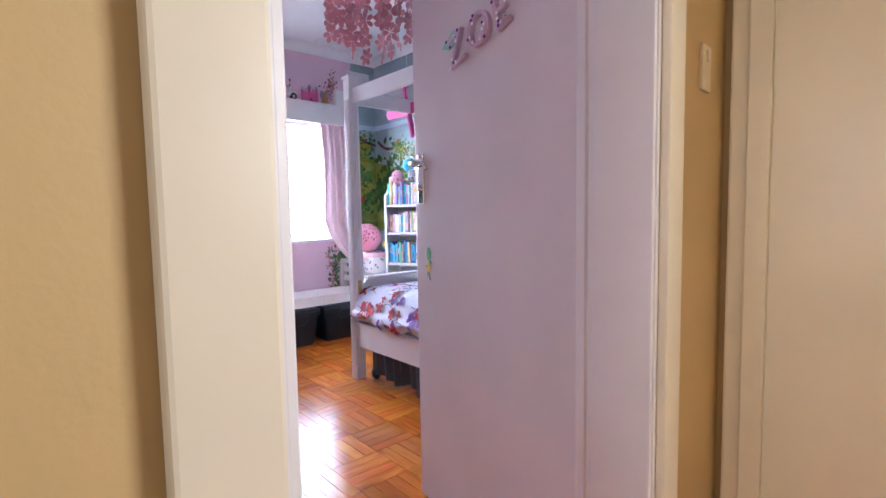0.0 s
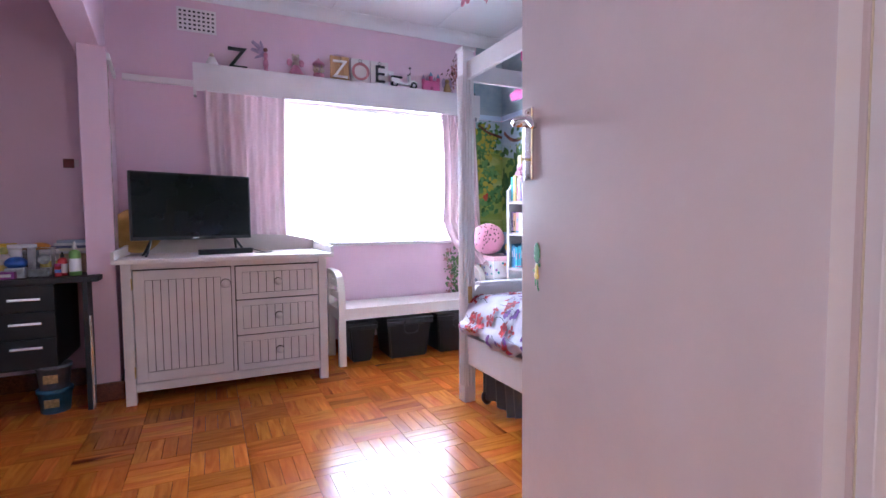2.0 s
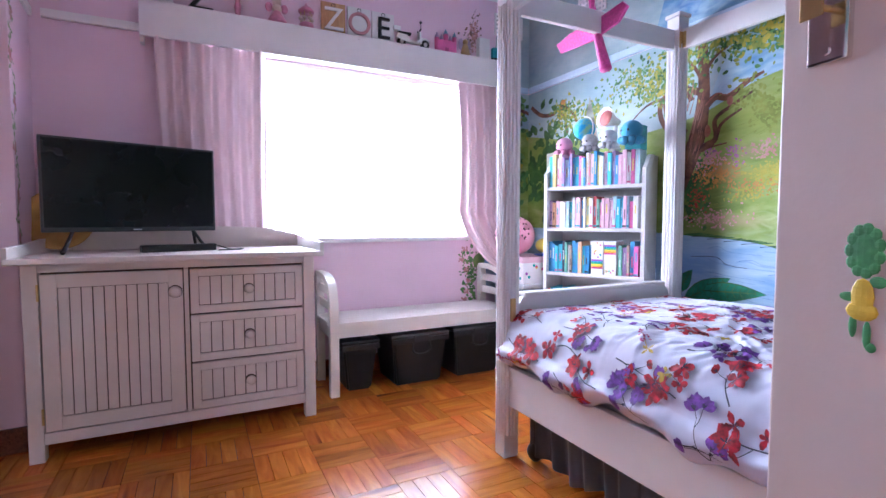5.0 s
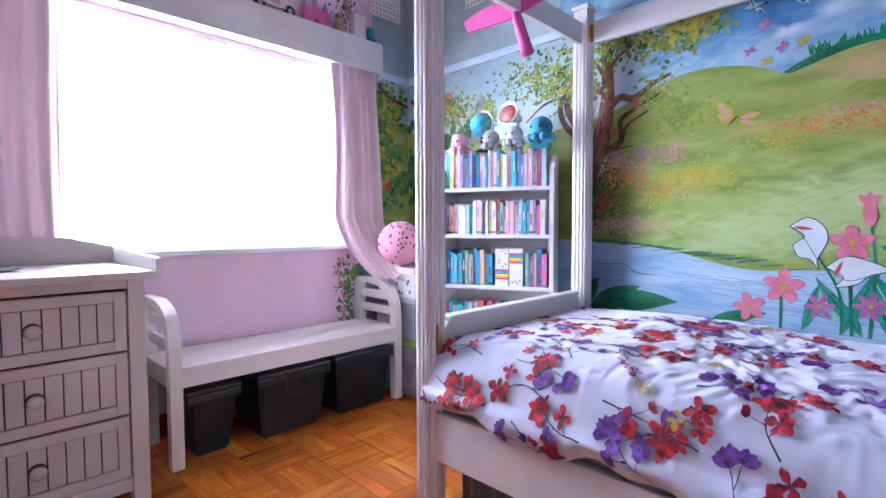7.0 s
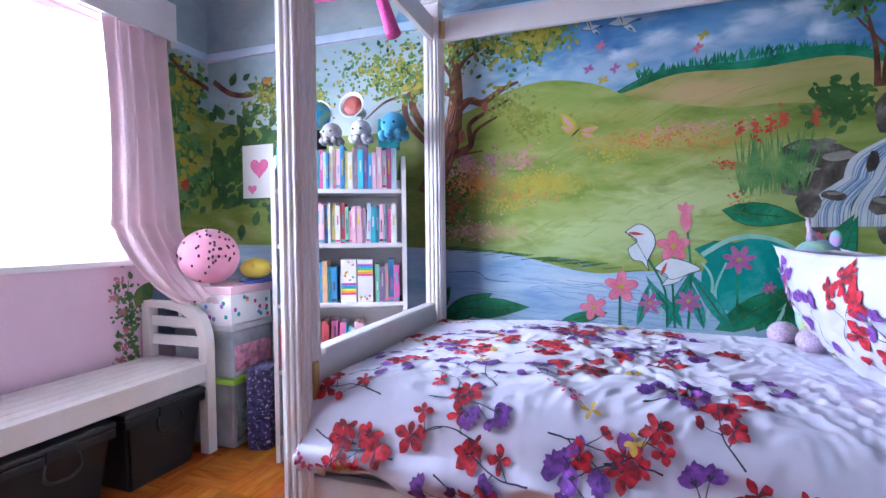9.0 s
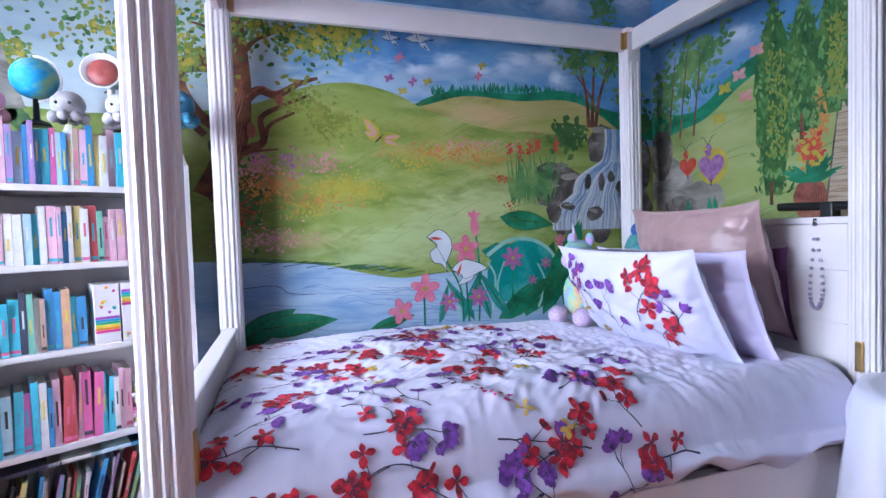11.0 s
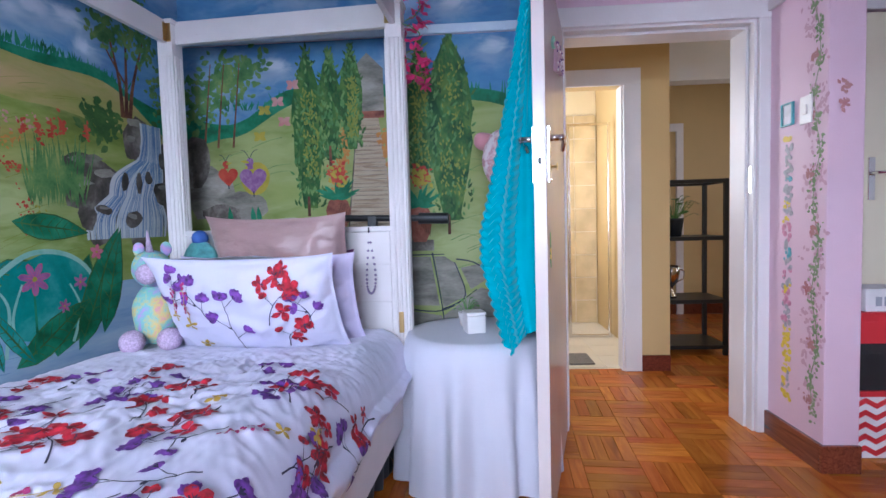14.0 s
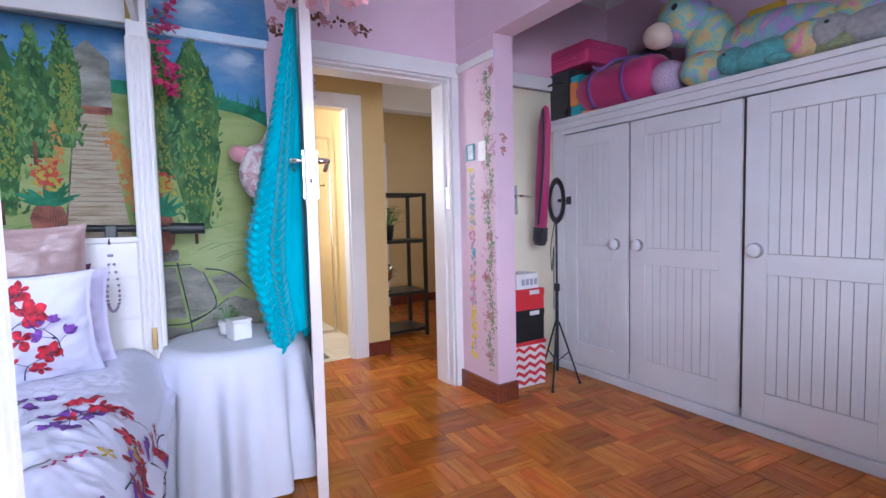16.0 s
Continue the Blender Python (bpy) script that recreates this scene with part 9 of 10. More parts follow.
for x in (-0.09, 0.085):
    w = part("wheel", cyl(B(), (x, -0.012, 0.03), (x, 0.012, 0.03), 0.03, seg=20), BLACKP, t)
    part("hub", cyl(B(), (x, -0.014, 0.03), (x, 0.014, 0.03), 0.014, seg=14), WHITE, w)
part("body", prism(B(), [(-0.13, 0.05), (-0.05, 0.03), (0.03, 0.028), (0.055, 0.06), (0.045, 0.065), (0.02, 0.042), (-0.03, 0.045), (-0.05, 0.075), (-0.12, 0.08)], 0.035, Matrix.Translation((0, -0.0175, 0))), WHITE, t)
part("front_shield", prism(B(), [(0.04, 0.03), (0.055, 0.03), (0.05, 0.11), (0.036, 0.11)], 0.04, Matrix.Translation((0, -0.02, 0))), WHITE, t)
part("mudguard", prism(B(), [(0.045, 0.055), (0.085, 0.064), (0.12, 0.045), (0.115, 0.06), (0.085, 0.076), (0.05, 0.07)], 0.03, Matrix.Translation((0, -0.015, 0))), WHITE, t)
part("seat", box(B(), -0.115, -0.02, -0.016, 0.016, 0.08, 0.095, 0.005), BLACKP, t)
part("luggage_box", box(B(), -0.15, -0.10, -0.02, 0.02, 0.096, 0.125, 0.004), WHITE, t)
part("handlebar", tube(B(), [(0.043, -0.03, 0.125), (0.043, 0, 0.11), (0.043, 0.03, 0.125)], 0.005), BLACKP, t)
part("mirror", ball(tube(B(), [(0.043, -0.03, 0.125), (0.04, -0.035, 0.16)], 0.002), (0.04, -0.035, 0.165), 0.009), BLACKP, t)
t = on_pelmet("castle_ornament", 2.52, "bright pink toy castle with blue roofs on the pelmet", "toy castle")
HOTP = mat("hot_pink_plastic", (0.58, 0.10, 0.26), 0.4, 0.15, 20)
BLUR = mat("blue_grey_roof", (0.12, 0.28, 0.38), 0.4)
part("wall", box(B(), -0.075, 0.075, -0.02, 0.02, 0, 0.085, 0.003), HOTP, t)
part("gate", box(B(), -0.014, 0.014, -0.023, -0.02, 0, 0.035, 0.001), mat("dark_pink", (0.3, 0.03, 0.12), 0.5), t)
for x, h, r in ((-0.07, 0.10, 0.017), (-0.035, 0.09, 0.014), (0.0, 0.13, 0.018), (0.035, 0.095, 0.014), (0.07, 0.12, 0.016)):
    w = part("tower", cyl(B(), (x, 0, 0), (x, 0, h), r, seg=12), HOTP, t)
    part("turret_roof", cyl(B(), (x, 0, h), (x, 0, h + 0.04), r * 1.15, 0.001, 12), BLUR if abs(x) < 0.01 or x > 0.06 else LILM, w, "pointed roof")
t = on_pelmet("gold_bear_ornament", 2.68, "small golden fairy ornament on the pelmet")
part("body", lathe(B(), [(0.03, 0), (0.034, 0.03), (0.02, 0.08), (0.012, 0.09), (0, 0.09)], 14), GOLDR, t, smooth=True)
part("head", ball(B(), (0, 0, 0.105), 0.02), GOLDR, t, smooth=True)
for s in (-1, 1):
    part("wing", ball(B(), (s * 0.03, 0.01, 0.09), 0.03, 0.7, 0.15, 1.4), LILM, t, smooth=True)
t = on_pelmet("white_ornament_box", 2.83, "white box ornament on the pelmet", "box")
part("carton", box(B(), -0.045, 0.045, -0.025, 0.025, 0, 0.15, 0.003), WHITE, t)
t = on_pelmet("snow_globe", 2.93, "small teal lantern ornament on the pelmet", "ornament")
part("base", box(B(), -0.025, 0.025, -0.02, 0.02, 0, 0.025, 0.003), BLACKP, t)
part("body", box(B(), -0.02, 0.02, -0.018, 0.018, 0.025, 0.10, 0.004), TEALV, t)


# ---- air bricks ----
def vent(m, label):
    t = thing("air_vent", m, label, "vent")
    # black sheet added in place of the shaded depth behind the bars
    part("backing", box(B(), -0.115, 0.115, 0.001, 0.003, -0.075, 0.075), BLACKM, t, "black sheet for the shade in the hollow behind the holes")
    for k in range(9):
        x = -0.12 + k * 0.03
        part("bar", box(B(), x - 0.007, x + 0.007, -0.008, 0.001, -0.08, 0.08), WHITE, t)
    for k in range(6):
        z = -0.075 + k * 0.03
        part("bar", box(B(), -0.127, 0.127, -0.0085, -0.0005, z - 0.007, z + 0.007), WHITE, t)
    return t


vent(pose(XW + 0.003, 0.69, 2.54, 0, 0, 90), "white square-holed air vent on the pink wall")
vent(pose(XW + 0.003, 3.08, 2.52, 0, 0, 90), "white square-holed air vent near the painted corner")
vent(pose(-3.05, YM - 0.003, 2.47, 0, 0, 0), "white square-holed air vent above the painted garden")

# ---- pink foam glider ----
t = thing("toy_glider", pose(-2.30, 2.61, 1.92, 0, 0, 0), "pink speckled foam toy glider hanging from the bed canopy", "toy plane")
FOAM = mat("pink_speckled_foam", (0.58, 0.06, 0.28), 0.6, 0.25, 90)
part("fuselage", tube(B(), spline([(0.05, 0.0, -0.19), (0.02, 0, -0.10), (-0.03, 0, 0.06), (-0.06, 0, 0.22)], 6), 0.028, 10, 0.012), FOAM, t, smooth=True)
part("wing", prism(B(), [(-0.30, 0.03), (-0.27, -0.02), (-0.05, -0.03), (0.12, 0.0), (0.17, 0.05), (0.14, 0.08), (0.0, 0.06), (-0.20, 0.055)], 0.012), FOAM, t)
part("tail_wing", prism(B(), [(-0.14, 0.20), (-0.02, 0.18), (0.02, 0.21), (0.01, 0.24), (-0.12, 0.25)], 0.008), FOAM, t)
part("fin", box(B(), -0.065, -0.055, -0.07, 0.0, 0.18, 0.25, 0.003), FOAM, t)
part("thread", tube(B(), [(-0.03, 0, 0.06), (0.0, 0.0, 0.845)], 0.0012, 5), WHITE, t, "thin hanging thread")

# ---- mobile of pink felt flowers ----
FELT = cloth("pink_felt", (0.66, 0.30, 0.34), 0.2, 0.2, 300, 0.9)
mob = thing("flower_mobile", (-1.13, 1.49, 1.82), "hanging mobile of pink felt flowers on strings", "mobile")
bm = B()
for k in range(6):
    a = k * 1.0472
    c, s = math.cos(a), math.sin(a)
    pts = [(0.004, 0), (0.02, 0.010), (0.034, 0.009), (0.041, 0.0), (0.034, -0.009), (0.02, -0.010)]
    prism(bm, [(x * c - y * s, x * s + y * c) for x, y in pts], 0.002 + 0.0002 * k)
flower_me = bpy.data.meshes.new("flower")
bm.to_mesh(flower_me)
bm.free()
flower_me.materials.append(FELT)
part("hoop", tube(B(), [(0.17 * math.cos(k * 0.2618), 0.17 * math.sin(k * 0.2618), 0.70) for k in range(25)], 0.005), WHITE, mob)
part("hoop", tube(B(), [(0.085 * math.cos(k * 0.2618), 0.085 * math.sin(k * 0.2618), 0.70) for k in range(25)], 0.005), WHITE, mob)
part("cord", tube(B(), [(0, 0, 0.70), (0, 0, 0.95)], 0.003), WHITE, mob)
part("cross_bar", box(box(B(), -0.17, 0.17, -0.003, 0.003, 0.696, 0.704), -0.003, 0.003, -0.17, 0.17, 0.695, 0.703), WHITE, mob)
random.seed(5)
for ring, n, low in ((0.17, 12, 0.10), (0.085, 7, 0.02)):
    for k in range(n):
        a = 6.2832 * k / n + ring
        x, y = ring * math.cos(a), ring * math.sin(a)
        part("string", cyl(B(), (x, y, low), (x, y, 0.70), 0.0012, seg=5), FELT, mob)
        z = low + random.uniform(0.0, 0.03)
        while z < 0.68:
            ob = new("flower", flower_me)
            ob.matrix_basis = pose(x, y, z, random.uniform(-25, 25), random.uniform(0, 360), random.uniform(0, 360))
            ob.parent = mob
            z += random.uniform(0.068, 0.09)

# ---- bed head things ----
GARL = mat("magenta_silk_petal", (0.52, 0.015, 0.12), 0.6, 0.3, 40)
t = thing("flower_garland", pose(-0.40, 2.07, 1.66), "magenta silk flower garland wound on the bed post", "garland")
random.seed(14)
part("wire", tube(B(), [(0.05 * math.sin(k * 0.9), -0.005 + 0.05 * math.cos(k * 0.9) - 0.02, 0.02 * k) for k in range(20)], 0.0025, 5), LEAF, t)
for k in range(34):
    z = random.uniform(0, 0.38)
    a = random.uniform(0, 6.28)
    c = Vector((0.02 + 0.055 * math.sin(a), -0.03 + 0.06 * math.cos(a), z))
    bm = B()
    for q in range(4):
        d = Vector((random.uniform(-1, 1), random.uniform(-1, 1), random.uniform(-1, 0.6))).normalized()
        s = d.orthogonal().normalized() * 0.014
        bm.faces.new([bm.verts.new(c + w) for w in (Vector((0, 0, 0)), d * 0.02 + s, d * 0.042, d * 0.02 - s)])
    part("blossom", bm, GARL, t)
t = thing("metal_bar", pose(-0.40, 2.15, 1.09), "black padded metal bar clamped on the headboard", "bar")
part("bar", cyl(B(), (0, -0.19, 0), (0, 0.26, 0.012), 0.014), BLACKM, t)
part("grip", cyl(B(), (0, -0.25, -0.002), (0, -0.12, 0.001), 0.024), BLACKP, t, "black foam grip")
part("clamp", box(B(), -0.02, 0.02, 0.07, 0.11, -0.045, 0.02, 0.005), BLACKP, t)
t = thing("bead_necklace", pose(-0.468, 2.24, 0.77), "string of lilac beads hanging on the headboard", "necklace")
BEAD = mat("lilac_bead", (0.35, 0.28, 0.42), 0.25)
for k in range(28):
    u = k / 27
    part("bead", ball(B(), (0, 0.022 * math.sin(u * math.pi * 2) * (0.6 + 0.6 * u), 0.27 - 0.27 * math.sin(u * math.pi) ** 0.8), 0.0055, seg=8, rings=6), BEAD, t, smooth=True)
part("hook", tube(B(), [(0.02, 0, 0.285), (-0.005, 0, 0.285), (-0.008, 0, 0.265)], 0.003), BLACKM, t)
solo("wall_slat", box(B(), -0.165, -0.145, 3.07, 3.11, 0.0, 1.76, 0.003), FURN, "thin white wooden slat standing behind the bed post", "slat")
t = thing("rainbow_unicorn", pose(-0.86, 2.96, 0.63, 0, 0, 205), "small rainbow plush unicorn sitting beside the pillow", "plush toy")
part("body", fuzz(ball(B(), (0, 0, 0.13), 0.085, 0.9, 0.9, 1.4, 20, 14), 0.008), TIEDYE, t, smooth=True)
part("head", fuzz(ball(B(), (0.02, 0, 0.30), 0.07, 1.1, 0.95, 1, 20, 14), 0.006), TIEDYE, t, smooth=True)
part("muzzle", ball(B(), (0.085, 0, 0.285), 0.038), LILG, t, "lilac glitter muzzle", True)
part("horn", cyl(B(), (0.04, 0, 0.36), (0.06, 0, 0.44), 0.014, 0.002), LILG, t, "lilac glitter horn", True)
for s in (-1, 1):
    part("foot", ball(B(), (0.09, s * 0.06, 0.045), 0.042, 1.2, 1, 1), LILG, t, "lilac glitter foot", True)
    part("ear", ball(B(), (0.0, s * 0.045, 0.37), 0.02, 0.6, 1, 1.4), TIEDYE, t, smooth=True)
t = thing("teal_bottle", pose(-0.53, 2.99, 0.60), "teal plush toy at the headboard", "plush toy")
part("body", fuzz(ball(B(), (0, 0, 0.22), 0.09, 0.8, 1.1, 2.3, 18, 14), 0.008), TEALP, t, smooth=True)
part("tip", ball(B(), (0, 0, 0.43), 0.035), mat("blue_felt_tip", (0.05, 0.12, 0.4), 0.8), t, smooth=True)

# ---- on the bookcase ----
t = thing("globe", pose(-2.84, 3.03, 1.44), "small blue world globe on the books", "globe")
part("sphere", ball(B(), (0, 0, 0.15), 0.065, seg=24, rings=16), paint("globe_print", [(0.03, 0.22, 0.45), (0.05, 0.32, 0.55), (0.25, 0.40, 0.18), (0.05, 0.32, 0.55)], 9.0, rough=0.3), t, smooth=True)
part("meridian", tube(B(), [(0.074 * math.sin(a), 0, 0.15 + 0.074 * math.cos(a)) for a in [0.26 * k for k in range(13)]], 0.004), WHITE, t)
part("stand", lathe(B(), [(0.04, 0), (0.035, 0.01), (0.01, 0.02), (0.008, 0.085), (0, 0.085)], 18), BLACKP, t, smooth=True)
OCTP = cloth("pink_octopus_plush", (0.62, 0.28, 0.40), 0, 0.12, 200, 0.95)
OCTB = cloth("blue_octopus_plush", (0.06, 0.26, 0.42), 0, 0.15, 200, 0.95)


def octopus(x, mt, label, z=1.44, r=0.05):
    t = thing("plush_octopus", pose(x, 2.97, z, 0, 0, -90), label, "plush toy", "octopus toys on the bookcase")
    part("head", ball(B(), (0, 0, r * 1.25), r, 1, 1.05, 0.95, 20, 14), mt, t, smooth=True)
    for k in range(8):
        a = k * 0.785
        part("arm", ball(B(), (r * 0.95 * math.cos(a), r * 0.95 * math.sin(a), r * 0.33), r * 0.36), mt, t, smooth=True)
    for s in (-1, 1):
        part("eye", ball(B(), (r * 0.93, s * r * 0.4, r * 1.2), r * 0.11), BLACKP, t, "small black eye", True)


octopus(-2.95, OCTP, "pink reversible octopus plush on the bookcase")
octopus(-2.73, GREYP, "grey octopus plush on the bookcase", r=0.045)
octopus(-2.58, cloth("light_grey_plush", (0.48, 0.46, 0.48), 0, 0.2, 90, 0.95, 40), "light grey octopus plush on the bookcase", r=0.045)
octopus(-2.42, OCTB, "deep blue octopus plush on the bookcase", r=0.055)
t = thing("megaphone", pose(-2.64, 3.08, 1.44, 0, 0, 0), "white and red toy megaphone on the bookcase", "megaphone")
part("horn", lathe(B(), [(0.02, 0), (0.03, 0.05), (0.062, 0.11), (0.058, 0.11), (0.026, 0.05), (0.0, 0.03)], 22, pose(0, 0.02, 0.16, 80, 0, 0)), WHITE, t, smooth=True)
part("mouth", lathe(B(), [(0, 0.085), (0.045, 0.095), (0.0445, 0.1), (0, 0.09)], 22, pose(0, 0.02, 0.16, 80, 0, 0)), mat("dull_red", (0.30, 0.06, 0.05), 0.5), t, "dull red inner horn", True)
part("stand", lathe(B(), [(0.035, 0), (0.03, 0.012), (0.012, 0.03), (0.012, 0.15), (0, 0.15)], 16), WHITE, t, smooth=True)

t = thing("paper_drawing", pose(-3.40, YM - 0.003, 1.24), "white paper with a pink heart drawing stuck on the wall", "drawing")
part("sheet", box(B(), -0.105, 0.105, -0.001, 0.0, 0, 0.297), mat("white_paper", (0.74, 0.70, 0.70), 0.8, 0.05), t)
for cx, cz, q in ((0.01, 0.17, 0.062), (-0.04, 0.05, 0.030)):
    pts = [(cx + q * math.sin(a) ** 3, cz + q * 0.0625 * (13 * math.cos(a) - 5 * math.cos(2 * a) - 2 * math.cos(3 * a) - math.cos(4 * a))) for a in [0.2618 * k for k in range(24)]]
    part("heart", prism(B(), pts, 0.001, Matrix.Translation((0, -0.0022, 0))), mat("pink_crayon", (0.66, 0.14, 0.30), 0.8, 0.2, 60), t, "pink painted heart")
t = thing("teal_carton", BM @ Matrix.Translation((0.225, 0.05, 1.425)) @ pose(0, 0, 0, 0, 0, -8), "small teal printed carton on the books", "box")
part("carton", box(B(), -0.045, 0.045, -0.03, 0.05, 0, 0.13, 0.002), mat("teal_print_card", (0.04, 0.30, 0.34), 0.5, 0.25, 25), t)
part("badge", lathe(B(), [(0.020, 0), (0.020, 0.001), (0, 0.0012)], 18, pose(0, -0.0302, 0.06, 90, 0, 0)), mat("white_card", (0.78, 0.75, 0.76)), t, "round white printed mark")
part("band", box(B(), -0.012, 0.012, -0.0318, -0.0312, 0.062, 0.074), mat("red_card_print", (0.55, 0.03, 0.03), 0.5), t, "red printed band")

# ---- black desk in the alcove ----
DESKB = mat("black_wood_laminate", (0.008, 0.008, 0.010), 0.55, 0.3, 8, 0.05, 60)
dk = thing("desk", (-3.45, -0.45, 0), "black wooden desk with three drawers and silver handles", "desk")
KX = -3.16
part("desktop", box(B(), -3.72, KX + 0.02, -0.95, 0.13, 0.755, 0.785, 0.003), DESKB, dk, world=True)
part("drawer_body", box(B(), -3.70, KX - 0.02, -0.75, -0.08, 0.27, 0.755), DESKB, dk, world=True)
part("end_panel", box(B(), -3.70, KX, 0.05, 0.075, 0, 0.755, 0.002), DESKB, dk, world=True)
part("end_panel", box(B(), -3.70, KX, -0.94, -0.915, 0, 0.755, 0.002), DESKB, dk, world=True)
for z0, z1 in ((0.60, 0.745), (0.45, 0.595), (0.28, 0.445)):
    d = part("drawer", box(B(), KX - 0.02, KX, -0.75, -0.08, z0, z1, 0.003), DESKB, dk, world=True)
    zz = {0.60: 0.672, 0.45: 0.535}.get(z0, 0.398)
    part("handle", box(B(), KX + 0.012, KX + 0.022, -0.285, -0.137, zz - 0.008, zz + 0.008, 0.003), CHROME, d, "flat silver bar handle", world=True)
part("metal_leg", box(B(), KX - 0.01, KX + 0.01, 0.078, 0.09, 0.0, 0.56, 0.002), CHROME, dk, "thin silver leg", world=True)
DZ = 0.786
CLEARP = glassy("clear_plastic", (0.9, 0.9, 0.92), 0.1)


def bottle(name, x, y, z, r, h, mt, label, capm=None, kind="bottle"):
    t = thing(name, pose(x, y, z), label, kind)
    part("body", lathe(B(), [(r, 0), (r, h * 0.62), (r * 0.9, h * 0.70), (r * 0.4, h * 0.76), (0, h * 0.76)], 20), mt, t, smooth=True)
    part("cap", lathe(B(), [(r * 0.42, h * 0.74), (r * 0.38, h * 0.84), (r * 0.12, h), (0, h)], 14), capm or WHITE, t, smooth=True)
    part("label", lathe(B(), [(r * 1.01, h * 0.12), (r * 1.01, h * 0.5)], 20), WCARD, t, "pale paper label")


bottle("glue_bottle", -3.28, 0.0, DZ, 0.03, 0.20, mat("green_bottle", (0.20, 0.42, 0.10), 0.35), "green glue bottle with a white nozzle on the desk")
bottle("paint_bottle", -3.30, -0.065, DZ, 0.024, 0.14, mat("red_bottle", (0.50, 0.03, 0.03), 0.35), "red paint bottle on the desk", mat("black_cap", (0.02, 0.02, 0.02), 0.4))
bottle("paint_bottle", -3.42, 0.07, DZ, 0.024, 0.13, mat("red_bottle", (0.5, 0.03, 0.03)), "red paint bottle at the back of the desk")
t = thing("clear_box", pose(-3.30, -0.17, DZ), "clear plastic gift box with trinkets on the desk", "box")
part("shell", box(B(), -0.05, 0.05, -0.065, 0.065, 0.0, 0.17, 0.002), CLEARP, t)
part("trinket", box(ball(B(), (0, 0.02, 0.10), 0.03), -0.03, 0.03, -0.05, 0.04, 0.003, 0.045, 0.004), mat("pale_trinket", (0.45, 0.50, 0.48), 0.5, 0.3, 40), t)
t = thing("white_tub", pose(-3.42, -0.28, DZ), "white lidded plastic tub on the desk", "tub")
part("body", lathe(B(), [(0.06, 0), (0.065, 0.16), (0, 0.16)], 24), WHITE, t, smooth=True)
part("lid", lathe(B(), [(0.068, 0.16), (0.068, 0.185), (0, 0.187)], 24), WHITE, t, smooth=True)
t = thing("toy_box", pose(-3.50, -0.40, DZ), "yellow and red card box on the desk", "box")
part("carton", box(B(), -0.05, 0.05, -0.07, 0.06, 0, 0.17, 0.003), mat("yellow_green_card", (0.50, 0.46, 0.12), 0.5, 0.3, 40), t)
part("top_print", box(B(), -0.05, 0.05, -0.07, 0.06, 0.1705, 0.19), mat("yellow_card", (0.7, 0.46, 0.04)), t)
t = thing("pencil_rack", pose(-3.33, -0.47, DZ), "clear pencil rack full of coloured pens on the desk", "pen holder")
part("tray", box(B(), -0.05, 0.05, -0.08, 0.08, 0, 0.10, 0.003), CLEARP, t)
random.seed(8)
for k in range(14):
    x, y = random.uniform(-0.035, 0.035), random.uniform(-0.06, 0.06)
    part("pen", cyl(B(), (x, y, 0.01), (x + random.uniform(-0.03, 0.03), y + random.uniform(-0.05, 0.05), random.uniform(0.14, 0.19)), 0.005, seg=8), mat("pen_%d" % (k % 5), [(0.05, 0.4, 0.4), (0.6, 0.15, 0.25), (0.1, 0.3, 0.1), (0.65, 0.5, 0.1), (0.05, 0.05, 0.08)][k % 5], 0.4), t)
t = thing("small_purple_box", pose(-3.22, -0.30, DZ), "small purple box with a white label on the desk", "box")
part("carton", box(B(), -0.025, 0.025, -0.04, 0.04, 0, 0.04, 0.003), mat("purple_card", (0.30, 0.06, 0.30), 0.5), t)
part("label", box(B(), 0.025, 0.0262, -0.025, 0.025, 0.012, 0.028), WCARD, t)
t = thing("blue_toy", pose(-3.27, -0.27, DZ), "blue and silver toy on the desk", "toy")
part("dome", ball(B(), (0, 0, 0.085), 0.045, 1, 1.2, 0.8), mat("blue_plastic", (0.04, 0.12, 0.45), 0.4), t, smooth=True)
part("base", box(B(), -0.04, 0.04, -0.045, 0.045, 0, 0.06, 0.008), mat("silver_foil", (0.4, 0.4, 0.42), 0.35, 0.3, 30), t)
for k, (x, y, r, h, c, lb) in enumerate(((-3.24, -0.075, 0.016, 0.075, (0.62, 0.05, 0.06), "small red paint pot on the desk"), (-3.36, -0.36, 0.035, 0.13, (0.70, 0.66, 0.62), "white craft tub with a printed band on the desk"), (-3.22, -0.385, 0.022, 0.06, (0.72, 0.30, 0.48), "small pink pot on the desk"), (-3.46, -0.16, 0.045, 0.15, (0.72, 0.72, 0.74), "white lidded pot at the back of the desk"), (-3.24, -0.43, 0.02, 0.09, (0.10, 0.42, 0.46), "teal glitter tube on the desk"))):
    t = thing("craft_pot", pose(x, y, DZ), lb, "pot", "craft pots on the desk")
    part("body", lathe(B(), [(r * 0.94, 0), (r, h * 0.1), (r, h * 0.8), (0, h * 0.8)], 18), mat("craft_pot_%d" % k, c, 0.4, 0.15, 30), t, smooth=True)
    part("lid", lathe(B(), [(r * 1.05, h * 0.8), (r * 1.05, h * 0.98), (r * 0.95, h), (0, h)], 18), WHITE if k % 2 else mat("craft_lid", (0.55, 0.10, 0.25), 0.4), t, smooth=True)
    part("band", lathe(B(), [(r * 1.012, h * 0.3), (r * 1.012, h * 0.55)], 18), mat("craft_band_%d" % (k % 2), ((0.1, 0.2, 0.55), (0.75, 0.6, 0.15))[k % 2], 0.5), t, "printed band")
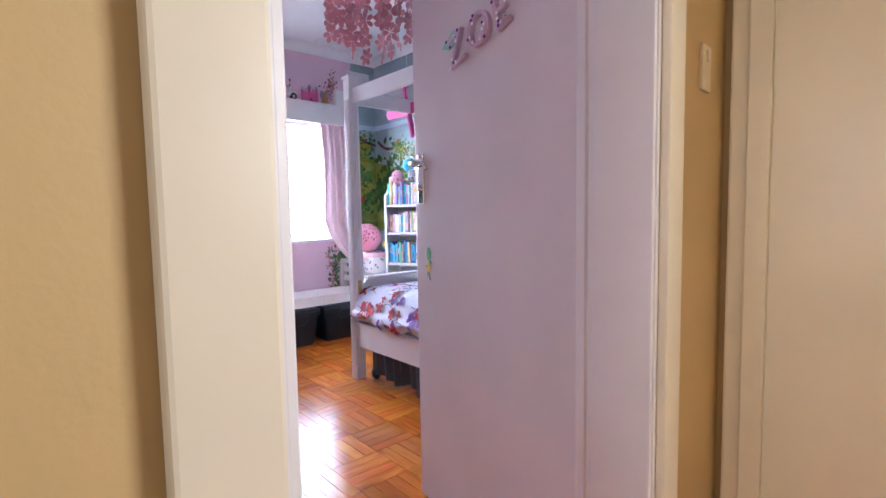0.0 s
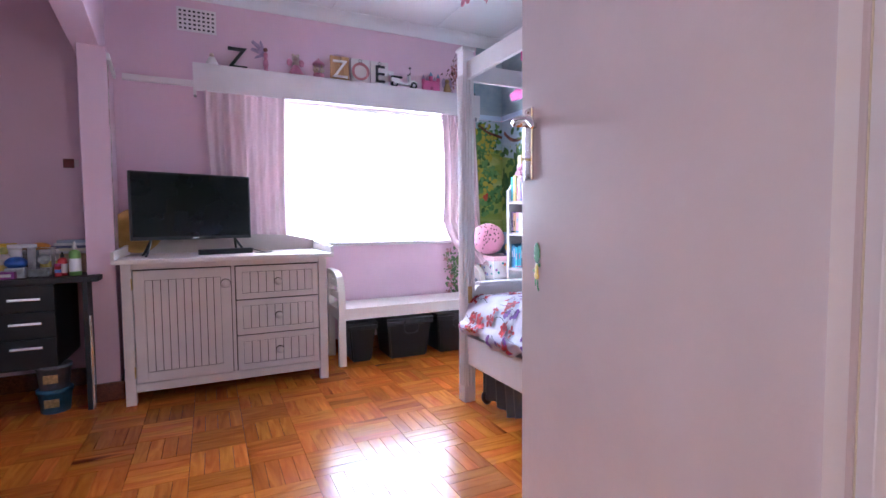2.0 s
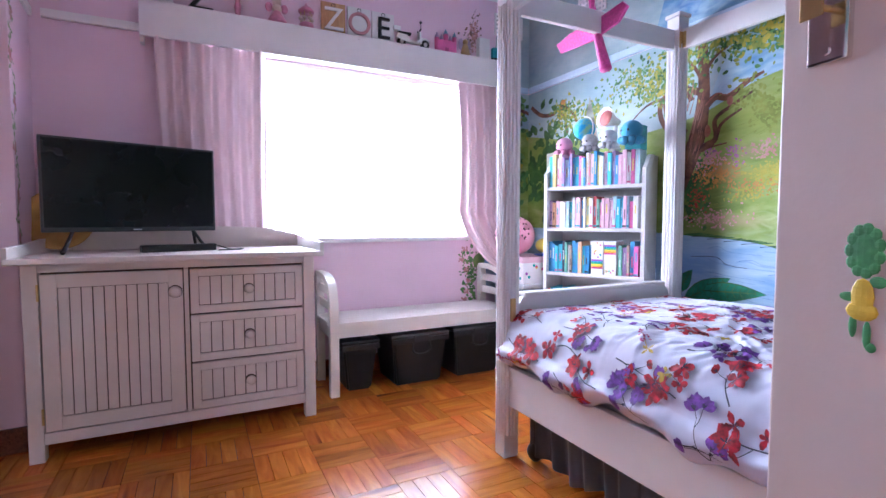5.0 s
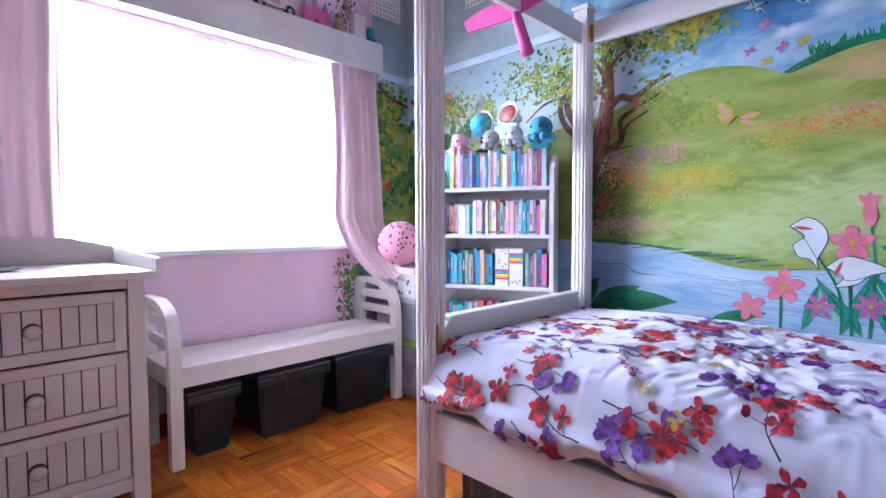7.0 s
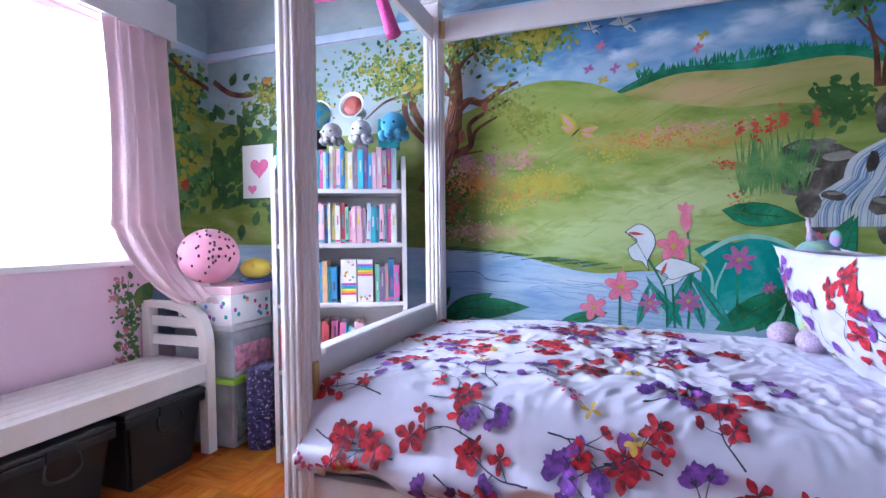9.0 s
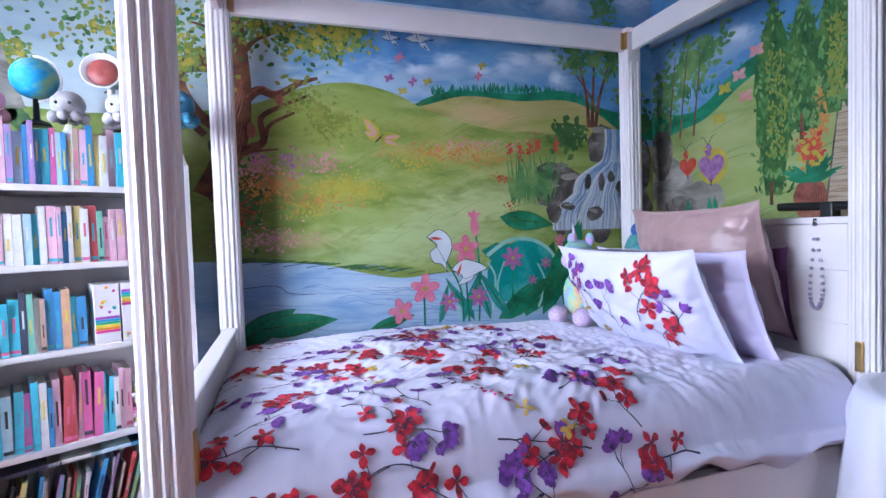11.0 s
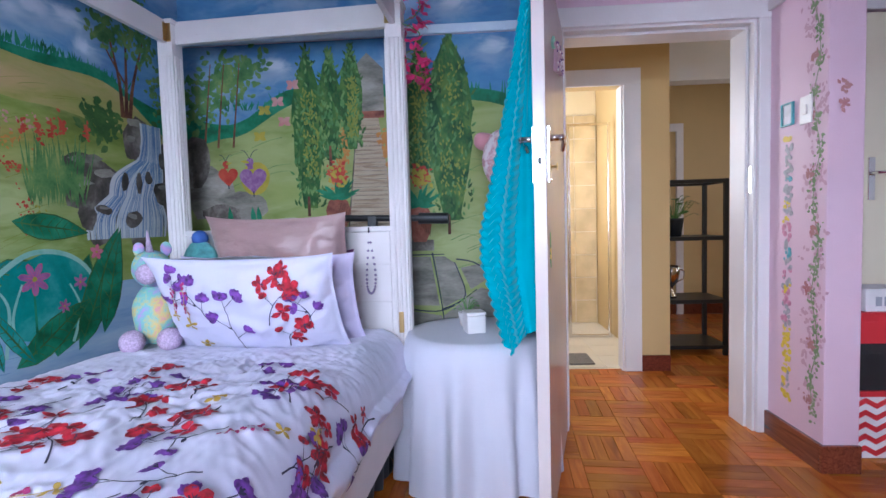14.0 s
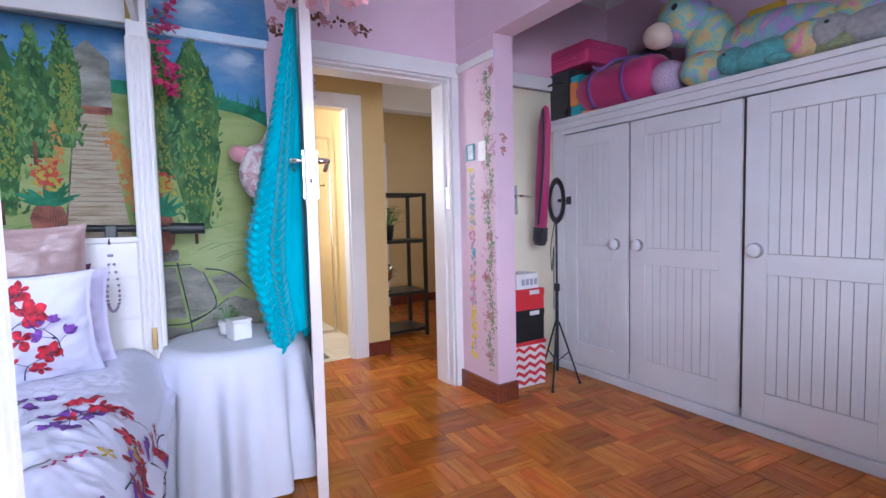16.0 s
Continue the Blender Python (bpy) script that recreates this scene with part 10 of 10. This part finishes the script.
t = thing("orange_ball", pose(-3.52, -0.22, DZ + 0.0), "orange toy cap on a clear tub on the desk", "toy")
part("tub", lathe(B(), [(0.04, 0), (0.045, 0.15), (0, 0.15)], 18), mat("cloudy_clear_plastic", (0.38, 0.40, 0.43)), t, smooth=True)
part("cap", ball(B(), (0, 0, 0.165), 0.045, 1, 1.2, 0.6), mat("orange_plastic", (0.72, 0.30, 0.04), 0.4), t, smooth=True)
t = thing("makeup_brush_set", pose(-3.40, -0.50, DZ), "black-handled brushes standing in a cup on the desk", "brushes")
part("cup", lathe(B(), [(0.035, 0), (0.04, 0.11), (0.036, 0.11), (0.033, 0.01), (0, 0.01)], 18), mat("craft_lid", (0.55, 0.10, 0.25)), t, smooth=True)
for k in range(7):
    a = 0.9 * k
    q = part("handle", cyl(B(), (0.012 * math.cos(a), 0.012 * math.sin(a), 0.012), (0.035 * math.cos(a), 0.035 * math.sin(a), 0.20 + 0.012 * (k % 3)), 0.0035, seg=8), BLACKP, t)
    part("bristle", ball(B(), (0.037 * math.cos(a), 0.037 * math.sin(a), 0.215 + 0.012 * (k % 3)), 0.011, 1, 1, 1.6, 10, 7), mat("brush_hair_%d" % (k % 2), ((0.30, 0.12, 0.08), (0.60, 0.20, 0.30))[k % 2], 0.9), q, smooth=True)
st_ = [((0.55, 0.55, 0.60), "pale"), ((0.62, 0.58, 0.45), "cream"), ((0.10, 0.12, 0.22), "navy"), ((0.66, 0.66, 0.70), "white"), ((0.35, 0.42, 0.55), "blue")]
for k, (c, nm) in enumerate(st_):
    solo("notebook", box(B(), -0.10, 0.10, -0.15, 0.15, 0, 0.016, 0.002), mat("notebook_" + nm, c, 0.6), "%s notebook lying in a pile on the desk" % nm, "notebook", "notebooks on the desk", m=pose(-3.58, -0.03 + 0.01 * k, DZ + 0.12 + 0.0165 * k, 0, 0, 4 * k - 8))
solo("paper_box", box(B(), -0.11, 0.11, -0.15, 0.13, 0, 0.119, 0.004), mat("kraft_card", (0.45, 0.33, 0.2), 0.7), "kraft card box under the notebooks", "box", m=pose(-3.58, -0.03, DZ))
for z, h, c, lb in ((0.0, 0.135, (0.05, 0.16, 0.28), "blue plastic bucket with printed label under the desk"), (0.137, 0.14, (0.16, 0.15, 0.17), "clear bucket of sweets stacked under the desk")):
    t = thing("bucket", pose(-3.25, -0.12, z), lb, "bucket", "stacked buckets under the desk")
    part("body", lathe(B(), [(0.07, 0.0), (0.082, h - 0.02), (0.088, h - 0.02), (0.088, h), (0, h)], 24), mat("bucket_%d" % int(z * 100), c, 0.4, 0.4, 30), t, smooth=True)
    part("label", box(B(), 0.076, 0.081, -0.035, 0.035, h * 0.3, h * 0.65, 0.001), mat("sweet_label", (0.45, 0.28, 0.12), 0.5, 0.5, 60), t, "faded printed label")
t = thing("small_picture", pose(XW + 0.002, -0.10, 1.49, 0, 0, 90), "small dark red picture on the alcove wall", "picture")
part("frame", box(B(), -0.03, 0.03, -0.008, 0, -0.03, 0.03, 0.002), mat("dark_red_frame", (0.16, 0.02, 0.02), 0.5, 0.4, 50), t)
part("tag", box(B(), 0.031, 0.055, -0.004, 0, -0.02, 0.025, 0.001), PALEP, t)
solo("fluffy_cushion", fuzz(ball(B(), (0, 0, 0.14), 0.17, 1.1, 0.8, 0.8, 28, 18), 0.03, 30), cloth("pink_fluff", (0.60, 0.30, 0.40), 0, 0.3, 60, 0.95, 40), "pink fluffy cushion at the foot of the bookcase", "cushion", smooth=True, m=pose(-2.55, 2.72, 0.0))

# ---- parquet: squares of four blocks, turned by turns ----
T, GX, GY = 0.243, -1.798, 1.825
SQ = (T, GX, GY)
TONES = ((0.37, 0.094, 0.010), (0.56, 0.178, 0.020), 0.19, 0.0)
PARQ = wood("varnished_parquet", *TONES, (2.2, 14, 14), False, SQ)
PARQ_X = wood("varnished_parquet_far", *TONES, (2.2, 14, 14), True, SQ)
PARQ_Y = wood("varnished_parquet_far_turned", *TONES, (14, 2.2, 14), True, SQ)
for q in (PARQ, PARQ_X, PARQ_Y):
    q.node_tree.nodes["Principled BSDF"].inputs["IOR"].default_value = 1.28
bm = B()
hw, hl, g = T / 8 - 0.0006, T / 2 - 0.0006, 0.0012
box(bm, -hl, hl, -hw, hw, -0.02, 0.0)
for v in bm.verts:
    if v.co.z > -0.001:
        v.co.x -= math.copysign(g, v.co.x) * 0.5
        v.co.y -= math.copysign(g, v.co.y) * 0.5
block = bpy.data.meshes.new("parquet_block")
bm.to_mesh(block)
bm.free()
block.materials.append(PARQ)
far, count = ([], []), 0
random.seed(3)
spots = []
for i in range(-9, 20):
    for j in range(-15, 7):
        cx, cy = GX + (i + 0.5) * T, GY + (j + 0.5) * T
        if cx > 1.02 and cy > 0.9:
            continue
        for k in range(4):
            o = (k - 1.5) * T / 4
            along = (i + j) % 2 != 0
            spots.append((cx if along else cx + o, cy + o if along else cy, 0 if along else 90))
spots.sort(key=lambda p: (p[0] + 2.2) ** 2 + (p[1] - 1.3) ** 2)
for x, y, a in spots:
    m = pose(x, y, random.uniform(-0.0006, 0.0004), random.uniform(-0.1, 0.1), random.uniform(-0.1, 0.1), a + random.choice((0, 180)))
    if count < 300:
        ob = new("parquet_block", block)
        ob.matrix_basis = m
        ob.parent = floor
        count += 1
    else:
        far[int(a > 45)].append(m)
for blocks, mt in zip(far, (PARQ_X, PARQ_Y)):
    verts, faces = [], []
    for m in blocks:
        base = len(verts)
        verts += [m @ v.co for v in block.vertices]
        faces += [[base + i for i in p.vertices] for p in block.polygons]
    me = bpy.data.meshes.new("parquet_blocks")
    me.from_pydata(verts, [], faces)
    me.materials.append(mt)
    ob = new("parquet_blocks", me)
    ob.parent = floor
    ob["kind"] = "stuff"
